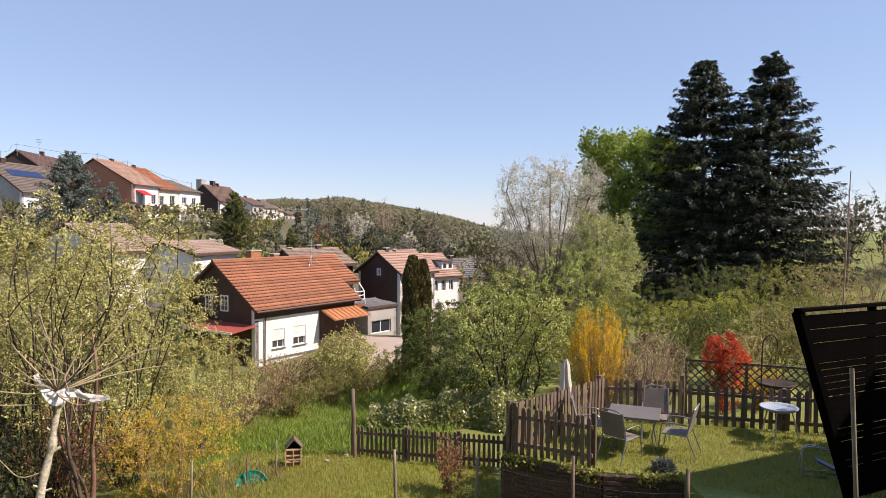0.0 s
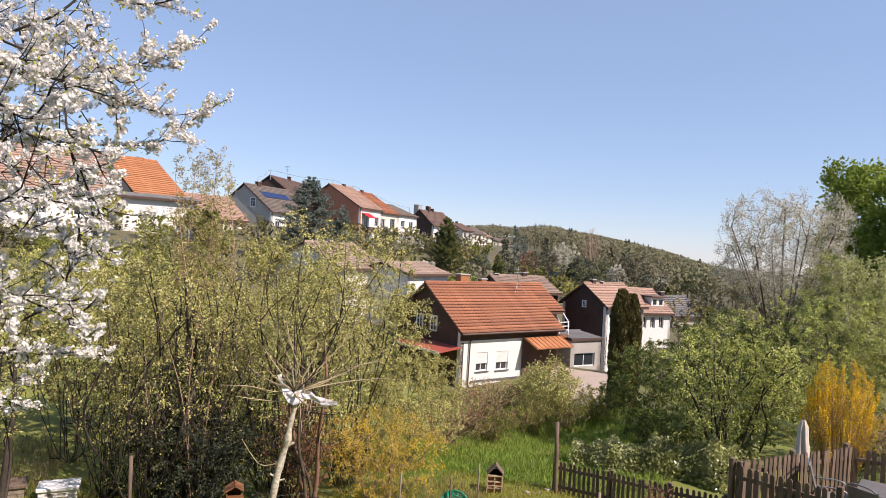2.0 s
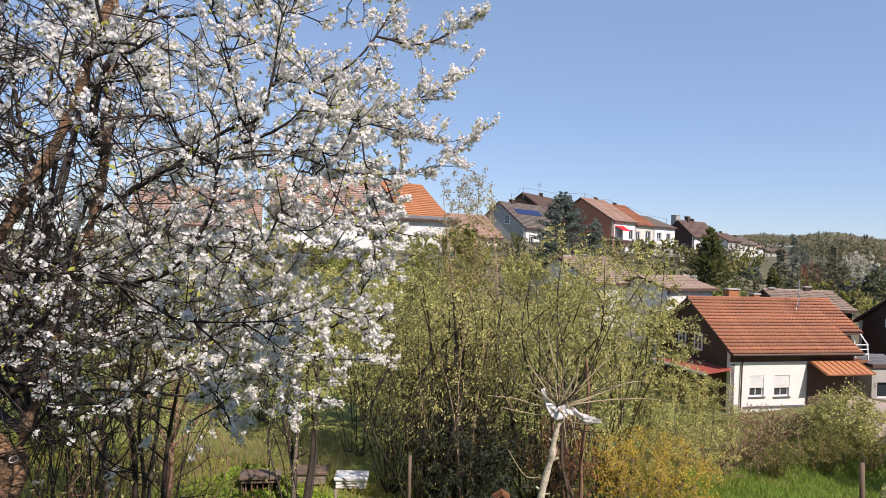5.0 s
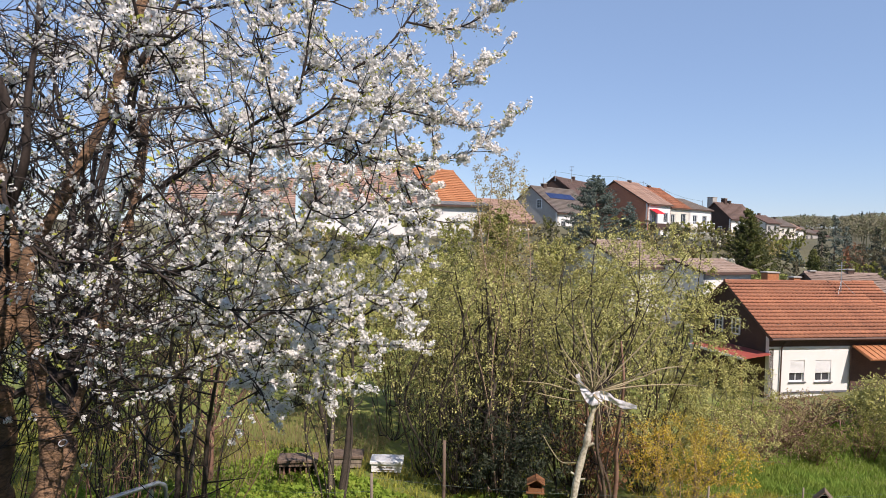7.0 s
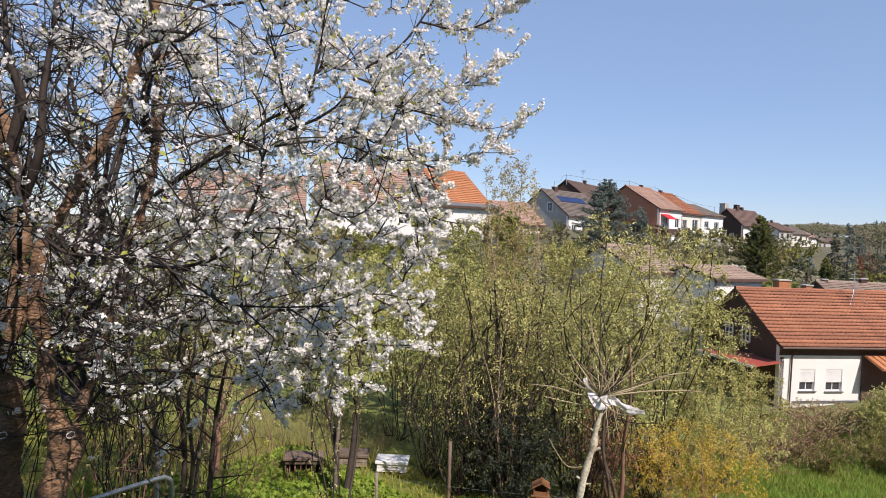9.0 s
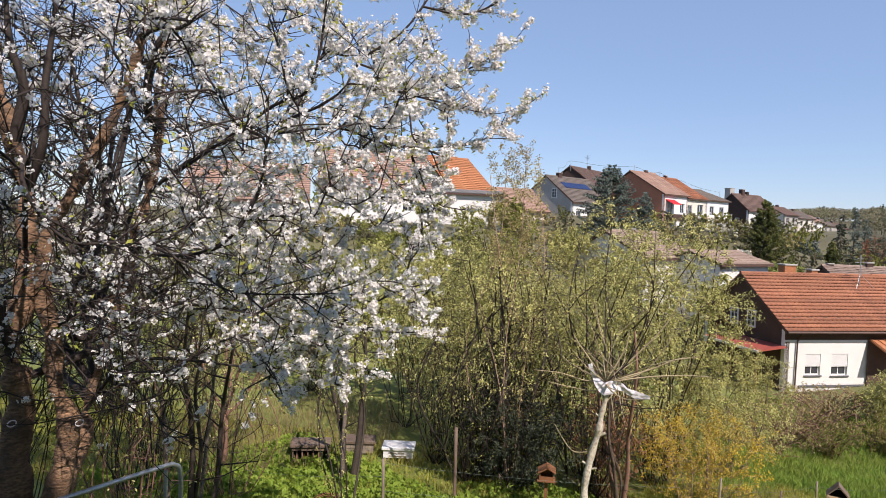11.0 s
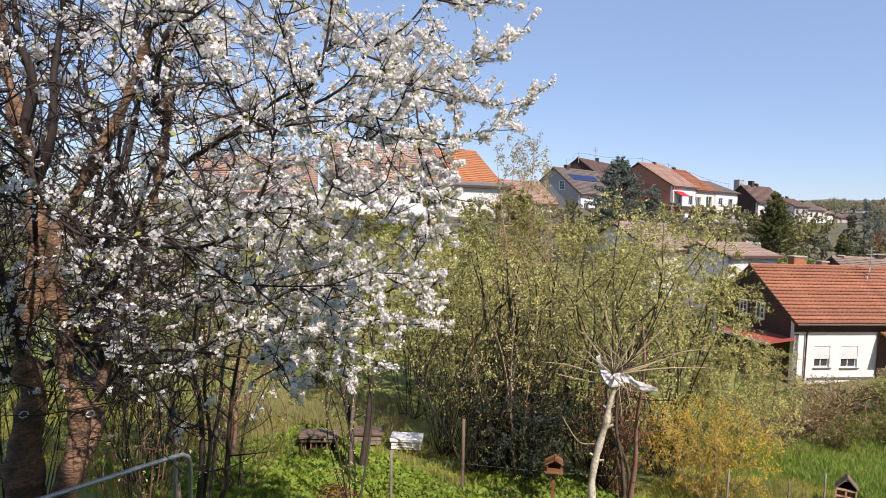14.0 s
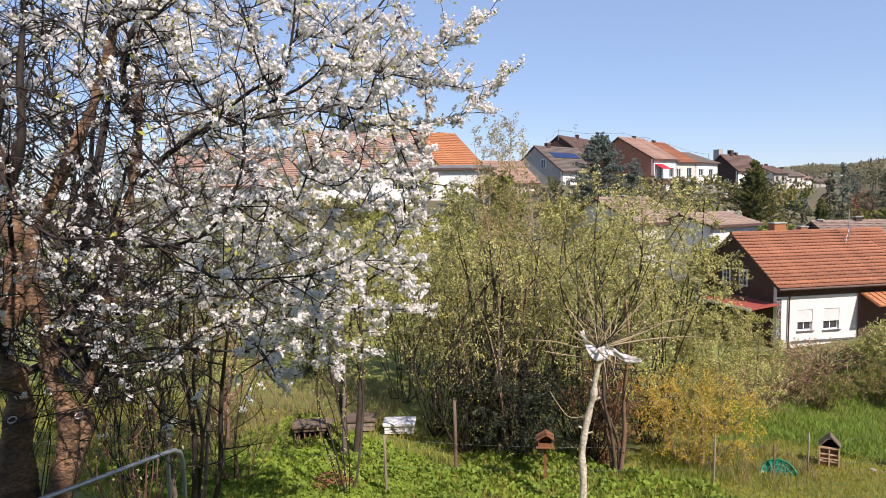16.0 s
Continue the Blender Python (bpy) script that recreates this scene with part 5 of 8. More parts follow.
def cypress(x, y, z0, tall, wide, rng):
    t = thing("cypress", "tall narrow columnar cypress, dark brownish green", "tree")
    tube_part("trunk", [[(x, y, z0 - 0.1), (x, y, z0 + tall * 0.9)]], [np.array([0.14, 0.03])], M["bark_grey"], t, 7)
    n = 16000
    f = rng.random(n) ** 0.85
    a = rng.uniform(0, 6.28, n)
    prof = np.minimum(1, 0.72 + f * 1.2) * np.clip((1.02 - f) * 5, 0, 1) ** 0.55
    r = wide * prof * (0.72 + 0.3 * rng.random(n)) * (1 + 0.10 * np.sin(a * 5 + f * 20))
    C = np.stack([x + np.cos(a) * r, y + np.sin(a) * r, z0 + 0.15 + f * tall], 1)
    D = np.stack([np.cos(a) * 0.35, np.sin(a) * 0.35, np.ones(n)], 1)
    v, q = leaf_arrays(C, 0.26, rng, 0.4, 0.0, D, 0.25)
    np_part("crown", v, q, M["cypress"], t)


cherry()

R1 = np.random.default_rng(11)
TALL = "tall thicket shrub with dark erect stems and tiny yellow-green leaves"
# the thicket beyond the cherry: dark erect stems under small yellow-green leaves
shrub("shrub", TALL, -9.4, 10.9, (2.1, 1.9), 6.0, 17, 2300, 21000, 0.056, M["leaf_spring"], M["bark_dark"], R1, M["twig_brown"], low=0.12, hollow=0.3, bare_low=0.55, step=0.2, tip=0.0036, wild=2.4, ahead=0.08, up=1.2, wobble=0.1)
shrub("shrub", "broad rounded thicket shrub with sparse olive leaves", -7.5, 12.4, (2.3, 2.0), 6.4, 17, 2700, 29000, 0.056, M["leaf_spring"], M["bark_dark"], R1, M["twig_brown"], low=0.08, hollow=0.3, bare_low=0.85, step=0.2, tip=0.0036, wild=2.4, ahead=0.08, up=1.2, wobble=0.1)
shrub("shrub", "rounded leafy shrub at the meadow's edge", -7.0, 14.6, (2.3, 2.1), 6.2, 16, 2000, 30000, 0.056, M["leaf_spring"], M["bark_dark"], R1, M["twig_brown"], low=0.05, hollow=0.35, bare_low=1.2, step=0.22, tip=0.0036, wild=2.4, ahead=0.08, up=1.2, wobble=0.1)
shrub("shrub", "tall thin shrub with reddish twigs and sparse leaves", -8.6, 10.9, (0.75, 0.7), 7.7, 7, 520, 6000, 0.045, M["leaf_olive"], M["bark_grey"], R1, M["twig_dry"], low=0.5)
shrub("shrub", "greening shrub behind the cherry blossom", -12.6, 11.9, (2.7, 2.2), 5.6, 16, 900, 22000, 0.065, M["leaf_spring"], M["bark_grey"], R1, M["twig_dark"], low=0.12, hollow=0.3, bare_low=1.5)
shrub("shrub", "low forsythia bush with yellow leaves and flowers", -5.4, 13.0, (1.7, 1.2), 2.2, 30, 900, 12000, 0.04, M["leaf_yellow"], M["twig_dry"], R1, low=0.0, hollow=0.2)
shrub("shrub", "green shrub with small fresh leaves", -5.7, 15.3, (1.6, 1.5), 3.3, 20, 1000, 22000, 0.046, M["leaf_spring"], M["bark_grey"], R1, low=0.05, hollow=0.2)
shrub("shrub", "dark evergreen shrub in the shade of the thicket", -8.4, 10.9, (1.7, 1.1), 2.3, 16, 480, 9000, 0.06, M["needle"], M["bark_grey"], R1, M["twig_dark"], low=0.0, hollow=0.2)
for x, y, h in ((-10.6, 13.6, 5.0), (-8.8, 15.4, 4.6), (-13.6, 14.6, 5.0), (-11.4, 16.8, 4.4)):
    shrub("shrub", "leafy shrub at the back of the thicket", x, y, (2.0, 1.8), h, 14, 400, 9000, 0.075, M["leaf_spring"], M["bark_grey"], R1, M["twig_dark"], low=0.0, hollow=0.3, step=0.35)
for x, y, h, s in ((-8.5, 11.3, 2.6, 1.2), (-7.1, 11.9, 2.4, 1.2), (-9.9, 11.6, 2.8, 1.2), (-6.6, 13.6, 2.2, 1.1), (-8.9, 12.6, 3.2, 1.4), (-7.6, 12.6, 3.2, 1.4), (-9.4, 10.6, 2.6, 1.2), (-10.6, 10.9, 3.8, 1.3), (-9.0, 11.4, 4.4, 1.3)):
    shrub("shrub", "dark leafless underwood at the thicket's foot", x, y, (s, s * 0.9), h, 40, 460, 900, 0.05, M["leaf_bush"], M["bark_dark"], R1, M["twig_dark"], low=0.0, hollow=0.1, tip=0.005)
for x, y, h, s in ((-8.9, 3.4, 3.6, 1.4), (-11.6, 6.2, 3.6, 1.4)):
    shrub("shrub", "tangled brown leafless bush behind the cherry", x, y, (s, s), h, 22, 520, 700, 0.05, M["leaf_spring"], M["bark_dark"], R1, M["twig_red"], low=0.08, hollow=0.1, tip=0.004)

shrub("shrub", "bush with rust-brown dry leaves at the thicket's foot", -6.9, 12.0, (1.1, 0.8), 2.5, 18, 420, 2600, 0.05, M["leaf_bronze"], M["bark_dark"], R1, M["twig_red"], low=0.02, hollow=0.2, tip=0.0045)


def stem_clump(label, x, y, tall, r, n, rng, spread=0.5, barks=("bark_dark", "bark_grey")):
    """A clump of stout leaning stems with a few side branches."""
    t = thing("shrub", label, "shrub")
    gz = ground_z(x, y)
    for k in range(n):
        a = rng.uniform(0, 6.28)
        h = tall * rng.uniform(0.75, 1.05)
        b = np.array([x + math.cos(a) * 0.12, y + math.sin(a) * 0.12, gz - 0.1])
        e = b + np.array([math.cos(a) * spread * rng.uniform(0.5, 1.3), math.sin(a) * spread * rng.uniform(0.4, 1.0), h])
        p = curve_pts([b, b + (e - b) * 0.25 + rng.normal(0, 0.05, 3), b + (e - b) * 0.5 + rng.normal(0, 0.07, 3), b + (e - b) * 0.75 + rng.normal(0, 0.08, 3), e], 18)
        s = tube_part("stem", [p], [np.linspace(r, r * 0.3, 18) * rng.uniform(0.7, 1.15)], M[barks[k % 2]], t, 7)
        ch = []
        for j in range(6, 18, 2):
            d = unit(rng.normal(0, 1, 3) * np.array([1, 1, 0.4]) + np.array([0, 0, 0.9])) * rng.uniform(0.4, 1.1)
            ch.append(curve_pts([p[j], p[j] + d * 0.5 + rng.normal(0, 0.05, 3), p[j] + d], 6))
        tagged(tube_part("twig_work", ch, [np.linspace(r * 0.28, 0.003, 6)] * len(ch), M["twig_dark"], s, 4), kind="stuff")


stem_clump("clump of stout dark stems at the thicket's edge", -8.6, 11.2, 4.6, 0.055, 6, R1)
stem_clump("pair of leaning brown stems in the thicket", -6.36, 11.75, 3.8, 0.05, 4, R1, 0.55, ("twig_brown", "twig_red"))
stem_clump("stout forked dark trunk beside the bee boxes", -11.15, 8.7, 4.4, 0.075, 3, R1, 0.22)
stem_clump("dark leaning stems behind the cherry", -8.7, 4.0, 4.0, 0.045, 5, R1, 0.8)
shrub("shrub", "clump of dark slender trunks in the grass", -9.6, 7.5, (0.7, 0.7), 4.6, 7, 200, 1500, 0.05, M["leaf_spring"], M["bark_dark"], R1, M["twig_dark"], low=0.45, hollow=0.1, tip=0.0065)
# bare trees and hedges that close the view behind the cherry
for x, y, h in ((-17.5, 0.5, 8.0), (-18.5, 3.5, 8.6), (-18.0, 6.5, 8.0), (-19.5, 9.5, 6.6), (-17.0, 12.0, 4.6), (-21.0, 14.5, 4.8), (-20.5, 1.5, 9.0)):
    shrub("shrub", "tall purple-brown leafless hedge tree behind the cherry", x, y, (2.3, 2.1), h, 16, 560, 5200, 0.1, M["wood_bare"], M["bark_dark"], R1, M["twig_dark"], low=0.05, hollow=0.3, step=0.4, tip=0.006)
# bare-stemmed undergrowth behind the cherry's trunks
for x, y, h, k in ((-12.0, 4.6, 5.4, 26), (-14.5, 5.8, 5.6, 22), (-11.0, 2.2, 5.4, 26), (-15.5, 2.0, 5.8, 20), (-9.4, 2.2, 4.4, 26)):
    shrub("shrub", "bare-stemmed undergrowth with a few green leaves", x, y, (2.0, 2.0), h, k, 560, 2200, 0.065, M["leaf_bush"], M["bark_dark"], R1, M["twig_dark"], low=0.12, hollow=0.1, step=0.25)
for x, y, h, tip in ((-13.6, 7.2, 3.4, 0.0085),):
    tree("fruit_tree", "small bare fruit tree in the grass", x, y, ground_z(x, y), h, (1.5, 1.5, 1.2), ground_z(x, y) + h * 0.75, 260, 2600, 0.05, M["leaf_spring"], M["twig_red"], R1, tip=tip, limit=0.02, step=0.25, thin=M["twig_dark"])


def pollard():
    """The limewashed little tree with a ruff of pale shoots and a torn white cloth hung in it."""
    rng = np.random.default_rng(21)
    t = thing("pollarded_tree", "small pollarded tree with pale limewashed trunk and long shoots", "tree")
    gz = ground_z(-5.7, 9.05)
    pts = curve_pts([(-5.76, 9.27, gz - 0.1), (-5.74, 9.29, -0.25), (-5.77, 9.3, 0.2), (-5.72, 9.32, 0.62), (-5.66, 9.36, 0.95), (-5.60, 9.38, 1.2), (-5.58, 9.4, 1.45), (-5.53, 9.42, 1.72), (-5.54, 9.42, 1.92)], 34)
    k = np.arange(34)
    tube_part("trunk", [pts], [np.linspace(0.066, 0.034, 34) + 0.005 * np.sin(k * 1.3) + 0.02 * np.exp(-((k - 21.5) / 1.1) ** 2) + 0.012 * np.exp(-((k - 14) / 1.0) ** 2) + 0.02 * np.exp(-((k - 32) / 2.0) ** 2)], M["bark_pale"], t, 10)
    for a, b, r in (((-5.62, 9.38, 1.1), (-5.50, 9.42, 1.17), 0.035), ((-5.72, 9.32, 0.6), (-5.82, 9.27, 0.66), 0.022), ((-5.70, 9.33, 0.55), (-5.61, 9.37, 0.58), 0.02), ((-5.59, 9.4, 1.4), (-5.66, 9.36, 1.46), 0.02)):
        tube_part("stub", [[a, b]], [np.array([r, r * 0.65])], M["bark_pale"], t, 7)
    head = np.array([-5.54, 9.42, 1.98])
    # the shoots that stand out of the ruff one by one
    long_shoots = (((-5.6, 9.45, 2.5), (-5.70, 9.38, 2.95), (-5.76, 9.36, 3.25)), ((-5.2, 9.62, 2.4), (-4.8, 9.85, 2.95), (-4.55, 9.96, 3.5)), ((-5.75, 9.3, 2.3), (-5.95, 9.2, 2.6), (-6.0, 9.15, 2.72)), ((-5.0, 9.75, 2.12), (-4.5, 10.0, 2.2), (-4.15, 10.15, 2.22)),
                   ((-4.95, 9.75, 2.25), (-4.6, 9.9, 2.45), (-4.35, 10.05, 2.5)), ((-5.85, 9.27, 1.98), (-6.2, 9.1, 2.06), (-6.55, 8.86, 2.08)), ((-5.7, 9.38, 1.82), (-6.05, 9.2, 1.84), (-6.36, 9.0, 1.9)), ((-5.4, 9.55, 2.35), (-5.3, 9.6, 2.6), (-5.28, 9.62, 2.85)), ((-5.35, 9.2, 1.95), (-5.0, 9.0, 1.9), (-4.6, 8.85, 2.0)))
    for pts3 in long_shoots:
        q = curve_pts([head, *pts3], 12)
        tube_part("shoot", [q], [np.linspace(0.016, 0.006, 12)], M["twig_pale"], t, 5)
    tube_part("bent_branch", [curve_pts([pts[15], (-5.98, 9.26, 0.78), (-6.14, 9.17, 0.98), (-6.26, 9.1, 1.2)], 12)], [np.linspace(0.011, 0.006, 12)], M["twig_pale"], t, 5)
    ch, rr = [], []
    for k in range(13):
        a, e = rng.uniform(0, 6.28), rng.uniform(-0.12, 0.7) if k % 3 else rng.uniform(0.6, 1.4)
        ln = rng.uniform(0.6, 1.6) if e < 0.8 else rng.uniform(0.6, 1.2)
        d = np.array([math.cos(a) * math.cos(e), math.sin(a) * math.cos(e), math.sin(e)])
        mid = head + d * ln * 0.5 + rng.normal(0, 0.09 * ln, 3)
        ch.append(curve_pts([head + d * 0.03, mid, head + d * ln + np.array([0, 0, rng.uniform(-0.1, 0.25) * ln])], 10))
        rr.append(np.linspace(0.012, 0.004, 10))
    for k in range(0, 13, 2):
        b = ch[k]
        for j in (4, 6, 8):
            d = rng.normal(0, 0.25, 3) + (b[j] - b[j - 1]) * 2
            ch.append(curve_pts([b[j], b[j] + d * 0.5, b[j] + d], 5))
            rr.append(np.linspace(0.006, 0.003, 5))
    tube_part("shoot_ruff", ch, rr, M["twig_pale"], t, 5)
    tube_part("dark_shoot", [curve_pts([head, head + (-0.04, 0, 0.6), head + (-0.1, 0.05, 1.3)], 9), curve_pts([head, head + (0.35, 0.15, 0.45), head + (0.75, 0.35, 1.5)], 9)], [np.linspace(0.018, 0.006, 9)] * 2, M["twig_dark"], t, 5)
    # the cloth: a rumpled strip
    n, w = 46, 9
    line = curve_pts([(-5.72, 9.22, 2.28), (-5.67, 9.26, 2.10), (-5.52, 9.33, 1.90), (-5.36, 9.44, 1.96), (-5.14, 9.54, 1.86), (-4.90, 9.66, 1.82)], n)
    across = unit(np.cross(np.gradient(line, axis=0), np.array([-0.5, 0.86, 0.0])))
    V = []
    for side in (0, 1):
        for i in range(n):
            u = i / (n - 1)
            wd = 0.03 + 0.07 * math.exp(-((u - 0.48) / 0.2) ** 2) + 0.028 * math.exp(-((u - 0.86) / 0.1) ** 2)
            for j in range(w):
                s = j / (w - 1) - 0.5
                q = line[i] + across[i] * s * wd * 2
                nz = noise.noise(Vector(q * 9)) * 0.05 + noise.noise(Vector(q * 24)) * 0.025
                V.append(q + np.array([-0.45, 0.85, 0.2]) * (nz + side * 0.006))
    V = np.array(V)
    g = np.arange(n * w).reshape(n, w)
    Q1 = np.stack([g[:-1, :-1], g[1:, :-1], g[1:, 1:], g[:-1, 1:]], -1).reshape(-1, 4)
    cl = np_part("torn_cloth", V, np.concatenate([Q1, Q1[:, ::-1] + n * w]), M["cloth_white"], None, True)
    tagged(cl, "torn white fleece cloth caught in the pollarded tree", "cloth")


pollard()

# ---- the garden's planting, seen to the side ----
R2 = np.random.default_rng(33)
for x, y, h, m in ((-5.2, 22.6, 1.4, "twig_red"), (-4.1, 24.3, 1.4, "twig_red"), (-2.9, 25.6, 1.5, "twig_dry"), (-1.9, 26.6, 1.5, "bark_grey")):
    shrub("shrub", "brown twiggy hedge bush below the big house", x, y, (1.1, 0.9), h, 30, 520, 2600 if m != "bark_grey" else 7000, 0.06, M["leaf_bush"], M[m], R2, low=0.0, hollow=0.2, tip=0.006)
shrub("shrub", "brown leafless hedge along the meadow's edge", -6.3, 20.0, (1.9, 1.6), 1.7, 60, 1000, 1800, 0.05, M["leaf_olive"], M["twig_red"], R2, low=0.0, hollow=0.1, tip=0.007)
shrub("shrub", "brown leafless hedge along the meadow's edge", -6.4, 23.5, (2.1, 1.8), 1.5, 60, 1000, 2200, 0.06, M["leaf_olive"], M["twig_red"], R2, low=0.0, hollow=0.1, tip=0.008)
shrub("shrub", "brown hedge with a flush of green in front of the house", -6.2, 27.0, (2.2, 1.6), 1.3, 40, 900, 2500, 0.07, M["leaf_olive"], M["twig_red"], R2, low=0.0, hollow=0.1, tip=0.008)
shrub("shrub", "dark green low hedge by the drive", -4.4, 28.0, (1.6, 1.0), 1.3, 24, 500, 9000, 0.09, M["leaf_bush"], M["twig_dry"], R2, low=0.0, hollow=0.1)
tree("fruit_tree", "round fruit tree with fresh green leaves before the house", -3.7, 25.7, ground_z(-3.7, 25.7), 3.4, (1.4, 1.35, 1.15), -0.75, 800, 7500, 0.08, M["leaf_spring"], M["bark_grey"], R2, tip=0.004, limit=0.02, step=0.25, forks=7)
cypress(-1.32, 32.0, -3.9, 6.65, 0.45, R2)
cypress(-0.86, 32.2, -3.9, 6.45, 0.42, R2)


def laurel_hedge():
    rng = np.random.default_rng(8)
    t = thing("laurel_hedge", "broad glossy laurel hedge behind the picket fence", "hedge")
    C = []
    for k in range(17000):
        u = rng.random()
        x = -1.95 + u * 4.6
        yc = 18.2 + 0.15 * math.sin(x * 3)
        w = 0.75 + 0.12 * math.sin(x * 4.3)
        h = 0.62 + 0.7 * u + 0.12 * math.sin(x * 5.1) + 0.06 * math.sin(x * 13)
        a = rng.uniform(0, 3.14)
        r = 1 - 0.22 * rng.random() ** 2
        C.append((x, yc + math.cos(a) * w * r + rng.normal(0, 0.04), -1.35 + math.sin(a) ** 0.6 * h * r + rng.normal(0, 0.05)))
    v, q = leaf_arrays(np.array(C), 0.1, rng, 0.45, 1.3)
    np_part("foliage", v, q, M["leaf_laurel"], t)
    ch = [curve_pts([(x, 18.2, -1.5), (x + rng.normal(0, 0.1), 18.2 + rng.normal(0, 0.3), -0.6)], 5) for x in np.linspace(-1.8, 2.4, 26)]
    tube_part("stem", ch, [0.015] * 26, M["bark_grey"], t, 5)


laurel_hedge()
shrub("shrub", "spreading small tree with fresh leaves and white buds", 2.1, 19.0, (2.3, 2.1), 4.5, 13, 1100, 15000, 0.07, M["leaf_fresh"], M["bark_dark"], R2, M["twig_brown"], low=0.2, hollow=0.25, tip=0.0065, category="tree")
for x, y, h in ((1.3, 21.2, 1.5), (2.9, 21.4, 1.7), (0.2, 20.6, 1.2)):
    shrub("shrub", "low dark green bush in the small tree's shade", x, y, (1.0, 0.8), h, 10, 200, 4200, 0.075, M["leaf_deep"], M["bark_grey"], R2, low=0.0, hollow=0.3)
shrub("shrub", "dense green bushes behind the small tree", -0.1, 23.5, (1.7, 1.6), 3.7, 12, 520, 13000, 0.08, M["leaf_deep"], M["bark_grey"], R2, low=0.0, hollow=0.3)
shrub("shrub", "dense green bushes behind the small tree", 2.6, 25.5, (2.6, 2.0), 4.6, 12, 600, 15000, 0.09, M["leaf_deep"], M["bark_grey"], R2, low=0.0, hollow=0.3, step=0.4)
shrub("shrub", "leafy green thicket in the middle of the gardens", 6.0, 27.0, (2.8, 2.2), 5.6, 14, 800, 13000, 0.08, M["leaf_fresh"], M["bark_grey"], R2, low=0.0, hollow=0.3)
tree("pear_tree", "tall pear tree with grey limbs and pale blossom", 6.0, 35.5, -2.0, 10.2, (3.8, 3.5, 3.8), 5.2, 2600, 46000, 0.065, M["pale_blossom"], M["bark_grey"], R2, trunk_r=0.3, tip=0.008, limit=0.06, forks=14, step=0.5, hollow=0.2, thin=M["twig_brown"])
tree("tree", "greening tree with pale leaves in front of the spruces", 8.3, 33.5, -1.6, 7.3, (2.5, 2.5, 2.8), 2.7, 900, 24000, 0.1, M["pale_leaf"], M["bark_grey"], R2, tip=0.008, limit=0.05, forks=7, step=0.45, hollow=0.35)
tree("tree", "big round chestnut in bright young leaf", 14.4, 47.8, -0.8, 13.6, (5.5, 5.0, 5.8), 6.5, 900, 42000, 0.25, M["leaf_chestnut"], M["bark_grey"], R2, tip=0.012, limit=0.08, forks=9, step=0.7, hollow=0.6, clump=0.25)
spruce("spruce", "tall dark Norway spruce with drooping boughs", 17.2, 42.6, -0.5, 15.8, 5.3, M["needle"], R2, whorls=58, per=15, sprays=74, spray=0.36, droop=0.42, crop=0.15, taper=0.64)
spruce("spruce", "tall dark Norway spruce with drooping boughs", 20.7, 41.1, -0.2, 15.4, 5.4, M["needle"], R2, whorls=58, per=15, sprays=74, spray=0.36, droop=0.42, crop=0.12, taper=0.66)
# shrubs in front of the spruces
for x, y, s, h, m, lf in ((7.0, 25.0, 1.9, 3.6, "leaf_bush", 20000), (8.8, 24.4, 1.5, 3.2, "leaf_bright", 17000), (10.6, 23.7, 1.8, 3.2, "leaf_bright", 18000), (12.6, 22.8, 1.7, 2.9, "leaf_bush", 15000), (12.0, 29.0, 2.5, 4.2, "leaf_deep", 20000), (15.5, 30.0, 2.6, 4.0, "leaf_bush", 18000), (18.5, 31.0, 2.4, 3.4, "leaf_olive", 14000), (14.6, 21.6, 1.5, 2.1, "leaf_olive", 9000), (4.9, 21.5, 1.4, 2.5, "leaf_bush", 11000)):
    shrub("shrub", "garden shrub coming into leaf with brown twigs", x, y, (s, s), h, 12, 420, int(lf * 0.5), 0.075, M[m], M["bark_dark"], R2, M["twig_brown"], low=0.02, hollow=0.5, step=0.26, up=0.35)


def forsythia(x, y, top, wide, rng):
    """Upright wands, flowering along their upper three quarters."""
    t = thing("forsythia", "upright forsythia in full yellow flower", "shrub")
    gz = ground_z(x, y)
    ch, C = [], []
    for k in range(150):
        a, r0, r1 = rng.uniform(0, 6.28), 0.3 * rng.random() ** 0.5, wide * rng.uniform(0.25, 1.05) ** 0.8
        h = (top - gz) * (1 - 0.3 * (r1 / wide) ** 2) * rng.uniform(0.72, 1.02)
        b = np.array([x + math.cos(a) * r0, y + math.sin(a) * r0, gz - 0.05])
        e = np.array([x + math.cos(a) * r1, y + math.sin(a) * r1 * 0.8, gz + h])
        p = curve_pts([b, b * 0.45 + e * 0.55 + np.array([0, 0, -0.06 * h]) + rng.normal(0, 0.05, 3), e * 0.85 + b * 0.15 + np.array([math.cos(a), math.sin(a), 0]) * 0.06, e], 14)
        ch.append(p)
        u = rng.uniform(3.2, 12.99, 140)
        i = u.astype(int)
        C.append(p[i] + (p[i + 1] - p[i]) * (u - i)[:, None] + rng.normal(0, 0.018, (140, 3)))
    tagged(tube_part("wand", ch, [np.linspace(0.011, 0.003, 14)] * len(ch), M["twig_dry"], t, 4), kind="stuff")
    v, q = leaf_arrays(np.concatenate(C), 0.036, rng, 0.6, 0.6)
    np_part("blossom", v, q, M["flower_yellow"], t, label="dense yellow flowers along the wands")


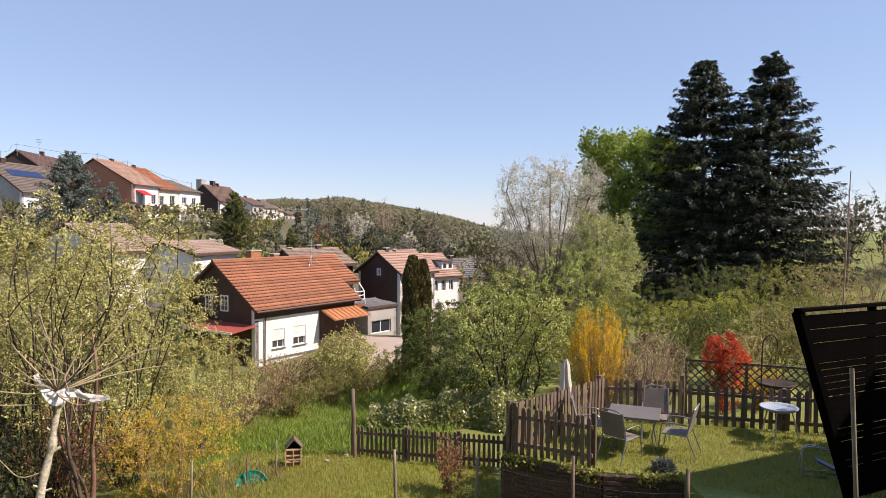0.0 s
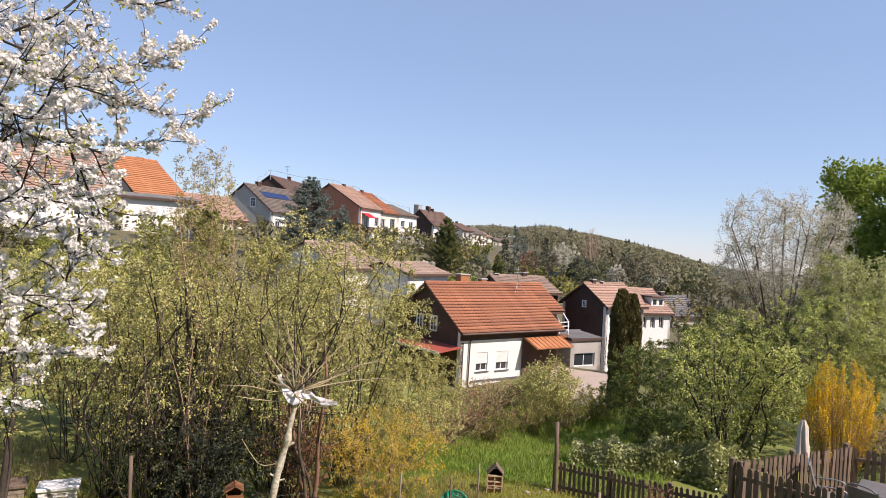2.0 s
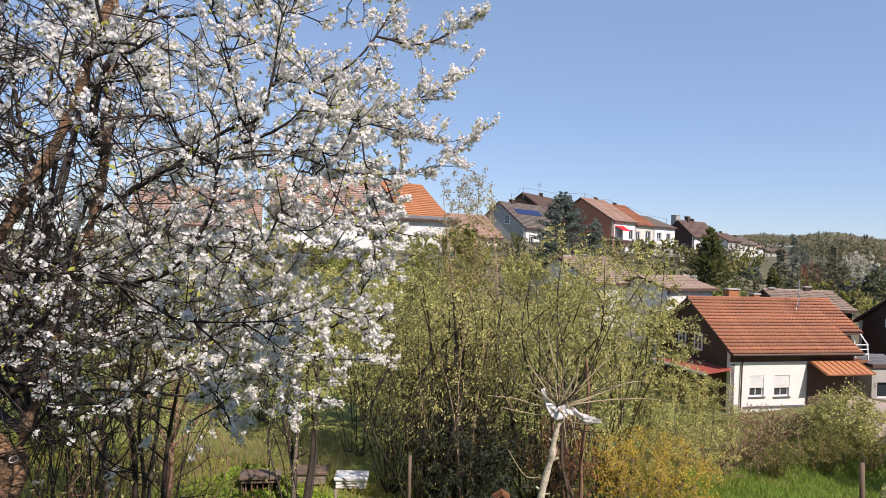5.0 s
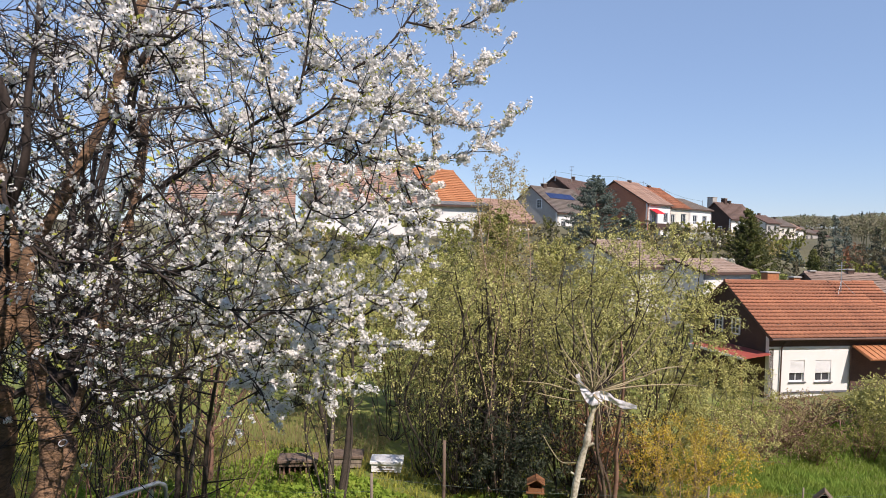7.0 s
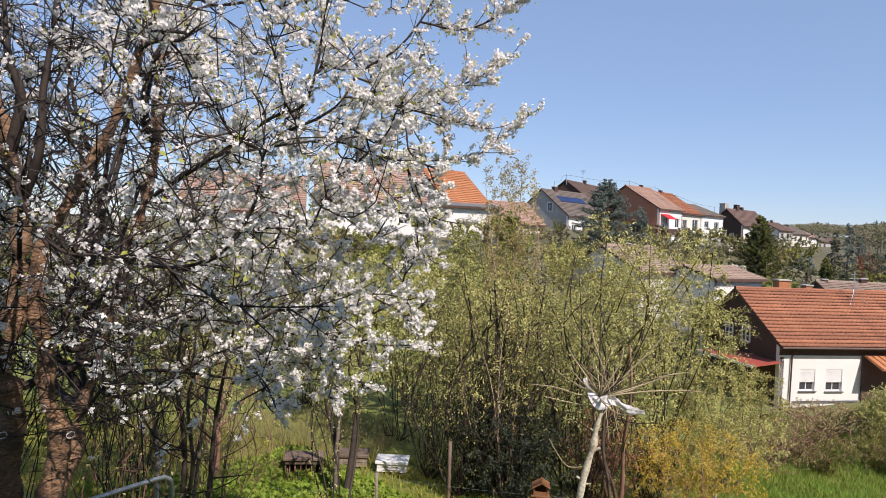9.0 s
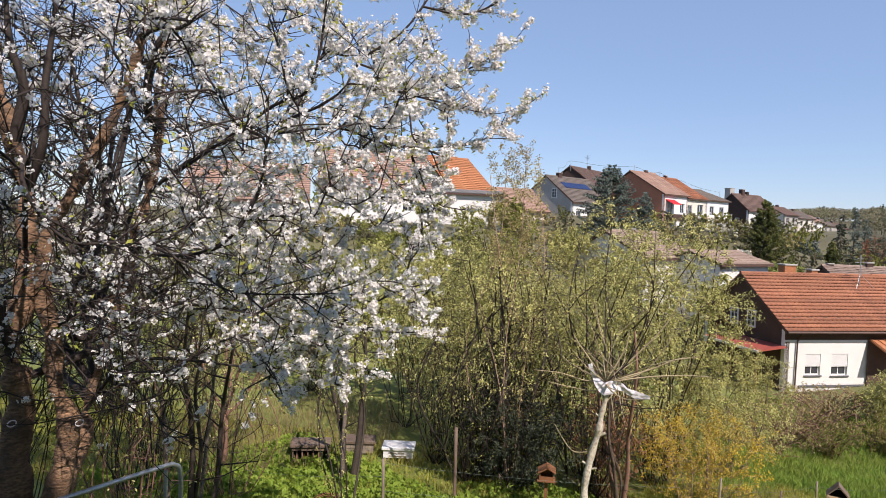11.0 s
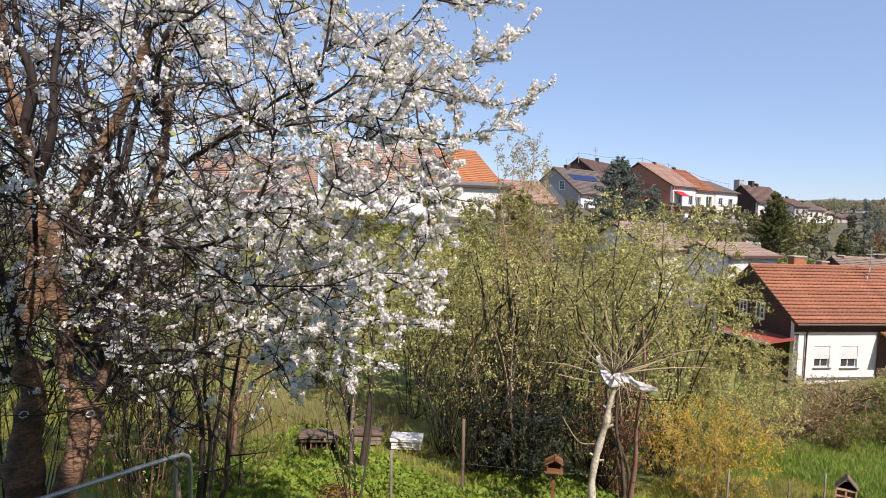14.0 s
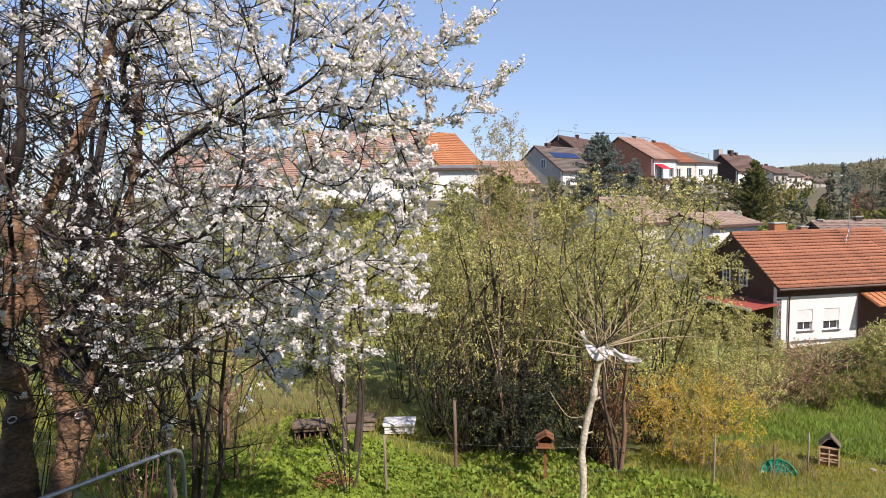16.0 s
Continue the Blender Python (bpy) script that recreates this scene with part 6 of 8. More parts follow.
forsythia(4.5, 18.5, 2.35, 0.92, R2)
shrub("photinia", "bright red-leaved photinia bush behind the lattice", 6.95, 15.75, (0.6, 0.58), 2.05, 10, 380, 9500, 0.05, M["leaf_red"], M["twig_dry"], R2, low=0.42, hollow=0.3)
shrub("shrub", "dry twiggy shrub without leaves behind the fence", 5.2, 15.7, (1.0, 0.8), 2.45, 40, 2400, 500, 0.05, M["leaf_olive"], M["twig_dry"], R2, low=0.05, hollow=0.5, tip=0.0044, step=0.16)
shrub("shrub", "low yellow-green shrub by the lattice", 8.1, 16.2, (0.8, 0.6), 1.1, 16, 260, 5000, 0.06, M["leaf_yellow"], M["twig_dry"], R2, low=0.0, hollow=0.2)
shrub("shrub", "bronze-leaved young shrub in front of the low fence", 0.28, 13.2, (0.5, 0.42), 1.35, 12, 130, 1200, 0.065, M["leaf_bronze"], M["twig_dry"], R2, low=0.1, hollow=0.2, tip=0.003)
shrub("shrub", "reddish-leaved bush by the timber screen", 8.6, 12.6, (0.8, 0.8), 2.9, 9, 240, 2200, 0.09, M["leaf_bronze"], M["twig_dry"], R2, low=0.3, hollow=0.2)
tree("tree", "bare grey tree at the far meadow", 24.0, 38.2, 0.9, 6.4, (2.4, 2.4, 2.6), 4.7, 700, 0, 0.1, M["leaf_olive"], M["bark_grey"], R2, tip=0.008, limit=0.05, forks=7, step=0.4, hollow=0.2)
for k in range(12):
    d, az = R2.uniform(70, 130), 24 + k * 1.1 + R2.uniform(-0.6, 0.6)
    x, y = d * math.sin(radians(az)), d * math.cos(radians(az))
    h = R2.uniform(4.5, 7.5)
    tree("tree", "bare hedgerow tree along the far meadow", x, y, ground_z(x, y), h, (h * 0.45, h * 0.45, h * 0.42), ground_z(x, y) + h * 0.58, 90, 900, 0.3, M[("wood_bare", "wood_green", "wood_bare")[k % 3]], M["bark_grey"], R2, tip=0.012, limit=0.06, forks=6, step=0.7, hollow=0.3)
spruce("spruce", "spruce at the edge of the meadow", 33.2, 44.0, 1.2, 10.0, 2.4, M["needle"], R2, whorls=24, per=8, sprays=36, spray=0.45)

for x, y, h, m in ((8.4, 18.2, 1.7, "leaf_olive"), (9.8, 18.8, 1.9, "leaf_bush"), (7.3, 19.6, 2.0, "leaf_deep"), (11.3, 18.4, 1.7, "leaf_yellow"), (6.0, 18.4, 1.6, "leaf_olive"), (12.6, 19.6, 1.9, "leaf_olive"), (9.0, 21.0, 2.2, "leaf_deep"), (5.6, 20.4, 2.1, "leaf_deep")):
    shrub("shrub", "low garden bush with dry twigs and new leaves", x, y, (1.1, 0.9), h, 18, 360, 2600, 0.075, M[m], M["twig_dry"], R2, M["twig_red"], low=0.0, hollow=0.25, tip=0.004)
for x, y, h, m in ((10.6, 20.6, 2.4, "leaf_olive"), (12.0, 20.9, 2.2, "wood_bare"), (13.6, 23.4, 2.5, "leaf_olive"), (11.6, 18.2, 1.7, "wood_bare"), (16.4, 25.6, 2.4, "wood_bare"), (12.2, 18.4, 2.9, "leaf_bronze"), (16.2, 24.4, 2.6, "leaf_olive"), (19.2, 28.4, 3.0, "wood_bare"), (18.0, 30.5, 3.0, "leaf_olive"), (21.5, 31.0, 3.2, "wood_bare"), (23.5, 35.0, 3.2, "leaf_olive")):
    shrub("shrub", "sparse brown-twigged bush before the far meadow", x, y, (h * 0.45, h * 0.45), h, 16, 320, 1500, 0.06, M[m], M["bark_dark"], R2, M["twig_red"], low=0.05, hollow=0.2, tip=0.0045)
# bushes that close the view towards the far meadow
# mostly deep green, so that dark gaps between brighter bushes are coloured in
for k in range(34):
    d, az = R2.uniform(27, 60), R2.uniform(2, 32)
    x, y = d * math.sin(radians(az)), d * math.cos(radians(az))
    h = R2.uniform(2.0, 3.2) if az > 14 else R2.uniform(2.8, 4.6)
    shrub("shrub", "bushes filling the gardens towards the meadow", x, y, (h * 0.8, h * 0.7), h, 6, 90, 2000, 0.13, M[("leaf_deep", "leaf_bush", "leaf_deep", "leaf_deep", "wood_bare")[k % 5]], M["bark_grey"], R2, M["twig_dark"], low=0.0, hollow=0.4, step=0.45, tip=0.006, up=0.3)
# conifers and trees between the houses
spruce("blue_spruce", "broad blue-green spruce in front of the hillside houses", -39.4, 70.0, 2.4, 9.7, 4.6, M["needle_blue"], R2, whorls=36, per=13, sprays=66, spray=0.34, droop=0.1, taper=0.62)
spruce("blue_spruce", "small blue-green spruce in front of the hillside houses", -35.8, 71.5, 2.4, 6.5, 1.9, M["needle_blue"], R2, whorls=28, per=9, sprays=44, spray=0.28, droop=0.1, taper=0.7)
spruce("yew", "broad yellowish-green conifer on the slope", -23.9, 76.2, -0.4, 8.7, 3.4, M["needle_green"], R2, whorls=36, per=12, sprays=84, spray=0.27, droop=-0.2)
spruce("spruce", "dark spruce below the far houses", -18.0, 79.0, -2.0, 6.0, 1.6, M["needle_green"], R2, whorls=28, per=9, sprays=60, spray=0.27)
for k, (x, y, top, wide) in enumerate(((-25.0, 115.3, 7.9, 2.0), (-24.1, 119.6, 9.4, 2.2), (-23.0, 122.9, 7.6, 2.1), (-19.0, 123.5, 7.5, 1.8), (-16.8, 116.8, 5.0, 2.0), (-14.3, 115.1, 4.7, 2.1), (-12.5, 117.3, 5.0, 2.2), (-10.4, 113.5, 4.4, 2.0), (-8.1, 119.7, 3.8, 2.1), (-5.1, 134.9, 5.5, 2.4), (-0.85, 118.0, 3.7, 2.0), (-20.9, 128.3, 4.6, 2.2), (-3.4, 128.0, 3.8, 2.2), (-27.0, 101.5, 4.8, 1.7), (-26.6, 106.7, 3.9, 1.8), (-12.6, 111.3, 3.4, 2.1), (-9.0, 111.6, 2.9, 2.0), (9.6, 179.7, 4.6, 2.3), (6.1, 169.9, 3.1, 2.2))):
    z = ground_z(x, y) - 0.5
    # two in three wear the paler blue needles, distance haze put into colour
    spruce("spruce", "dark spruce at the foot of the wooded hill", x, y, z, top - z, wide, M["needle_blue"] if k % 3 else M["needle"], R2, whorls=24, per=7, sprays=18, spray=0.5, group="spruces below the hill")
# shrubs and small trees over the slope below the houses
for k in range(46):
    d, az = R2.uniform(19, 62), R2.uniform(-66, -20)
    x, y = d * math.sin(radians(az)), d * math.cos(radians(az))
    if math.hypot(x + 12, y - 44) < 11 or (d > 44 and az < -38) or math.hypot(x + 25, y - 60) < 9 or (az > -24 and d < 40):
        continue
    h = R2.uniform(2.6, 4.4)
    m = ("leaf_spring", "leaf_bush", "leaf_olive", "leaf_green", "leaf_spring")[k % 5]
    shrub("shrub", "hillside garden shrub coming into leaf", x, y, (h * 0.6, h * 0.6), h, 7, 110, 2600, 0.13, M[m], M["bark_grey"], R2, M["twig_dark"], low=0.04, hollow=0.3, step=0.35, tip=0.005)
FAR_BUSHES = []
for k in range(62):
    d, az = R2.uniform(58, 98), R2.uniform(-34, 11)
    x, y = d * math.sin(radians(az)), d * math.cos(radians(az))
    if math.hypot(x + 24, y - 60) < 10 or math.hypot(x + 5, y - 66) < 11 or (az < -22 and d > 90):
        continue
    h = R2.uniform(2.6, 4.6)
    m = ("leaf_bush", "leaf_spring", "wood_bare", "leaf_olive", "wood_green")[k % 5]
    shrub("shrub", "shrub on the slope between the houses", x, y, (h * 0.65, h * 0.65), h, 5, 60, 1600, 0.21, M[m], M["bark_grey"], R2, M["twig_dark"], low=0.02, hollow=0.4, step=0.5, tip=0.007, bulk=FAR_BUSHES)
tree("tree", "bare reddish-brown tree between the conifers", -20.4, 114.2, ground_z(-20.4, 114.2), 5.9 - ground_z(-20.4, 114.2), (2.3, 2.3, 3.4), 2.2, 300, 1500, 0.3, M["leaf_bronze"], M["twig_dry"], R2, tip=0.016, limit=0.07, forks=9, step=0.6, hollow=0.2)
tree("tree", "bare tall tree standing over the far wood", -10.6, 124.5, ground_z(-10.6, 124.5), 11.0 - ground_z(-10.6, 124.5), (2.2, 2.2, 4.4), 6.0, 420, 0, 0.1, M["leaf_olive"], M["twig_dry"], R2, tip=0.02, limit=0.08, forks=9, step=0.6, hollow=0.2)
for x, y, h in ((-22, 27, 3.0), (-25, 30.5, 3.2), (-28, 36, 3.2), (-31, 39, 3.0), (-20, 24, 3.0), (-33, 43, 2.8), (-27, 32, 3.0), (-24, 26, 2.8), (-35, 47, 2.8), (-30, 33, 2.6), (-32, 36, 2.6), (-34, 38.5, 2.6), (-31, 35, 2.6), (-36, 40.5, 2.4), (-33, 34.5, 2.4), (-29, 30, 2.6)):
    shrub("shrub", "olive hillside bush under the white houses", x, y, (h * 0.8, h * 0.7), h, 6, 90, 2000, 0.15, M["leaf_bush"], M["bark_grey"], R2, M["twig_dark"], low=0.0, hollow=0.4, step=0.45, tip=0.005)
for k in range(22):
    u = k / 21
    x, y = -42.0 + u * 5.6 + R2.normal(0, 0.7), 30.2 + u * 4.4 + R2.normal(0, 1.2)
    h = R2.uniform(1.2, 2.2)
    shrub("shrub", "olive bush on the bank under the white houses", x, y, (h * 0.8, h * 0.7), h, 5, 60, 1300, 0.15, M[("leaf_bush", "leaf_olive", "leaf_green", "leaf_bush", "wood_bare")[k % 5]], M["bark_grey"], R2, M["twig_dark"], low=0.0, hollow=0.4, step=0.45, tip=0.005)
for k in range(12):
    x, y = -31.6 + R2.normal(0, 1.6), 88.0 + R2.normal(0, 2.4)
    h = R2.uniform(1.6, 3.0)
    shrub("shrub", "bush on the bank beside the yew", x, y, (h * 0.85, h * 0.7), h, 4, 30, 620, 0.24, M[("leaf_bush", "leaf_olive", "pale_blossom")[k % 3]], M["bark_grey"], R2, M["twig_dark"], low=0.0, hollow=0.5, step=0.8, tip=0.008, bulk=FAR_BUSHES)
# hedges and bushes on the bank under the row
for k in range(120):
    d, az = R2.uniform(58, 94), R2.uniform(-45, -14)
    x, y = d * math.sin(radians(az)), d * math.cos(radians(az))
    if math.hypot(x + 28.5, y - 61) < 7 or math.hypot(x + 20, y - 58) < 6:
        continue
    h = R2.uniform(1.6, 2.9)
    shrub("shrub", "olive and brown bush on the bank below the row", x, y, (h * 0.85, h * 0.7), h, 4, 30, 620, 0.24, M[("leaf_bush", "wood_bare", "leaf_olive", "wood_green")[k % 4]], M["bark_grey"], R2, M["twig_dark"], low=0.0, hollow=0.5, step=0.8, tip=0.008, bulk=FAR_BUSHES)
for k in range(18):
    d, az = R2.uniform(92, 135), R2.uniform(-20, -7)
    x, y = d * math.sin(radians(az)), d * math.cos(radians(az))
    h = R2.uniform(3.0, 5.0)
    shrub("shrub", "bush at the foot of the far houses", x, y, (h * 0.8, h * 0.7), h, 4, 36, 700, 0.36, M[("leaf_bush", "wood_bare", "wood_green")[k % 3]], M["bark_grey"], R2, M["twig_dark"], low=0.0, hollow=0.5, step=0.9, tip=0.01, bulk=FAR_BUSHES)
for k in range(26):
    d, az = R2.uniform(104, 165), R2.uniform(-20.5, -13.5)
    x, y = d * math.sin(radians(az)), d * math.cos(radians(az))
    h = R2.uniform(2.4, 4.2)
    shrub("shrub", "bush on the slope before the far row", x, y, (h * 0.8, h * 0.7), h, 4, 36, 700, 0.34, M[("leaf_bush", "leaf_olive", "wood_green", "pale_blossom", "wood_bare")[k % 5]], M["bark_grey"], R2, M["twig_dark"], low=0.0, hollow=0.5, step=0.9, tip=0.01, bulk=FAR_BUSHES)
for k in range(16):
    x, y = -44 + k * 1.25 + R2.normal(0, 0.8), 82 + k * 0.75 + R2.normal(0, 1.5)
    h = R2.uniform(2.2, 3.6)
    shrub("shrub", "dark hedge shrub below the row houses", x, y, (h * 0.6, h * 0.6), h, 5, 50, 1000, 0.28, M[("leaf_bush", "wood_bare", "leaf_olive")[k % 3]], M["bark_grey"], R2, M["twig_dark"], low=0.02, hollow=0.4, step=0.5, tip=0.007, bulk=FAR_BUSHES)
for k, (x, y, h, m) in enumerate(((-33, 66, 4.4, "wood_bare"), (-29.5, 70, 4.0, "leaf_olive"), (-26, 70, 4.0, "leaf_bush"), (-36, 60, 4.6, "leaf_spring"), (-31, 48, 4.5, "leaf_spring"), (-24, 44, 5.0, "leaf_spring"), (-36, 46, 3.4, "leaf_bush"), (-17.5, 47.5, 4.6, "leaf_bush"), (-15.5, 45.5, 4.4, "leaf_bronze"), (-41, 68, 3.6, "leaf_spring"), (-20, 70, 4.0, "leaf_green"), (-38, 38, 3.0, "leaf_spring"), (-45, 58, 4.0, "leaf_olive"), (-15, 95, 6, "wood_bare"), (-8, 90, 6, "wood_green"), (-2, 95, 7, "wood_bare"), (5, 92, 6, "wood_green"), (-48, 50, 3.0, "leaf_bush"))):
    tree("tree", "hillside garden tree coming into leaf", x, y, ground_z(x, y), h, (h * 0.55, h * 0.55, h * 0.42), ground_z(x, y) + h * 0.62, 110, 1900, 0.28, M[m], M["bark_grey"], R2, tip=0.008, limit=0.04, forks=6, step=0.5, hollow=0.4)
for x, y, top in ((-14.3, 114.0, 7.6), (-5.0, 108.0, 4.0), (1.6, 107.0, 2.0), (-3.3, 105.0, 1.9), (-23.0, 66.1, 3.4)):
    h = top - ground_z(x, y)
    tree("cherry_tree", "white flowering tree far off among the woods", x, y, ground_z(x, y), h, (h * 0.27, h * 0.27, h * 0.3), ground_z(x, y) + h * 0.68, 140, 2200, 0.3, M["pale_blossom"], M["bark_grey"], R2, tip=0.01, limit=0.05, forks=6, step=0.6, hollow=0.3)

bulk_object("slope_bushes", "olive, brown and white-flowering bushes on the far slope", "bush", FAR_BUSHES)


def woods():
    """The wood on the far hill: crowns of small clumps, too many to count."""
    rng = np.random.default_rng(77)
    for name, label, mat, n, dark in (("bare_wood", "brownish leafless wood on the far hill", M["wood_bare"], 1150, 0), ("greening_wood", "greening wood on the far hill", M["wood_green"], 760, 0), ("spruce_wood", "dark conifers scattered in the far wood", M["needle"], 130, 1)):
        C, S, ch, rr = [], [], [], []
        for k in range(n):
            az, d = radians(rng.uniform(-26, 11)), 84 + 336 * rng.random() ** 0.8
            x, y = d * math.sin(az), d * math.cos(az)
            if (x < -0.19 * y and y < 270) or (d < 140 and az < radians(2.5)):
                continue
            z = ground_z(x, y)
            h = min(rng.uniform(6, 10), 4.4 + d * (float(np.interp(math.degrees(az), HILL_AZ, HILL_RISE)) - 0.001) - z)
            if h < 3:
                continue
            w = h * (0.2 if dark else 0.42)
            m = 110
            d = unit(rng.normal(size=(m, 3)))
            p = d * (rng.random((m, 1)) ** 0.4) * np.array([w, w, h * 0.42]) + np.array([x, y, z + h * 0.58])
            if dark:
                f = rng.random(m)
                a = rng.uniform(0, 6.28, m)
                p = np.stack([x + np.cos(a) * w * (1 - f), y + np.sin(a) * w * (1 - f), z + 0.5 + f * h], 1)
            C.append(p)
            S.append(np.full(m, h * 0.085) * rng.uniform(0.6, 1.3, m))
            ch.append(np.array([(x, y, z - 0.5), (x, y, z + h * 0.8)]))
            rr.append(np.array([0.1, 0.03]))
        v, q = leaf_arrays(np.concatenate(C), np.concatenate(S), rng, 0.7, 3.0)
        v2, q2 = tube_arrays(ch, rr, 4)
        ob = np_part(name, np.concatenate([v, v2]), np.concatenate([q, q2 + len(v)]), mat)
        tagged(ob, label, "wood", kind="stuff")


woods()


# ---- the garden ----
def terrace():
    ring = [(1.25, 12.5), (2.95, 11.58), (4.3, 11.38), (4.4, 9.4), (13, 6.5), (13, 12.4), (8.0, 13.8), (5.45, 14.45), (3.7, 14.7)]
    bm = bmesh.new()
    n = len(ring)
    top = [bm.verts.new((x, y, 0.0)) for x, y in ring]
    low = [bm.verts.new((x, y, -1.5)) for x, y in ring]
    bm.faces.new(top)
    for k in range(n):
        bm.faces.new((low[k], low[(k + 1) % n], top[(k + 1) % n], top[k]))
    bmesh.ops.recalc_face_normals(bm, faces=bm.faces)
    tagged(part("terrace", bm, M["grass"]), "raised grassy sitting terrace", "terrace", kind="structure")
    # the wall's unlit face is darkened through its brick colour
    wall = thing("retaining_wall", "low brick retaining wall before the terrace, darkened for shade", "wall", kind="structure")
    me = None
    rng = np.random.default_rng(4)
    for (x0, y0), (x1, y1) in ((ring[0], ring[1]), (ring[1], ring[2])):
        d = Vector((x1 - x0, y1 - y0, 0))
        yaw = math.degrees(math.atan2(d.y, d.x))
        ln = d.length
        part("mortar_bed", boxed(0, ln, -0.1, -0.004, -1.3, -0.03), M["soil"], wall).matrix_basis = pose(x0, y0, 0, 0, 0, yaw)
        c = int(ln / 0.25)
        for r in range(12):
            for k in range(c):
                m = pose(x0, y0, 0, 0, 0, yaw) @ pose(0.005 + k * ln / c + (0.06 if r % 2 else 0), -0.125 + rng.normal(0, 0.004), -0.1 - r * 0.088, 0, 0, rng.normal(0, 0.8))
                if me is None:
                    ob = part("brick", boxed(0, 0.236, 0, 0.1, 0, 0.074, 0.006), M["brick_brown"], wall)
                    me = ob.data
                    ob.matrix_basis = m
                else:
                    share("brick", me, wall, m)


terrace()
GRID_CACHE = {}


def picket_fence(label, x0, y0, x1, y1, z0, z1, tall, gap, wide, posts, post_h, lean=0.0, brace=False):
    d = math.hypot(x1 - x0, y1 - y0)
    yaw = math.degrees(math.atan2(y1 - y0, x1 - x0))
    slope = (z1 - z0) / d
    f = thing("picket_fence", label, "fence", pose(x0, y0, z0, 0, 0, yaw), group="garden fences")
    rng = np.random.default_rng(int(abs(x0) * 100))
    key = (round(tall, 2), wide)
    for z in (tall * 0.2, tall * 0.74):
        bm = boxed(0, d, 0.012, 0.05, z, z + 0.075, 0.006)
        for v in bm.verts:
            v.co.z += slope * v.co.x
        part("rail", bm, M["fence"], f)
    me = None
    n = int(d / gap)
    for k in range(n):
        x = (k + 0.5) * d / n
        m = pose(x + rng.normal(0, 0.006), 0, slope * x + rng.normal(0, 0.008), rng.normal(0, 0.8), rng.normal(0, 1.0))
        if key not in GRID_CACHE:
            bm = bmesh.new()
            w = wide / 2
            ring = [(-w, 0.05), (w, 0.05), (w, tall - w), (w * 0.45, tall - 0.012), (0, tall), (-w * 0.45, tall - 0.012), (-w, tall - w)]
            a = [bm.verts.new((px, -0.012, pz)) for px, pz in ring]
            b = [bm.verts.new((px, 0.01, pz)) for px, pz in ring]
            bm.faces.new(a)
            bm.faces.new(b[::-1])
            for i in range(7):
                bm.faces.new((a[i], b[i], b[(i + 1) % 7], a[(i + 1) % 7]))
            bmesh.ops.recalc_face_normals(bm, faces=bm.faces)
            ob = part("picket", bm, M["fence"], f)
            GRID_CACHE[key] = ob.data
            ob.matrix_basis = m
        else:
            share("picket", GRID_CACHE[key], f, m)
    for x in posts:
        p = part("post", boxed(-0.045, 0.045, 0.052, 0.142, -0.3, post_h, 0.012), M["fence"], f)
        p.matrix_basis = pose(x * d, 0, slope * x * d, 0, lean)
    return f


picket_fence("dark weathered picket fence at the terrace's front", 1.43, 12.4, 2.8, 11.72, 0, 0, 0.97, 0.118, 0.075, (0.0, 1.0), 1.02)
picket_fence("dark weathered picket fence along the terrace's side", 1.43, 12.45, 3.72, 14.6, 0, 0, 1.02, 0.125, 0.075, (0.0, 0.5, 1.0), 1.05)
picket_fence("dark weathered picket fence behind the seats", 3.75, 14.58, 5.42, 14.34, 0, 0, 1.0, 0.135, 0.075, (1.0,), 1.12)
picket_fence("dark picket fence towards the sunny lawn", 5.5, 14.33, 8.6, 13.5, 0, 0, 0.95, 0.172, 0.085, (0.62, 1.0), 0.95)
picket_fence("low dark picket fence beside the lower lawn", -2.05, 15.25, 1.5, 14.35, -1.08, -1.02, 0.78, 0.108, 0.062, (0.0, 0.36, 0.7, 1.0), 0.8)
for x, y, z, h, r, m, lab in ((-1.97, 15.17, -1.2, 1.8, 0.05, "fence", "tall weathered post at the low fence's end"), (-3.5, 13.9, -1.2, 1.0, 0.018, "wood_grey", "thin pale garden stake"), (-0.83, 12.57, -1.2, 1.25, 0.032, "wood_grey", "weathered garden stake holding a wire"), (0.74, 12.58, -1.2, 1.1, 0.036, "wood_grey", "weathered garden stake holding a wire"), (2.2, 10.55, -1.2, 1.85, 0.03, "fence", "dark stake in front of the terrace"), (3.9, 10.05, -1.0, 1.62, 0.035, "fence", "dark stake in front of the terrace"), (-9.13, 7.96, -1.2, 1.32, 0.03, "wood_grey", "pale stake holding a fence wire"), (-8.85, 9.6, -1.2, 1.6, 0.036, "fence", "grey wooden post in the thicket"), (-4.65, 12.1, -1.2, 1.2, 0.02, "wood_grey", "thin pale garden stake"), (-5.2, 13.0, -1.2, 1.3, 0.025, "fence", "dark stake beside the yellow bush"), (-3.98, 13.4, -1.2, 0.8, 0.02, "fence", "short dark stake in dry grass")):
    rng = np.random.default_rng(int(abs(x) * 50))
    dx, dy = rng.normal(0, 0.02 * h, 2)
    ob = tube_part("stake", [np.array([(x, y, z), (x + dx * 0.6, y + dy * 0.6, z + h * 0.6), (x + dx, y + dy, z + h), (x + dx, y + dy, z + h + 0.004)])], [np.array([r * 1.05, r, r * 0.92, 0.001])], M[m], None, 7)
    tagged(ob, lab, "stake", "garden stakes")


